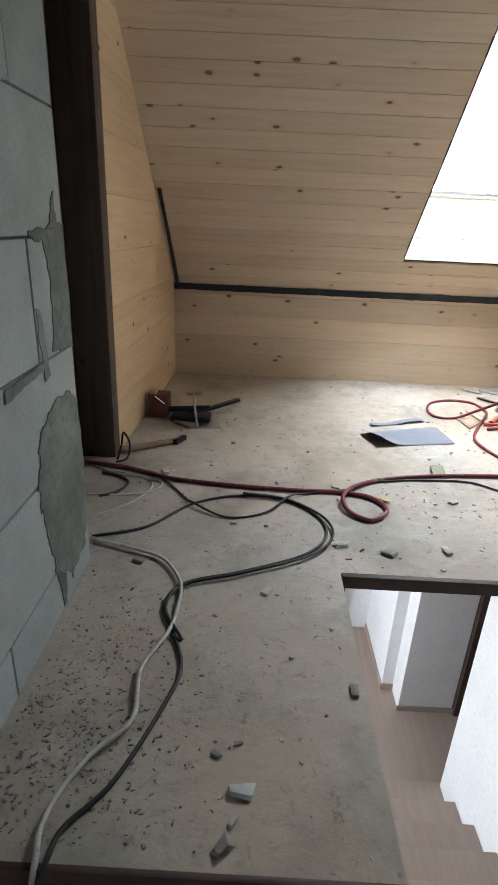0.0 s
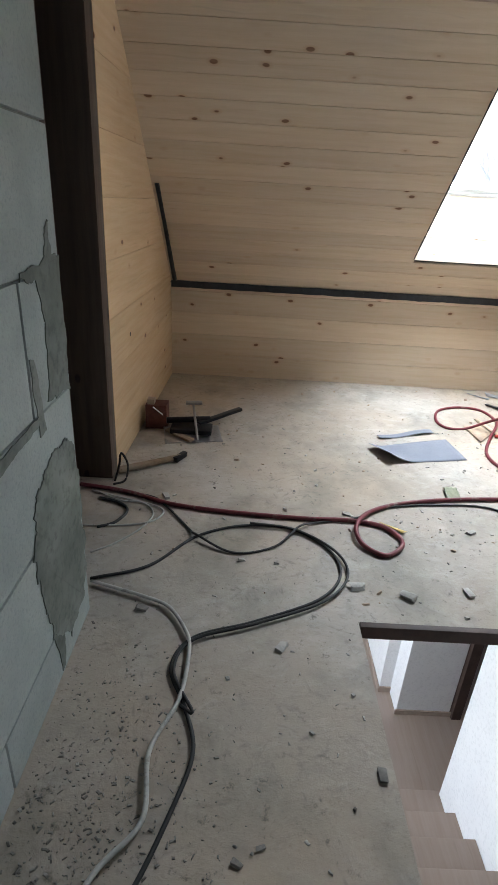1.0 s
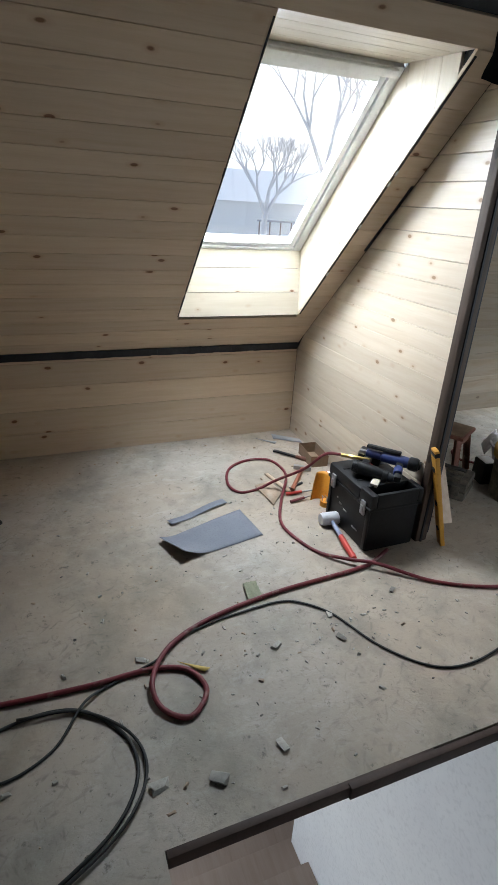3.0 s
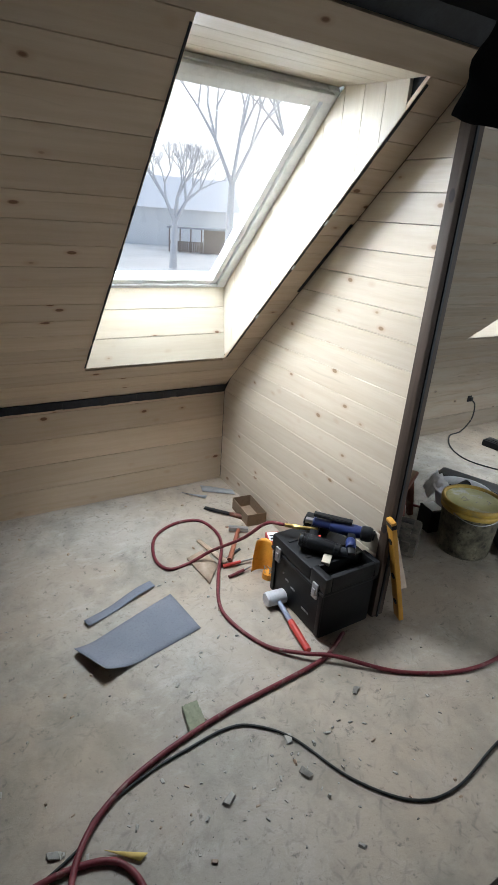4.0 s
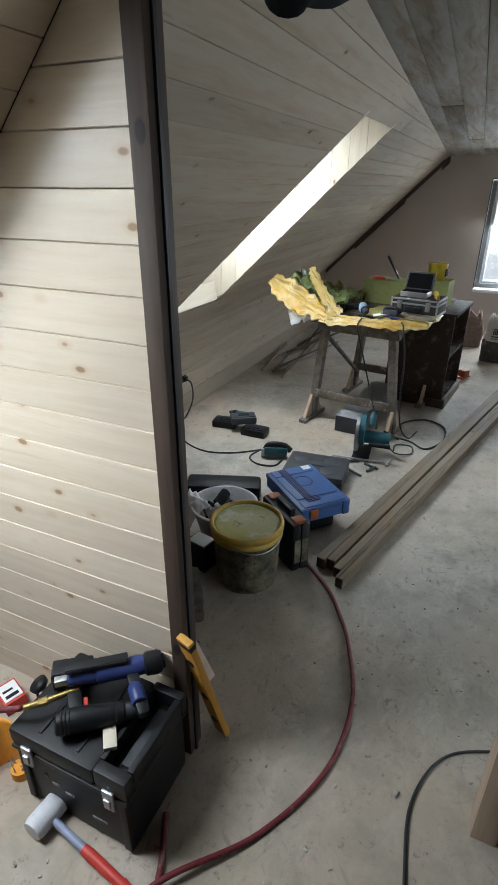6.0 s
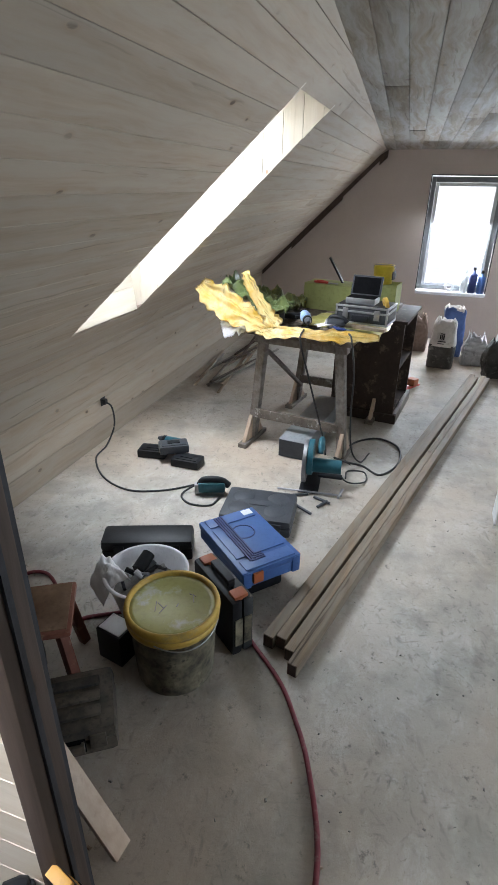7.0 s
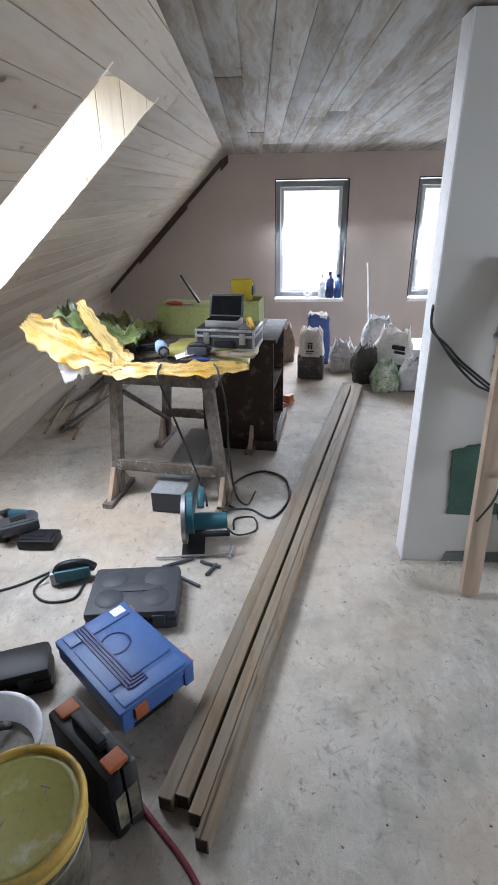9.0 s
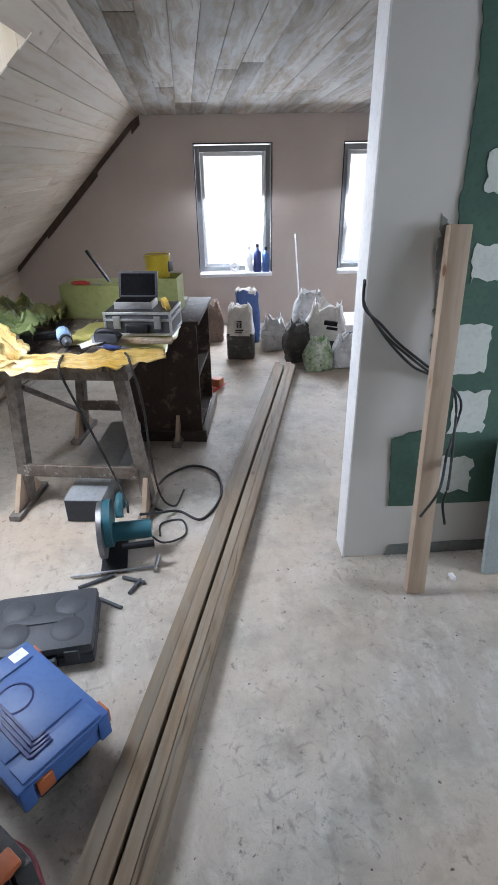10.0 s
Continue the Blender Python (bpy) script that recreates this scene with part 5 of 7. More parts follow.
def crumbs(name, n, region, size, mat, label, seed):
    rnd = random.Random(seed)
    verts, faces = [], []
    while len(faces) < n * 6:
        x, y = region(rnd)
        if 0.22 < x < 1.97 and y < 2.56 or (x < 0.26 and y < 1.63) or x < -0.58 and y < 2.54:
            continue
        s = size * rnd.uniform(0.35, 1.0) ** 2 * 1.4
        a = rnd.uniform(0, math.pi)
        l, w, h2 = s * rnd.uniform(0.8, 2.4), s * rnd.uniform(0.5, 1.2), s * rnd.uniform(0.3, 0.8)
        k = len(verts)
        for dz in (0, 1):
            for dx, dy in ((-1, -1), (1, -1), (1, 1), (-1, 1)):
                px, py = dx * l / 2 * rnd.uniform(0.5, 1) * (1 - 0.3 * dz), dy * w / 2 * rnd.uniform(0.5, 1) * (1 - 0.3 * dz)
                verts.append((x + px * math.cos(a) - py * math.sin(a), y + px * math.sin(a) + py * math.cos(a), dz * h2 * rnd.uniform(0.6, 1)))
        faces += [tuple(k + i for i in f) for f in ((3, 2, 1, 0), (4, 5, 6, 7), (0, 1, 5, 4), (1, 2, 6, 5), (2, 3, 7, 6), (3, 0, 4, 7))]
    me = bpy.data.meshes.new(name)
    me.from_pydata(verts, [], faces)
    me.materials.append(mat)
    return tagged(new(name, me), label, "crumbs", kind="stuff")


crumbs("mortar_crumbs", 160, lambda r: (r.uniform(-0.6, 2.0), r.uniform(1.6, 4.2)), 0.012, DEBRIS, "pale mortar crumbs scattered over the floor", 1)
crumbs("dark_crumbs", 130, lambda r: (r.uniform(-0.6, 2.4), r.uniform(1.6, 4.6)), 0.007, DEBRISDARK, "dark crumbs scattered over the floor", 2)
crumbs("dark_crumbs", 260, lambda r: (-0.45 + 0.13 * r.gauss(0, 1), 1.82 + 0.2 * r.gauss(0, 1)), 0.0062, DEBRISDARK, "dark rubble swept along the block wall", 3)
crumbs("mortar_crumbs", 900, lambda r: (-0.43 + 0.15 * r.gauss(0, 1), 1.9 + 0.25 * r.gauss(0, 1)), 0.0055, FLOORCRUMB, "grey rubble along the block wall", 4)
crumbs("mortar_crumbs", 110, lambda r: (1.0 + 0.35 * r.gauss(0, 1), 3.05 + 0.12 * r.gauss(0, 1)), 0.009, DEBRIS, "pale chips beside the hose", 5)
crumbs("wood_shavings", 120, lambda r: (r.uniform(-0.5, 2.4), r.uniform(2.6, 4.9)), 0.012, STUD, "pale wood splinters on the floor", 6)
crumbs("dark_crumbs", 150, lambda r: (r.uniform(2.0, 4.1), r.uniform(1.6, 3.4)), 0.007, DEBRISDARK, "fine dark crumbs on the far floor", 7)
crumbs("mortar_crumbs", 90, lambda r: (r.uniform(4.03, 4.08), r.uniform(1.4, 2.47)), 0.010, DEBRIS, "plaster crumbs along the drywall", 8)


def chunk(x, y, s, mat, label, seed, turn=0.0, flat=0.6):
    bm = bmesh.new()
    bmesh.ops.create_cube(bm, size=1.0)
    bmesh.ops.bevel(bm, geom=bm.edges[:], offset=0.05, segments=1, affect="EDGES")
    for v in bm.verts:
        v.co += noise.noise_vector(v.co * 2 + Vector((seed, seed, 0))) * 0.38
        v.co = Vector((v.co.x * s * 1.4, v.co.y * s * 0.8, max(0.0, (v.co.z + 0.5)) * s * flat))
    o = link("rubble_chunk", bm, mat)
    o.matrix_world = pose(x, y, 0, 0, 0, turn)
    return tagged(o, label, "rubble", "rubble chunks")


for k, (x, y, s, mat) in enumerate(((-0.055, 1.75, 0.03, PATCH), (-0.085, 1.64, 0.03, DEBRISDARK), (0.225, 2.023, 0.022, DEBRISDARK), (0.45, 2.65, 0.035, DEBRIS), (0.28, 2.685, 0.035, DEBRIS), (0.003, 2.396, 0.026, DEBRIS), (0.67, 2.68, 0.03, DEBRIS),
                                    (-0.111, 1.829, 0.016, DEBRISDARK), (-0.063, 1.86, 0.012, DEBRISDARK), (-0.068, 1.688, 0.016, DEBRIS), (-0.467, 3.224, 0.03, DEBRIS), (0.316, 3.158, 0.025, DEBRIS), (0.82, 3.065, 0.026, DEBRIS), (1.10, 3.15, 0.025, DEBRIS), (1.08, 3.02, 0.024, DEBRISDARK), (-0.44, 2.53, 0.03, DEBRISDARK), (1.45, 3.20, 0.024, DEBRISDARK))):
    chunk(x, y, s, mat, "pale broken mortar piece on the floor" if mat in (DEBRIS, PATCH) else "dark broken rubble piece on the floor", k * 3.1, k * 47, 0.36)

# ---- things in the far room ----


def bucket():
    t = thing("plaster_bucket", pose(2.68, 3.69, 0), "stained plaster bucket with a milky lid and yellow rim", "bucket")
    part("body", lathe([(0, 0), (0.138, 0), (0.142, 0.01), (0.155, 0.25), (0.158, 0.28), (0.164, 0.285), (0.164, 0.30), (0, 0.30)], 40), LABELED, t, "stained label wrap", smooth=True)
    part("collar", lathe([(0.157, 0.255), (0.166, 0.257), (0.168, 0.28), (0.158, 0.284)], 40), YELLOW, t, smooth=True)
    lid = part("lid", lathe([(0, 0.301), (0.135, 0.301), (0.140, 0.304), (0.144, 0.302), (0.152, 0.302)], 40), LIDWHITE, t, "milky lid smeared with plaster", smooth=True)
    part("rim", lathe([(0.150, 0.300), (0.153, 0.314), (0.160, 0.318), (0.168, 0.315), (0.171, 0.304), (0.169, 0.286), (0.164, 0.284)], 40), YELLOW, lid, "yellow rim", smooth=True)
    for x, y, l, q in ((-0.03, 0.05, 0.05, 20), (-0.02, 0.035, 0.035, 60), (0.05, -0.06, 0.04, 25), (0.065, -0.05, 0.03, 80), (-0.035, 0.02, 0.045, -10), (0.0, -0.02, 0.018, 0)):
        part("pencil_mark", boxes((-l / 2, l / 2, -0.0012, 0.0012, 0, 0.0012)), DEBRISDARK, lid).matrix_local = pose(x, y, 0.3012, 0, 0, q)
    bm = tube([(0.168 * math.cos(a), 0.168 * math.sin(a), 0.27 - 0.03 * math.sin((a - 3.2) / 1.6 * math.pi)) for a in [3.2 + 1.6 * k / 8 for k in range(9)]], 0.0025, 6, 4)
    part("wire_handle", bm, STEEL, t)
    return t


bucket()


def basin():
    t = thing("wash_basin", pose(2.92, 3.93, 0), "white plastic basin full of loose fittings", "basin")
    part("bowl", lathe([(0, 0.006), (0.10, 0.006), (0.12, 0.012), (0.165, 0.19), (0.178, 0.195), (0.178, 0.20), (0.162, 0.20), (0.115, 0.02), (0, 0.014)], 40), RUBBERWHITE, t, "milky white plastic", smooth=True)
    rnd = random.Random(3)
    for k in range(16):
        a, r = rnd.uniform(0, 6.28), 0.11 * rnd.random() ** 0.5
        p = Vector((r * math.cos(a), r * math.sin(a), 0.12 + rnd.uniform(0, 0.05)))
        bm = bmesh.new()
        rod(bm, p, p + Vector((rnd.uniform(-0.06, 0.06), rnd.uniform(-0.06, 0.06), rnd.uniform(0, 0.03))), rnd.uniform(0.006, 0.014), None, 8)
        part("fitting", bm, rnd.choice((STEEL, BLACK, GREYCASE, FRAMEW)), t)
    part("filling", lathe([(0, 0.125), (0.10, 0.12), (0.142, 0.11)], 24), DEBRISDARK, t, smooth=True)
    part("grey_cap", (lambda b: (rod(b, (0.02, 0.05, 0.17), (0.10, 0.04, 0.2), 0.03, 0.028), b)[1])(bmesh.new()), BLACK, t)
    return t


basin()
sheet("plastic_bag", [(2.93, 4.11, 0.215), (2.83, 3.95, 0.21), (2.83, 4.15, 0.13), (2.755, 4.04, 0.11)], FILM, "crumpled clear plastic bag over a basin edge", "bag", lambda u, v: 0.05 * math.sin(math.pi * u) + 0.03 * noise.noise(Vector((u * 5, v * 5, 4))), 0.001, 14, 12)

t = thing("battery_box", pose(2.60, 3.875, 0, 0, 0, -12), "black box with a pale top beside a bucket", "box")
part("case", boxes((0, 0.095, 0, 0.115, 0, 0.145), bevel=0.005), BLACK, t)
part("top_label", boxes((0.008, 0.087, 0.008, 0.107, 0.145, 0.149), bevel=0.001), FRAMEW, t, "pale grey top")


def tool_case(name, m, l, d, h, mat, label, latch=None, grip=True, dents=False, ribs=False):
    """A blow-moulded case that lies flat: two shells, latches, a handle on the front."""
    t = thing(name, m, label, "tool case", "tool cases")
    part("lower_shell", boxes((0, d, 0, l, 0, h * 0.5), bevel=0.02), mat, t)
    bm = boxes((0, d, 0, l, h * 0.5, h), bevel=0.024)
    upper = part("upper_shell", bm, mat, t)
    if dents:
        for x, y in ((0.3, 0.25), (0.3, 0.75), (0.7, 0.25), (0.7, 0.75)):
            part("raised_pad", lathe([(0, 0.006), (0.05, 0.006), (0.06, 0.0)], 20), mat, upper, smooth=True).matrix_local = pose(d * x, l * y, h)
        part("raised_bar", boxes((d * 0.42, d * 0.58, l * 0.2, l * 0.8, h, h + 0.005), bevel=0.004), mat, upper)
    if ribs:
        for k in range(3):
            part("raised_rib", boxes((d * (0.18 + 0.24 * k), d * (0.34 + 0.24 * k), l * 0.15, l * 0.85, h - 0.002, h + 0.014), bevel=0.008), mat, upper)
    if grip:
        bm = boxes((-0.022, -0.008, l * 0.36, l * 0.64, h * 0.35, h * 0.65), bevel=0.005)
        box(bm, -0.022, 0.0, l * 0.34, l * 0.37, h * 0.35, h * 0.65, 0.003)
        box(bm, -0.022, 0.0, l * 0.63, l * 0.66, h * 0.35, h * 0.65, 0.003)
        part("handle", bm, DUSTBLACK if mat is BLACK else mat, t)
    if grip:
        # Flat black plate draws the shade inside the grip recess.
        part("grip_recess", boxes((-0.003, 0.003, l * 0.33, l * 0.67, h * 0.22, h * 0.72), bevel=0.001), MEMBRANE, t, "dark plate for the grip recess's shade")
    for y in (0.2, 0.8):
        part("latch", boxes((-0.006, 0.004, l * y - 0.025, l * y + 0.025, h * 0.3, h * 0.8), bevel=0.003), latch or mat, t)
    return t


tool_case("tool_case", pose(3.265, 3.875, 0, 0, 0, 20.5), 0.44, 0.15, 0.115, BLACK, "long black plastic tool case on the floor")
tool_case("tool_case", pose(3.585, 3.475, 0, 0, 0, 6), 0.385, 0.30, 0.10, GREYCASE, "dusty dark grey tool case lying flat", dents=True)

# upright drill case with orange latches
t = thing("drill_case", pose(2.857, 3.438, 0, 0, 0, 51), "black drill case with orange latches standing upright", "tool case", "tool cases")
part("shell", boxes((0, 0.31, 0.002, 0.049, 0, 0.265), bevel=0.016), DUSTBLACK, t)
part("shell", boxes((0, 0.31, 0.051, 0.098, 0, 0.265), bevel=0.016), BLACK, t)
bm = boxes((0.085, 0.225, 0.034, 0.066, 0.282, 0.30), bevel=0.007)
for x in (0.085, 0.205):
    box(bm, x, x + 0.02, 0.036, 0.064, 0.262, 0.285, 0.004)
part("handle", bm, BLACK, t)
for x in (0.012, 0.245):
    part("latch", boxes((x, x + 0.05, 0.02, 0.08, 0.255, 0.277), bevel=0.006), ORANGEDIM, t, "worn orange latch")
part("label", boxes((-0.003, 0.001, 0.014, 0.046, 0.05, 0.18)), LABELED, t, "scuffed pale label")
part("label", boxes((-0.003, 0.001, 0.054, 0.086, 0.05, 0.18)), LABELED, t, "scuffed pale label")


def blue_case():
    t = thing("blue_case", pose(3.035, 3.545, 0.108, 0, 0, 48), "blue stackable system case with a black carrying strip", "tool case", "tool cases")
    L, D, H = 0.42, 0.285, 0.085
    part("body", boxes((0, L, -D, 0, 0, H * 0.62), bevel=0.008), BLUE, t)
    lid = part("lid", boxes((-0.004, L + 0.004, -D - 0.004, 0.004, H * 0.63, H), bevel=0.008), BLUE, t)
    for x0, x1 in ((0.0, 0.075), (0.085, 0.33), (0.34, L)):
        part("rib", boxes((x0 + 0.006, x1 - 0.006, -D + 0.02, -0.02, H, H + 0.006), bevel=0.003), BLUE, lid)
    for k in range(4):
        y = -0.30 * D + 0.018 - k * 0.012
        part("handle_slat", boxes((0.05 + 0.012 * k, L - 0.015, y - 0.004, y + 0.004, H + 0.006, H + 0.012), bevel=0.001), BLUEDARK, lid)
        part("handle_slat", boxes((0.046 + 0.012 * k, 0.054 + 0.012 * k, y - 0.07 + 0.012 * k, y - 0.004, H + 0.006, H + 0.012), bevel=0.001), BLUEDARK, lid)
    bm = lathe([(0, H + 0.001), (0.046, H + 0.001), (0.05, H + 0.009), (0.056, H + 0.007)], 28)
    part("round_recess", bm, BLUEDARK, lid).matrix_local = pose(0.25, -0.50 * D, 0)
    part("sticker", boxes((0.365, 0.405, -D + 0.025, -D + 0.075, H + 0.006, H + 0.0072)), WHITE, lid, "white sticker")
    for x, y, w, d in ((-0.006, -0.07, 0.008, 0.024), (0.035, -D - 0.006, 0.024, 0.008), (0.38, -D - 0.006, 0.02, 0.008)):
        part("latch", boxes((x - w, x + w, y - d, y + d, H * 0.25, H * 0.85), bevel=0.003), ORANGEDIM, t, "red latch")
    for y in (-0.02, -D + 0.02):
        part("corner_foot", boxes((-0.008, 0.03, y - 0.02, y + 0.02, 0.0, H * 0.95), bevel=0.006), BLUE, t)
    return t


blue_case()
t = thing("tool_bag", pose(3.04, 3.50, 0, 0, 0, 48), "low black case under a blue system case", "tool case", "tool cases")
part("body", boxes((0.09, 0.37, -0.205, -0.03, 0, 0.106), bevel=0.012), BLACK, t)
part("steel_catch", boxes((0.11, 0.13, -0.217, -0.205, 0.02, 0.055), bevel=0.003), STEEL, t)
part("grip", boxes((0.16, 0.28, -0.225, -0.205, 0.025, 0.05), bevel=0.006), DUSTBLACK, t)


def timber(k, off, a, b, w, h):
    """One planed timber of the bundle; off is its distance across the bundle."""
    d = Vector((0.9705, -0.241, 0))
    o = Vector((2.82, 3.325, 0)) + Vector((0.241, 0.9705, 0)) * off
    m = axes(o, d, (0.241, 0.9705, 0), (0, 0, 1)) @ pose(0, 0, 0.001, 0, 0, random.uniform(-0.12, 0.12))
    t = thing("timber", m, "weathered squared timber lying in a bundle on the floor", "timber", "timbers on the floor")
    part("beam", boxes((a, b, -w / 2, w / 2, 0, h), bevel=0.003), PLANK, t)
    for x in (a - 0.0015, b):
        part("end_grain", boxes((x, x + 0.0015, -w / 2 + 0.004, w / 2 - 0.004, 0.004, h - 0.004)), DARKWOOD, t, "dark end grain")
    return t


timber(0, 0.070, 0.035, 3.86, 0.044, 0.062)
timber(1, 0.024, 0.055, 3.80, 0.044, 0.062)
timber(2, -0.030, 0.02, 3.88, 0.040, 0.060)
timber(3, -0.072, -0.035, 3.84, 0.040, 0.060)


def stool():
    t = thing("stool", pose(2.50, 4.13, 0, 0, 0, 30), "small red-brown wooden stool with worn paint", "stool")
    part("seat", boxes((-0.13, 0.13, -0.13, 0.13, 0.275, 0.30), bevel=0.012), STOOLRED, t)
    part("worn_top", boxes((-0.112, 0.118, -0.116, 0.112, 0.2995, 0.3025), bevel=0.001), rough_plain("worn_stool_top", (0.13, 0.075, 0.045), (0.25, 0.16, 0.10), 8, 50, 0.3, 0.65), t, "worn bare wood")
    for x in (-1, 1):
        for y in (-1, 1):
            bm = bmesh.new()
            bar(bm, (x * 0.125, y * 0.125, 0), (x * 0.09, y * 0.09, 0.276), 0.034, 0.034, 0.003)
            part("leg", bm, STOOLRED, t)
    for y in (-1, 1):
        part("apron", boxes((-0.09, 0.09, y * 0.1 - 0.008, y * 0.1 + 0.008, 0.225, 0.275)), STOOLRED, t)
    return t


stool()
BROWNDUST = rough_plain("black_plastic_under_brown_dust", (0.014, 0.015, 0.017), (0.15, 0.125, 0.095), 6.0, 60, 0.2, 0.65)
tool_case("tool_case", pose(2.32, 3.72, 0, 0, 0, 34), 0.30, 0.24, 0.12, BROWNDUST, "dusty black case on the floor beside a stool", ribs=True)
t = thing("leaning_plank", pose(0, 0, 0), "worn plank leaning behind the partition", "plank")
bm = bmesh.new()
bar(bm, (2.06, 3.56, 0.012), (2.10, 3.86, 0.50), 0.06, 0.02, 0.003)
part("board", bm, STUD, t)
cable("power_cable", [(2.40, 4.05, 0.30), (2.44, 4.12, 0.36), (2.48, 4.14, 0.31), (2.45, 4.08, 0.18), (2.38, 4.03, 0.06), (2.36, 3.98, 0.14)], 0.006, CABLE, "black cable hanging over a stool")


def power_tool(name, m, mat, label):
    """A jigsaw-like hand tool on its base plate."""
    t = thing(name, m, label, "power tool")
    part("base_plate", boxes((-0.07, 0.07, -0.04, 0.04, 0, 0.005), bevel=0.001), STEEL, t)
    part("housing", boxes((-0.08, 0.08, -0.034, 0.034, 0.02, 0.085), bevel=0.018), mat, t)
    bm = tube([(-0.10, 0, 0.055), (-0.06, 0, 0.088), (0.0, 0, 0.098), (0.05, 0, 0.09), (0.07, 0, 0.06)], 0.021, 10, 4)
    part("grip", bm, BLACK, t, smooth=True)
    part("nose", boxes((0.06, 0.10, -0.02, 0.02, 0.005, 0.07), bevel=0.006), STEEL, t)
    return t


power_tool("jigsaw", pose(3.87, 4.02, 0, 0, 0, 110), TEAL, "blue-grey jigsaw lying beside a grey case")
cable("power_cable", [(3.90, 4.10, 0.05), (3.80, 4.18, 0.006), (3.72, 4.10, 0.006), (3.74, 3.98, 0.006), (3.84, 3.96, 0.006)], 0.006, CABLE, "black lead of a jigsaw curled on the floor")
cable("power_cable", [(4.31, 4.978, 0.286), (4.31, 4.93, 0.25), (4.30, 4.92, 0.12), (4.20, 4.93, 0.012), (4.02, 4.90, 0.006), (3.82, 4.72, 0.006), (3.735, 4.50, 0.006), (3.80, 4.30, 0.006), (3.93, 4.14, 0.006)], 0.006, CABLE, "black lead plugged into the knee wall")
t = thing("wall_socket", pose(4.31, 4.999, 0.286), "black socket and plug in the knee wall", "socket")
part("plate", boxes((-0.028, 0.028, -0.006, -0.0005, -0.028, 0.028), bevel=0.003), BLACK, t)
part("plug", boxes((-0.018, 0.018, -0.03, -0.006, -0.018, 0.018), bevel=0.005), BLACK, t)

# three chargers or batteries in a heap
for x, y, z, rz, mat, lab in ((4.20, 4.57, 0.0, 8, BLACK, "black battery charger on the floor"), (4.15, 4.30, 0.0, 0, BLACK, "black flat charger box on the floor"), (4.20, 4.42, 0.06, 32, GREYCASE, "grey flat tool box lying on two chargers")):
    t = thing("charger", pose(x, y, z, 0, 0, rz), lab, "charger", "chargers")
    part("case", boxes((-0.06, 0.06, -0.095, 0.095, 0, 0.055), bevel=0.012), mat, t)
    part("top_plate", boxes((-0.045, 0.045, -0.08, 0.08, 0.055, 0.06), bevel=0.004), mat, t)
    part("slot", boxes((-0.02, 0.02, -0.04, 0.04, 0.0605, 0.064)), BLACK, t)
drill(pose(4.36, 4.50, 0.036, 90, 0, 80), TEAL, "dark teal cordless drill lying behind chargers")

# long metal duct under the table
t = thing("metal_duct", pose(4.45, 3.59, 0, 0, 0, -6), "long grey sheet-metal duct under the table", "duct")
part("duct", boxes((0, 0.9, 0, 0.19, 0.002, 0.13), bevel=0.003), rough_plain("zinc_sheet", (0.30, 0.32, 0.33), (0.40, 0.42, 0.43), 6, 40, 0.1, 0.5, metal=0.4), t)
part("end_cap", boxes((-0.003, 0.0, 0.004, 0.186, 0.006, 0.126)), GREYCASE, t, "dark grey end")


def circular_saw():
    t = thing("circular_saw", pose(4.19, 3.46, 0, 0, 0, 6), "teal circular saw standing on its base plate", "circular saw")
    part("base_plate", boxes((-0.13, 0.13, -0.02, 0.095, 0.004, 0.008), bevel=0.001), BLACK, t)
    bm = bmesh.new()
    cyl(bm, 0.128, 0.128, -0.011, 0.011, 36, pose(0.0, 0.075, 0.15, 90, 0, 0))
    part("blade_guard", bm, STEEL, t, "bare metal guard")
    bm = bmesh.new()
    cyl(bm, 0.108, 0.108, -0.016, 0.016, 36, pose(0.01, 0.045, 0.175, 90, 0, 0))
    part("upper_guard", bm, TEAL, t)
    bm = bmesh.new()
    rod(bm, (0, 0.03, 0.13), (0, -0.14, 0.13), 0.045, 0.042, 18)
    part("motor", bm, TEAL, t)
    bm = tube([(-0.02, -0.01, 0.22), (0.03, -0.01, 0.27), (0.11, -0.01, 0.25), (0.14, -0.01, 0.17)], 0.018, 8, 5)
    part("grip", bm, TEAL, t, smooth=True)
    bm = bmesh.new()
    rod(bm, (-0.10, -0.01, 0.12), (-0.10, -0.15, 0.12), 0.014, 0.016)
    part("front_knob", bm, BLACK, t)
    bm = bmesh.new()
    rod(bm, (-0.13, 0.22, 0.015), (-0.13, -0.16, 0.015), 0.006)
    rod(bm, (-0.06, -0.16, 0.015), (-0.16, -0.14, 0.015), 0.008)
    part("fence_rod", bm, STEEL, t)
    return t


circular_saw()
cable("power_cable", [(4.30, 3.38, 0.14), (4.42, 3.32, 0.06), (4.50, 3.22, 0.007), (4.42, 3.10, 0.007), (4.62, 3.0, 0.007), (4.86, 3.02, 0.007), (4.96, 3.16, 0.007), (4.86, 3.30, 0.007), (4.70, 3.36, 0.007), (4.56, 3.38, 0.02), (4.50, 3.30, 0.007)], 0.007, CABLE, "black lead of a saw coiled on the floor")
cable("power_cable", [(4.24, 3.36, 0.10), (4.22, 3.28, 0.03), (4.30, 3.18, 0.007), (4.42, 3.20, 0.007), (4.40, 3.30, 0.007), (4.30, 3.30, 0.007)], 0.005, CABLE, "thin looped lead beside a saw")
t = thing("steel_bits", pose(4.02, 3.50, 0), "steel bolts and rods in front of a saw", "bolts")
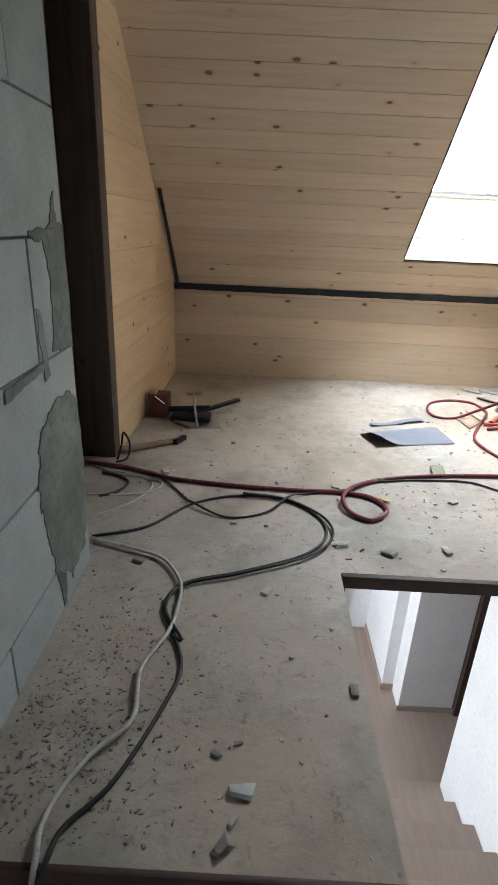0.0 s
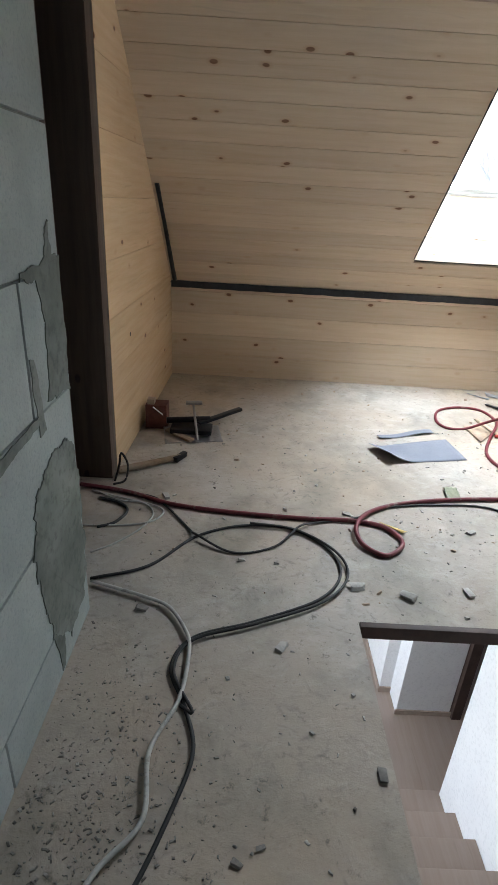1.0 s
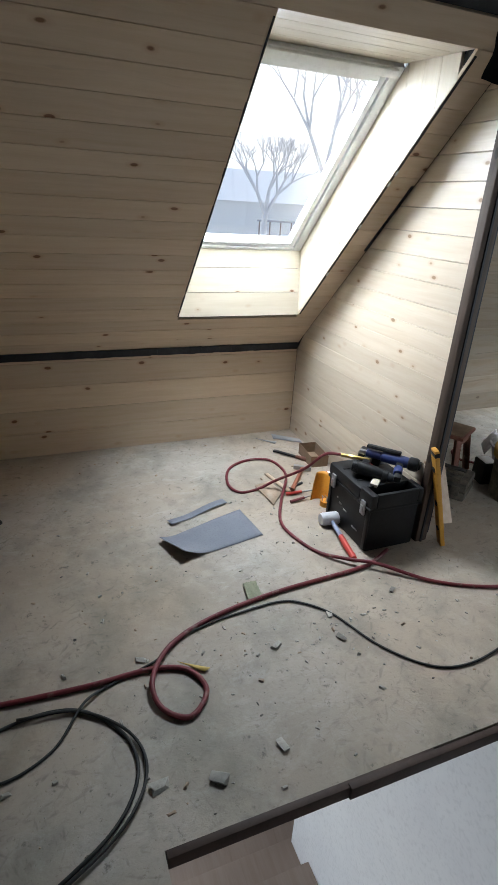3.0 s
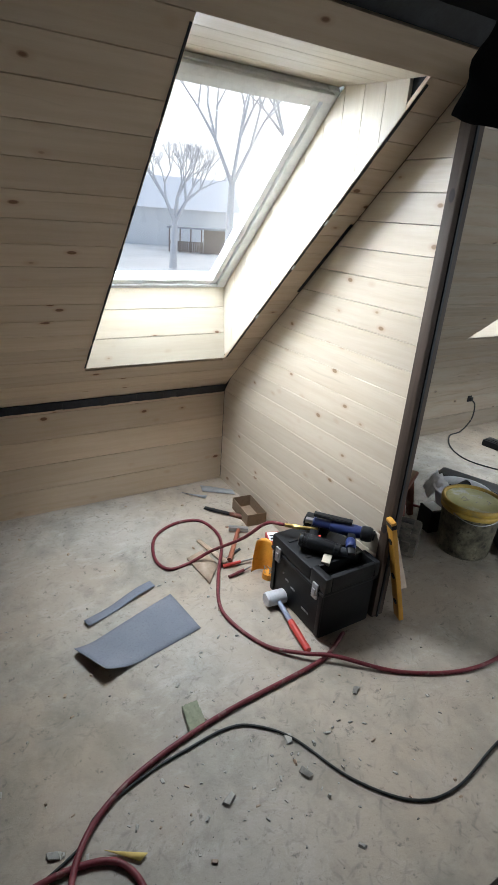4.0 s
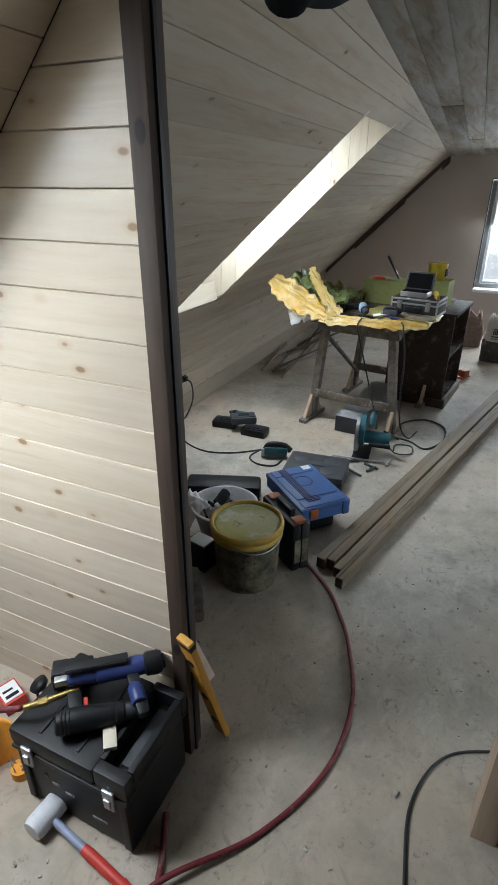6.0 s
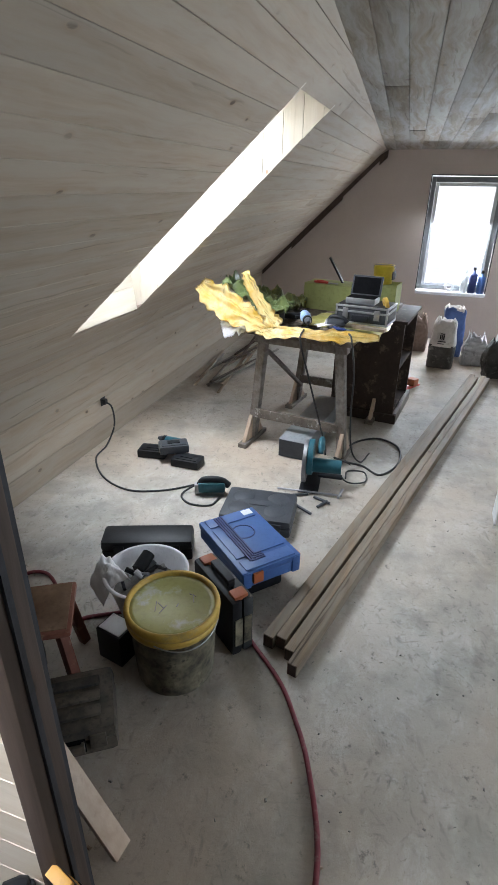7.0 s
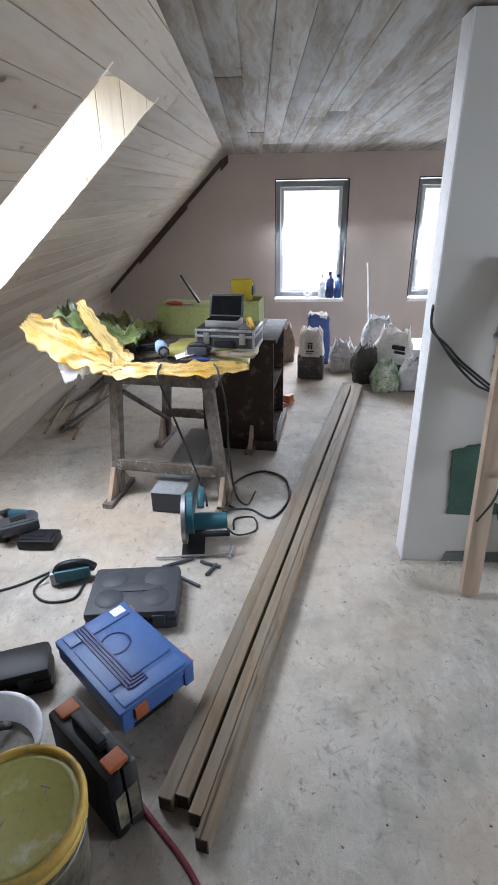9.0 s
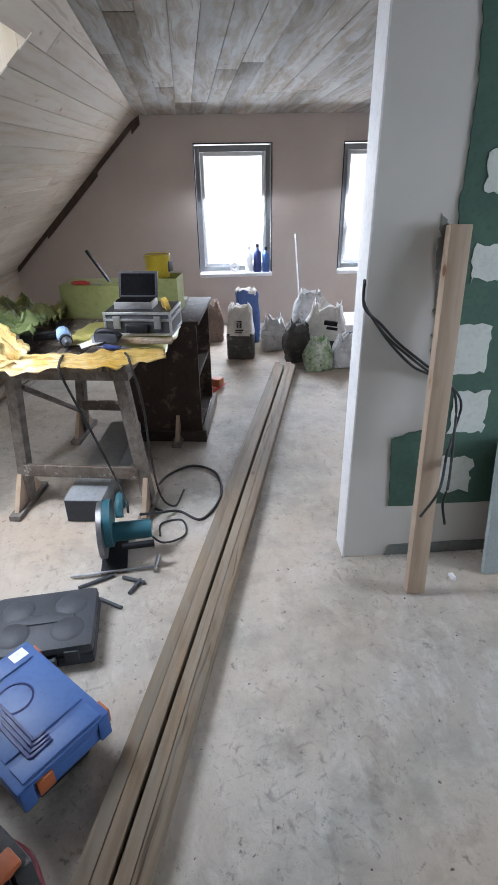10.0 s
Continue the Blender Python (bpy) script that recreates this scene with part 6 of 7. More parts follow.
for k, (a, b) in enumerate((((-0.05, 0.12), (0.02, -0.02)), ((0.0, -0.06), (-0.04, -0.16)), ((-0.10, -0.1), (-0.02, -0.14)), ((-0.12, 0.02), (-0.18, -0.08)))):
    part("bolt", (lambda q: (rod(q, (*a, 0.01), (*b, 0.01), 0.008), q)[1])(bmesh.new()), GREYCASE, t)

# ---- work table ----


PAINTWOOD = rough_plain("paint_spattered_wood", (0.10, 0.08, 0.062), (0.22, 0.185, 0.155), 8, 50, 0.3, 0.75, spot=(0.50, 0.48, 0.45))


def work_table():
    """A trestle table: boards on two sawhorse-like stands with braced feet."""
    m = axes((4.58, 3.70, 0), (0.988, -0.155, 0), (0.155, 0.988, 0), (0, 0, 1))
    t = thing("work_table", m, "rough paint-stained trestle table of old boards", "table")
    for k in range(5):
        y = -0.345 + k * 0.14
        part("top_board", boxes((-0.06 + random.uniform(-0.02, 0.02), 1.32, y, y + 0.134, 0.782, 0.815), bevel=0.003), PAINTWOOD, t)
    for x in (0.03, 0.85):
        for s in (-1, 1):
            bm = bmesh.new()
            bar(bm, (x, s * 0.33, 0.03), (x, s * 0.26, 0.745), 0.06, 0.055, 0.003)
            leg = part("leg", bm, GREYWOOD, t)
            bm = boxes((x - 0.17, x + 0.17, s * 0.33 - 0.03, s * 0.33 + 0.03, 0, 0.03), bevel=0.003)
            part("foot", bm, GREYWOOD, t)
            for q in (-1, 1):
                bm = bmesh.new()
                prism(bm, [(x + q * 0.03, 0.031), (x + q * 0.14, 0.031), (x + q * 0.035, 0.20), (x + q * 0.03, 0.20)], s * 0.33 - 0.012, s * 0.33 + 0.012, "y")
                part("brace", bm, STUD, t, "raw plywood brace")
        part("cross_rail", boxes((x - 0.035, x - 0.012, -0.30, 0.30, 0.19, 0.255), bevel=0.003), PAINTWOOD, t, "paint-spattered rail")
        part("head_rail", boxes((x - 0.035, x + 0.035, -0.31, 0.31, 0.72, 0.78), bevel=0.003), GREYWOOD, t)
    bm = bmesh.new()
    bar(bm, (0.05, 0.24, 0.66), (0.80, 0.28, 0.18), 0.03, 0.02, 0.002)
    part("diagonal", bm, GREYWOOD, t)
    return t


work_table()
BROWNBOX = rough_plain("dark_brown_stain", (0.034, 0.023, 0.018), (0.06, 0.041, 0.032), 5, 40, 0.3, 0.75, spot=(0.16, 0.12, 0.09))
t = thing("wooden_crate", axes((5.30, 3.10, 0), (0.98, -0.12, 0), (0.12, 0.98, 0), (0, 0, 1)), "dark brown open wooden crate behind the table", "crate")
for nm, r in (("side_panel", (0, 0.02, 0, 0.5, 0.05, 0.76)), ("side_panel", (0.58, 0.6, 0, 0.5, 0.05, 0.76)), ("back_panel", (0.02, 0.58, 0.48, 0.5, 0.05, 0.76)), ("shelf", (0.02, 0.58, 0.01, 0.48, 0.40, 0.42)), ("top_panel", (-0.02, 0.62, -0.02, 0.52, 0.762, 0.785)), ("bottom_panel", (0.02, 0.58, 0.01, 0.48, 0.05, 0.07))):
    part(nm, boxes(r, bevel=0.003), BROWNBOX, t)
part("bottom_rail", boxes((-0.01, 0.61, -0.03, -0.002, 0.0, 0.08), bevel=0.004), GREYWOOD, t, "pale worn rail")
part("side_rail", boxes((-0.03, -0.002, -0.03, 0.5, 0.0, 0.07), bevel=0.004), BROWNBOX, t)
t = thing("red_clamp", pose(6.12, 3.0, 0, 0, 0, -30), "orange-red strap clamp on the floor by a crate", "clamp")
part("bar", boxes((-0.12, 0.14, -0.012, 0.012, 0.012, 0.024), bevel=0.003), RED, t)
part("jaw", boxes((0.02, 0.10, -0.02, 0.06, 0.024, 0.09), bevel=0.012), ORANGEDIM, t)
part("strap", boxes((-0.02, 0.16, 0.05, 0.08, 0.0, 0.01), bevel=0.002), RED, t)


def film_sheet(name, w, d, m, mat, label, seed, droop, amp=0.03, n=26, freq=4.0):
    """Crumpled plastic over the table's edge."""
    bm = bmesh.new()
    bmesh.ops.create_grid(bm, x_segments=n, y_segments=n, size=0.5)
    for v in bm.verts:
        u, w2 = v.co.x, v.co.y
        p = Vector((u * freq, w2 * freq, seed))
        ridge = abs(noise.noise(p)) + 0.5 * abs(noise.noise(p * 2.3))
        v.co = Vector((u * d + 0.05 * noise.noise(p * 0.8 + Vector((9, 0, 0))), w2 * w + 0.05 * noise.noise(p * 0.8 + Vector((0, 7, 0))), amp * ridge * 2 + droop(u, w2)))
    bmesh.ops.solidify(bm, geom=bm.faces[:], thickness=0.0015)
    o = link(name, bm, mat, smooth=True)
    o.matrix_world = m
    return tagged(o, label, "plastic sheet")


def ribbon(pts, wide, mat, label, seed, amp=0.012, turn=0.0):
    """A long crumpled length of plastic: pts its middle line, wide its half width at each of them."""
    line = smooth_line([Vector(p) for p in pts], 10)
    n, w = len(line), 16
    bm = bmesh.new()
    rows = []
    for i, p in enumerate(line):
        u = i / (n - 1) * (len(wide) - 1)
        k = min(int(u), len(wide) - 2)
        half = wide[k] + (wide[k + 1] - wide[k]) * (u - k)
        d = (line[min(i + 1, n - 1)] - line[max(i - 1, 0)]).normalized()
        side = d.cross(Vector((math.sin(turn), 0, math.cos(turn)))).normalized()
        up = side.cross(d)
        row = []
        for j in range(w + 1):
            s = j / w * 2 - 1
            fold = abs(noise.noise(Vector((s * 2.6 + seed, i * 0.05, seed)))) * 2 + 0.6 * abs(noise.noise(Vector((s * 6, i * 0.22, seed + 4))))
            edge = 1 + 0.7 * noise.noise(Vector((i * 0.3, s, seed + 9)))
            row.append(bm.verts.new(p + side * half * s * edge + up * (amp * (fold + 0.3))))
        rows.append(row)
    for a, b in zip(rows, rows[1:]):
        for j in range(w):
            bm.faces.new((a[j], a[j + 1], b[j + 1], b[j]))
    bmesh.ops.solidify(bm, geom=bm.faces[:], thickness=0.001)
    return tagged(link("plastic_sheet", bm, mat, smooth=True), label, "plastic sheet")


ribbon([(4.55, 3.96, 0.83), (4.51, 3.84, 0.825), (4.505, 3.68, 0.83), (4.505, 3.52, 0.826), (4.53, 3.36, 0.828), (4.56, 3.22, 0.826)], (0.05, 0.065, 0.04, 0.05, 0.045, 0.02), YSHEET, "crumpled yellow plastic sheet along the table edge", 1.0, 0.014, -0.6)
ribbon([(4.56, 3.86, 0.825), (4.57, 3.97, 0.85), (4.58, 4.10, 0.90), (4.60, 4.24, 0.97), (4.62, 4.38, 1.06)], (0.04, 0.07, 0.10, 0.10, 0.05), YSHEET, "yellow plastic sheet spread past the table corner", 4.0, 0.03, -0.8)
ribbon([(4.54, 3.84, 0.845), (4.58, 3.90, 0.90), (4.60, 3.98, 0.99), (4.62, 4.04, 1.08), (4.64, 4.09, 1.15)], (0.05, 0.045, 0.035, 0.035, 0.025), YSHEET, "narrow yellow strip of plastic sticking up", 21.0, 0.022, -0.9)
film_sheet("plastic_sheet", 0.42, 0.34, pose(4.80, 4.05, 0.90, 0, 0, 5), GSHEET, "crumpled green plastic sheet on the table", 7.0, lambda u, v: 0.22 * max(0, v + 0.2), 0.05, freq=6.0)
film_sheet("plastic_sheet", 0.40, 0.40, pose(5.12, 4.0, 0.86, 0, 0, 5), rough_plain("dark_green_sheet", (0.05, 0.07, 0.025), (0.20, 0.20, 0.06), 9, 30, 0.3, 0.35, spot=(0.40, 0.34, 0.08)), "dark green crumpled sheet at the back of the table", 27.0, lambda u, v: 0.08 * max(0, v + 0.2), 0.05, freq=6.0)
film_sheet("plastic_sheet", 0.50, 0.45, pose(4.95, 3.46, 0.818, 0, 0, -9), rough_plain("olive_plastic_sheet", (0.36, 0.34, 0.10), (0.52, 0.48, 0.16), 7, 30, 0.3, 0.4), "olive plastic sheet under tools on the table", 11.0, lambda u, v: -0.10 * max(0, -v - 0.3), 0.008)
ribbon([(4.57, 4.01, 0.83), (4.56, 4.07, 0.835), (4.55, 4.14, 0.83), (4.545, 4.20, 0.80)], (0.03, 0.06, 0.075, 0.06), FILM, "clear folded plastic hanging from the table corner", 15.0, 0.014, -0.9)


CASEGREY = rough_plain("grey_case_panel", (0.035, 0.037, 0.043), (0.06, 0.063, 0.07), 9, 60, 0.1, 0.4)


def alu_case(m, w, d, h, label, open_lid):
    t = thing("aluminium_case", m, label, "case", "aluminium cases")
    part("body", boxes((0.004, d - 0.004, 0.004, w - 0.004, 0, h), bevel=0.003), ALU if open_lid else CASEGREY, t)
    if not open_lid:
        for x in (0, d - 0.012):
            for y in (0, w - 0.012):
                part("corner_post", boxes((x, x + 0.012, y, y + 0.012, 0, h), bevel=0.002), ALU, t)
        for z in (0.0, h * 0.62, h - 0.012):
            part("edge_rail", boxes((-0.002, 0.012, 0, w, z, z + 0.012), bevel=0.002), ALU, t)
            part("edge_rail", boxes((0.012, d, -0.002, 0.010, z, z + 0.012), bevel=0.002), ALU, t)
        part("handle", boxes((-0.025, -0.002, w * 0.34, w * 0.66, h * 0.18, h * 0.52), bevel=0.006), BLACK, t)
        for y in (0.2, 0.8):
            part("latch", boxes((-0.008, 0.0, w * y - 0.018, w * y + 0.018, h * 0.3, h * 0.85), bevel=0.003), STEEL, t)
        part("top_panel", boxes((0.012, d - 0.01, 0.012, w - 0.01, h, h + 0.002)), BLACK, t)
    else:
        lid = boxes((0, 0.018, 0, w, 0, d), bevel=0.003)
        o = part("lid", lid, GREYCASE, t, "open lid lined with black foam")
        o.matrix_local = pose(d - 0.02, 0, h, 0, 18, 0)
        part("lid_lining", boxes((-0.002, 0.001, 0.012, w - 0.012, 0.012, d - 0.012)), MEMBRANE, o)
        part("foam", boxes((0.012, d - 0.02, 0.012, w - 0.012, h, h + 0.004)), MEMBRANE, t)
    return t


alu_case(pose(4.80, 3.20, 0.845, 0, 0, -9), 0.34, 0.24, 0.115, "black and silver aluminium case on the work table", False)
alu_case(pose(4.86, 3.29, 0.9625, 0, 0, -9), 0.20, 0.13, 0.035, "small open aluminium case lying on a bigger one", True)
tagged(link("tape_roll", lathe([(0.02, 0), (0.04, 0), (0.04, 0.022), (0.02, 0.022), (0.02, 0)], 24), YELLOW), "roll of yellow tape on an aluminium case", "tape").matrix_world = pose(4.87, 3.235, 0.975, 75, 0, 20)
t = thing("green_box", pose(5.28, 3.50, 0.80, 0, 0, -9), "pale green box on the work table", "box")
part("carton", boxes((0, 0.22, 0, 0.36, 0, 0.20), bevel=0.004), GREENBOX, t)
part("flap", boxes((0.0, 0.22, -0.004, 0.0, 0.02, 0.19)), GREENBOX, t)
t = thing("orange_scissors", pose(5.33, 3.68, 1.002, 0, 0, 70), "orange-handled snips lying on a green box", "snips")
part("handles", (lambda b: (tube([(0, 0, 0.008), (0.05, 0.03, 0.01), (0.10, 0.02, 0.01), (0.06, -0.02, 0.01), (0, 0, 0.008)], 0.008, 6, 5, b)))(bmesh.new()), RED, t)
part("blades", boxes((-0.08, 0.0, -0.008, 0.008, 0.004, 0.010), bevel=0.002), STEEL, t)
t = thing("pry_bar", pose(0, 0, 0), "dark pry bar standing up behind the table", "bar")
part("shaft", (lambda b: (bar(b, (5.42, 3.58, 0.99), (5.45, 3.70, 1.17), 0.02, 0.012, 0.002), b)[1])(bmesh.new()), BLACK, t)
t = thing("paint_pail", pose(5.53, 3.31, 1.0), "yellow paint pail on a box", "pail")
part("pail", lathe([(0, 0), (0.066, 0), (0.075, 0.125), (0.078, 0.128), (0.072, 0.128), (0.064, 0.006), (0, 0.006)], 30), rough_plain("bright_yellow_pail", (0.72, 0.55, 0.05), (0.8, 0.62, 0.08), 5, 60, 0.1, 0.4), t, smooth=True)
part("dark_label", boxes((-0.078, -0.069, -0.045, 0.01, 0.03, 0.09), bevel=0.004), BLACK, t).matrix_local = pose(0, 0, 0, 0, 0, 70)
part("wire_handle", tube([(0, -0.078, 0.11), (-0.05, -0.06, 0.135), (-0.078, 0, 0.14), (-0.05, 0.06, 0.135), (0, 0.078, 0.11)], 0.003, 6, 5), STEEL, t)
open_box("pail_box", pose(5.44, 3.20, 0.80, 0, 0, -9), 0.18, 0.20, 0.20, GREENBOX, "olive carton under a paint pail", "box")
tagged(link("plank_offcut", boxes((0, 0.05, 0, 0.34, 0, 0.018), bevel=0.003), PLANK), "raw plank offcut on the work table", "offcut").matrix_world = pose(4.66, 3.20, 0.845, 0, 0, -12)
drill(pose(4.72, 3.70, 0.885, 0, 0, 200), rough_plain("pale_blue_plastic", (0.10, 0.22, 0.42), (0.42, 0.52, 0.66), 9, 60, 0.1, 0.4), "pale blue cordless drill lying on the work table")
power_tool("small_planer", pose(4.70, 3.50, 0.842, 0, 0, 80) @ Matrix.Scale(0.7, 4), GREYCASE, "grey hand tool lying on yellow plastic")
sheet("paper_scrap", [(4.60, 3.60, 0.845), (4.66, 3.50, 0.845), (4.70, 3.64, 0.85), (4.74, 3.54, 0.85)], WHITE, "folded white paper among tools on the work table", "paper", lambda u, v: 0.01 + 0.012 * math.sin(5 * u + 2 * v), 0.001, 8, 6)
t = thing("pliers", pose(4.60, 3.42, 0.858, 0, 0, 75), "steel pliers with dark grips on the work table", "pliers")
for k in (-1, 1):
    bm = bmesh.new()
    bar(bm, (0, 0.003 * k, 0), (0.10, 0.022 * k, 0), 0.011, 0.01, 0.003)
    part("grip", bm, BLUEDARK, t)
part("jaws", boxes((-0.045, 0.0, -0.009, 0.009, -0.004, 0.004), bevel=0.003), STEEL, t)
cable("power_cable", [(4.62, 3.66, 0.86), (4.47, 3.67, 0.84), (4.44, 3.66, 0.78), (4.47, 3.60, 0.55), (4.46, 3.52, 0.30), (4.40, 3.46, 0.16), (4.32, 3.44, 0.14)], 0.006, CABLE, "black lead hanging down from the table")
cable("power_cable", [(4.70, 3.52, 0.86), (4.55, 3.40, 0.85), (4.44, 3.36, 0.82), (4.45, 3.33, 0.62), (4.50, 3.33, 0.35), (4.48, 3.30, 0.12), (4.55, 3.24, 0.008), (4.70, 3.2, 0.007)], 0.0055, CABLE, "thin black lead hanging by a table leg")

# slats piled along the knee wall
for k in range(16):
    x = 5.5 + random.uniform(-0.1, 1.0)
    y = 4.93 - random.uniform(0.0, 0.38)
    ob = link("slat", boxes((0, random.uniform(0.6, 1.3), -0.012, 0.012, 0, 0.012), bevel=0.002), random.choice((PLANK, GREYWOOD, DARKWOOD)))
    ob.matrix_world = pose(x, y, 0.002 + 0.013 * (k % 5), 0, 0, random.uniform(-16, 10))
    tagged(ob, "old thin slat in a loose pile by the knee wall", "slat", "slats in a pile")

# ---- sacks by the gable ----


def sack(x, y, w, d, h, mats, label, seed, turn=0.0, lean=0.0, fold=0.8, band=None, crease=1.0, rip=0.05):
    """A filled sack: a rounded box that bulges and creases, open at a ragged top. mats: paper, and below the given share of its height a darker half."""
    paper, dark, share = mats if isinstance(mats, tuple) else (mats, mats, 0.0)
    t = thing("sack", pose(x, y, 0, lean, 0, turn), label, "sack", "sacks by the gable")
    bm = bmesh.new()
    n, rings = 56, 30
    vs = []
    for j in range(rings + 1):
        z = j / rings
        s = (1 - 0.10 * z) * (0.95 + 0.10 * math.sin(math.pi * min(1, z * 1.3)))
        if z > fold:
            s *= 1 - 0.30 * ((z - fold) / (1 - fold)) ** 1.5
        row = []
        for k in range(n):
            a = 2 * math.pi * k / n
            c, q = math.cos(a), math.sin(a)
            px = math.copysign(abs(c) ** 0.42, c) * d / 2 * s
            py = math.copysign(abs(q) ** 0.42, q) * w / 2 * s
            ragged = 1 + rip / h * (noise.noise(Vector((c * 3, q * 3, seed))) + 0.6 * noise.noise(Vector((c * 9, q * 9, seed)))) * max(0.0, (z - 0.6) / 0.4)
            p = Vector((px, py, z * h * ragged))
            cr = noise.noise_vector(p * 7 + Vector((seed, 0, 0))) * 0.016 * crease
            f = noise.noise(p * 13 + Vector((seed, 3, 0)))
            cr += Vector((-c, -q, 0)) * 0.035 * crease * max(0.0, 0.3 - abs(f) * 2.4)
            if j == 0:
                cr.z = 0
            row.append(bm.verts.new(p + cr))
        vs.append(row)
    for j, (a, b) in enumerate(zip(vs, vs[1:])):
        for k in range(n):
            f = bm.faces.new((a[k], a[(k + 1) % n], b[(k + 1) % n], b[k]))
            edge = share + 0.07 * noise.noise(Vector((math.cos(6.283 * k / n) * 2, math.sin(6.283 * k / n) * 2, seed)))
            f.material_index = 1 if j / rings < edge else 0
    bm.faces.new(vs[0][::-1])
    inner = [bm.verts.new(Vector((v.co.x * 0.93, v.co.y * 0.93, h * 0.86))) for v in vs[-1]]
    for k in range(n):
        bm.faces.new((vs[-1][k], vs[-1][(k + 1) % n], inner[(k + 1) % n], inner[k]))
    bm.faces.new(inner)
    zmin = min(v.co.z for v in bm.verts)
    for v in bm.verts:
        v.co.z -= zmin
    part("bag", bm, [paper, dark], t, smooth=True)
    for z0, z1, w0, w1 in band or ():
        part("print_bar", boxes((-d / 2 * 0.96 - 0.010, -d / 2 + 0.03, w0 * w, w1 * w, z0 * h, z1 * h), bevel=0.002), BLACK, t)
    return t


DARKSACK = rough_plain("dusty_dark_sack", (0.045, 0.043, 0.041), (0.10, 0.095, 0.088), 7, 40, 0.4, 0.7, spot=(0.24, 0.23, 0.21))
BLUESACK = rough_plain("blue_sack", (0.035, 0.07, 0.20), (0.06, 0.11, 0.28), 6, 30, 0.3, 0.5)
BROWNSACK = rough_plain("brown_paper_sack", (0.20, 0.14, 0.11), (0.30, 0.22, 0.18), 6, 30, 0.4, 0.8)
GREENSACK = rough_plain("green_white_sack", (0.10, 0.22, 0.05), (0.66, 0.68, 0.60), 11, 30, 0.3, 0.5, spot=(0.05, 0.06, 0.04))
PALESACK = rough_plain("pale_paper_sack", (0.60, 0.57, 0.54), (0.72, 0.69, 0.66), 5, 40, 0.3, 0.8, spot=(0.46, 0.43, 0.40))
WASTEBAG = rough_plain("white_waste_bag", (0.46, 0.46, 0.47), (0.68, 0.68, 0.69), 6, 30, 0.3, 0.35, spot=(0.26, 0.26, 0.26))
sack(6.95, 2.755, 0.25, 0.19, 0.47, (PALESACK, DARKSACK, 0.46), "open pale paper sack of mortar with a dark dusty foot", 5.0, -8, fold=0.9,
     band=((0.74, 0.755, -0.08, 0.10), (0.63, 0.72, -0.07, -0.03), (0.63, 0.72, 0.0, 0.03), (0.63, 0.72, 0.06, 0.10), (0.575, 0.59, -0.14, 0.16), (0.53, 0.54, -0.08, 0.16)), crease=0.7)
sack(7.42, 2.66, 0.25, 0.16, 0.52, (PALESACK, BLUESACK, 0.93), "blue sack with a torn white mouth against the gable", 9.0, 4, fold=0.9, crease=0.6, rip=0.03)
sack(7.50, 3.03, 0.26, 0.18, 0.38, BROWNSACK, "brown paper sack against the gable", 13.0, 10, rip=0.08)
sack(7.15, 2.43, 0.26, 0.20, 0.30, WASTEBAG, "grey-white plastic bag of waste", 17.0, 0, fold=0.45, crease=1.8, rip=0.12)
sack(6.80, 2.26, 0.22, 0.20, 0.34, DARKSACK, "dark dusty sack leaning on a pile", 21.0, 10, crease=1.4)
sack(6.98, 2.0, 0.40, 0.28, 0.46, (PALESACK, DARKSACK, 0.35), "grey paper sack slumped on the pile", 25.0, -15, 6, fold=0.5, band=((0.66, 0.74, -0.28, 0.02), (0.58, 0.63, -0.30, -0.05)), rip=0.09, crease=1.3)
sack(6.58, 2.10, 0.24, 0.22, 0.25, GREENSACK, "green and white plastic sack on the floor", 29.0, 5, fold=0.5, crease=1.4)
sack(6.60, 1.87, 0.22, 0.22, 0.26, WASTEBAG, "crumpled grey plastic sack on the floor", 33.0, -10, fold=0.5, crease=1.8)
sack(7.55, 2.02, 0.34, 0.16, 0.45, POLY, "clear plastic sack against the gable", 37.0, 0, fold=0.6, crease=1.5)
t = thing("panel_stack", pose(7.1, 1.62, 0), "stack of white panels and boxes by the sacks", "stack")
for k, (mat, w) in enumerate(((PLANK, 0.5), (WHITE, 0.46), (BLUE, 0.44), (WHITE, 0.42))):
    part("panel", boxes((-0.2, 0.25, -w / 2, w / 2, 0.07 * k, 0.07 * k + 0.066), bevel=0.003), mat, t)
tagged(link("thin_pole", (lambda b: (rod(b, (7.5, 2.10, 0.0), (7.9, 2.13, 0.95), 0.007), b)[1])(bmesh.new()), FRAMEW), "thin pale pole standing among the sacks", "pole")

# on the window sill
for y, r, h, mat, lab in ((2.59, 0.04, 0.23, FRAMEW, "pale sealant tube on the window sill"), (2.50, 0.042, 0.25, BLUEDARK, "dark blue bottle on the window sill"), (2.41, 0.04, 0.22, BLUE, "blue bottle on the window sill")):
    t = thing("sealant_tube", pose(8.09, y, 0.559), lab, "bottle", "bottles on the sill")
    part("tube", lathe([(0, 0), (r, 0), (r, h * 0.8), (r * 0.5, h * 0.86), (r * 0.3, h), (0, h)], 20), mat, t, smooth=True)
    part("cap", lathe([(0, h), (r * 0.42, h), (r * 0.35, h + 0.03), (0, h + 0.03)], 16), BLACK if mat is not FRAMEW else WHITE, t)
t = thing("tape_roll", pose(8.085, 2.745, 0.612, 0, 90, 0), "white tape roll lying on the window sill", "tape")
part("roll", lathe([(0.025, -0.02), (0.052, -0.02), (0.052, 0.03), (0.025, 0.03), (0.025, -0.02)], 26), WHITE, t)

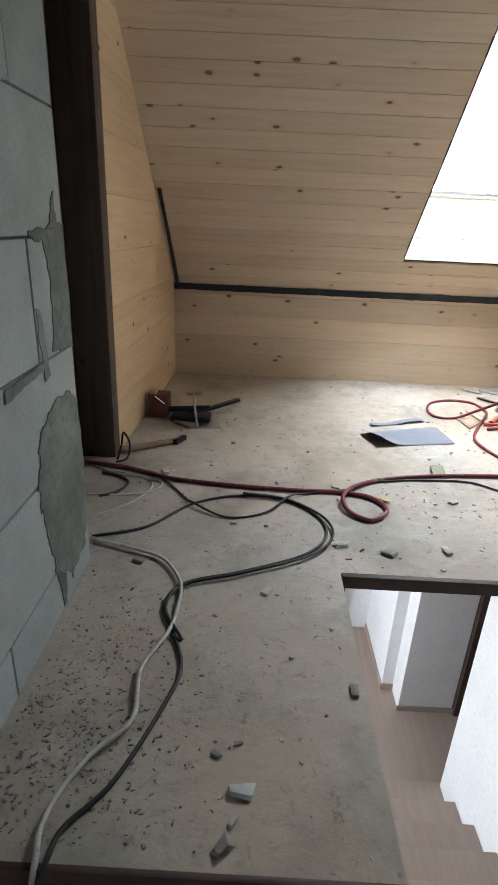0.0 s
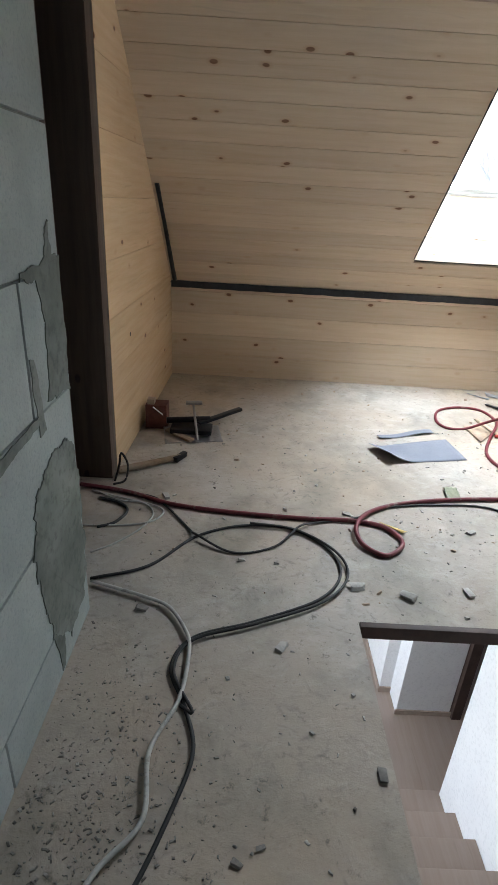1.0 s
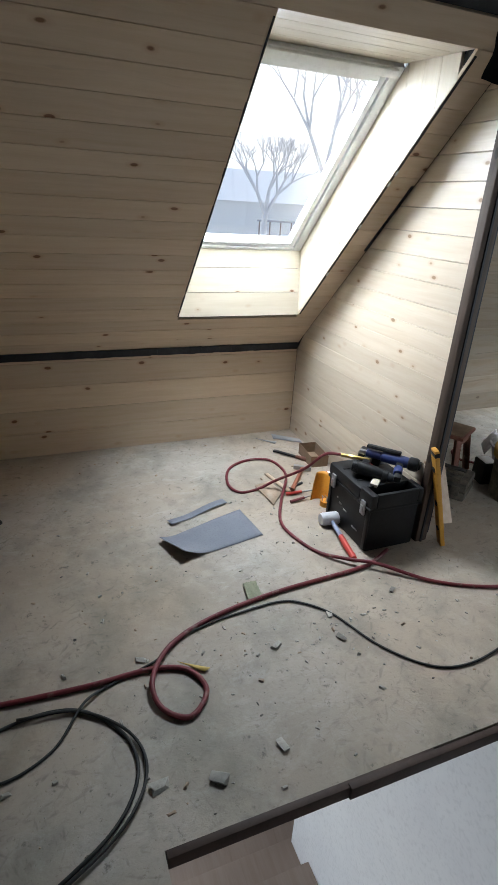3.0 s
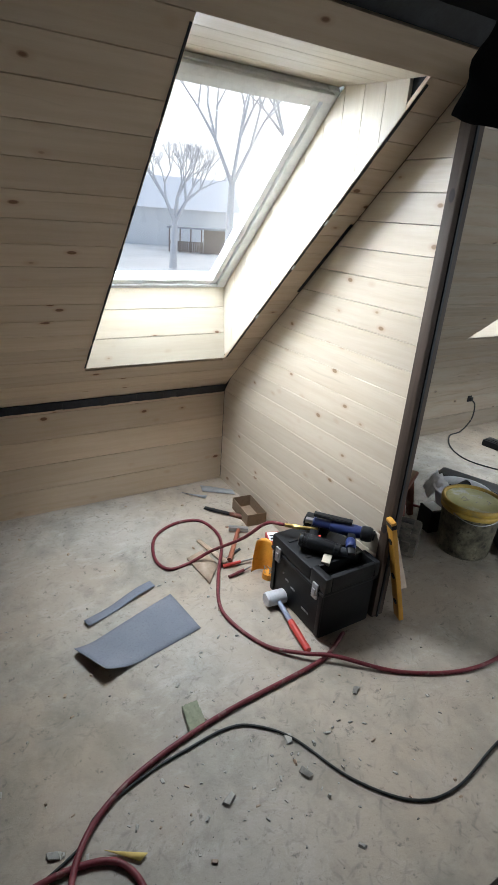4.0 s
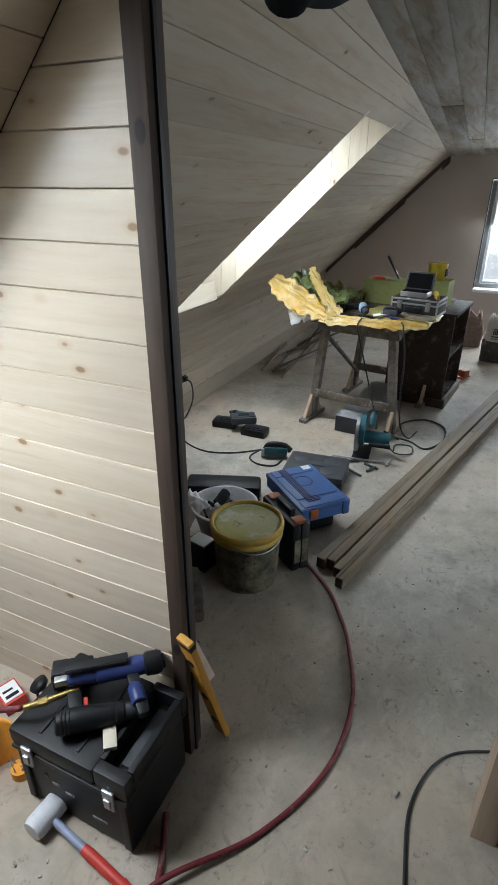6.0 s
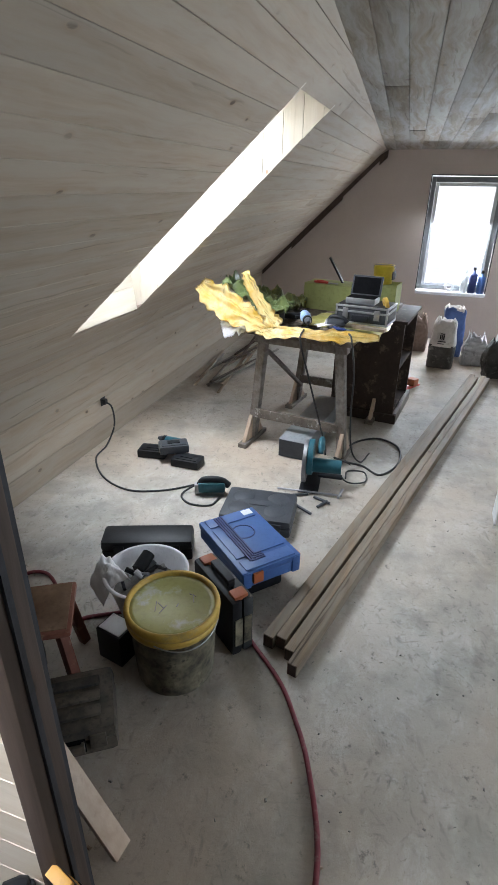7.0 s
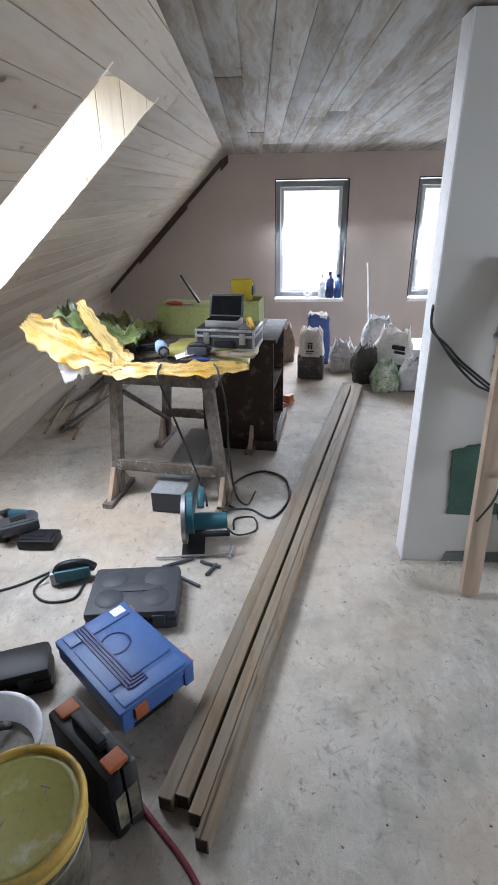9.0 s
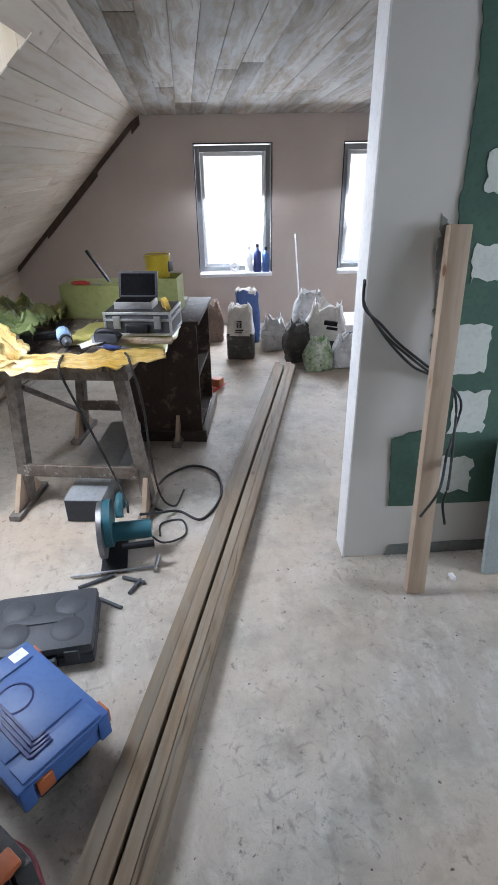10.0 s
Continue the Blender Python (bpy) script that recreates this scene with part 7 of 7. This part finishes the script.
# ---- by the drywall ----
t = thing("stud", pose(0, 0, 0), "raw timber stud leaning on the drywall", "timber")
d = (Vector((4.035, 2.17, 1.405)) - Vector((3.815, 2.215, 0))).normalized()
ax = d.cross(Vector((0, 1, 0))).normalized()
m = axes((3.832, 2.215, 0.012), ax, d.cross(ax).normalized(), d)
bm = boxes((-0.022, 0.022, -0.037, 0.037, 0, 1.41), bevel=0.003)
part("timber", bm, STUD, t).matrix_local = m
t = thing("stud_stairwell", pose(0, 0, 0), "raw timber stud at the end of the stairwell wall", "post", kind="structure")
part("timber", boxes((1.915, 2.0, 2.562, 2.632, 0, 2.25), bevel=0.003), STUD, t)
HEAD = [(4.085, 2.463, 1.215), (4.05, 2.468, 1.16), (4.05, 2.43, 1.10)]
cable("drywall_cable", HEAD + [(4.055, 2.37, 1.03), (4.055, 2.28, 0.955), (4.055, 2.20, 0.895), (4.055, 2.11, 0.84), (4.05, 2.05, 0.76), (4.02, 2.07, 0.67), (3.93, 2.13, 0.60), (3.80, 2.20, 0.53), (3.79, 2.26, 0.42)], 0.005, CABLE, "black cable coming out of the drywall and round a stud")
cable("drywall_cable", HEAD + [(4.055, 2.35, 1.00), (4.055, 2.26, 0.915), (4.055, 2.19, 0.88), (4.055, 2.10, 0.83), (4.045, 2.07, 0.75), (3.98, 2.09, 0.65), (3.80, 2.17, 0.56), (3.785, 2.185, 0.48), (3.79, 2.16, 0.38)], 0.005, CABLE, "second black cable hanging round a stud")
cable("drywall_cable", [(4.085, 2.463, 1.205), (4.045, 2.465, 1.14), (4.05, 2.40, 1.08), (4.055, 2.33, 1.01), (4.055, 2.24, 0.94), (4.055, 2.17, 0.89), (4.055, 2.12, 0.87)], 0.005, CABLE, "third black cable on the drywall")
part("cable_hole", (lambda b: (cyl(b, 0.016, 0.016, 2.4575, 2.4605, 16), b)[1])(bmesh.new()), BLACK, drywall, "dark cable hole").matrix_world = Matrix.Translation((4.09, 0.0015, 1.215)) @ pose(0, 2.459, 0, 90, 0, 0) @ Matrix.Translation((0, 0, -2.459))
bm = bmesh.new()
box(bm, -0.35, 0.35, -0.012, 0.012, 0, 0.62, 0.006)
jitter(bm, 0.006, 5)
o = link("panel_offcut", bm, AAC)
o.matrix_world = pose(3.93, 1.53, 0.0, 9, 0, 92)
tagged(o, "pale plasterboard offcut leaning on the drywall", "panel")
chunk(3.90, 2.02, 0.02, WHITE, "small crumpled white scrap on the floor", 77.0, 10, 0.9)

# ---- boards of walls and roof ----
clad()
clad_triangle(partition, PART_X, 3.525, -1, 0.1045, PINE_Y)
clad_triangle(panel, -0.738, 3.456, 1, 0.236, PINE_W, turn=-1.4)
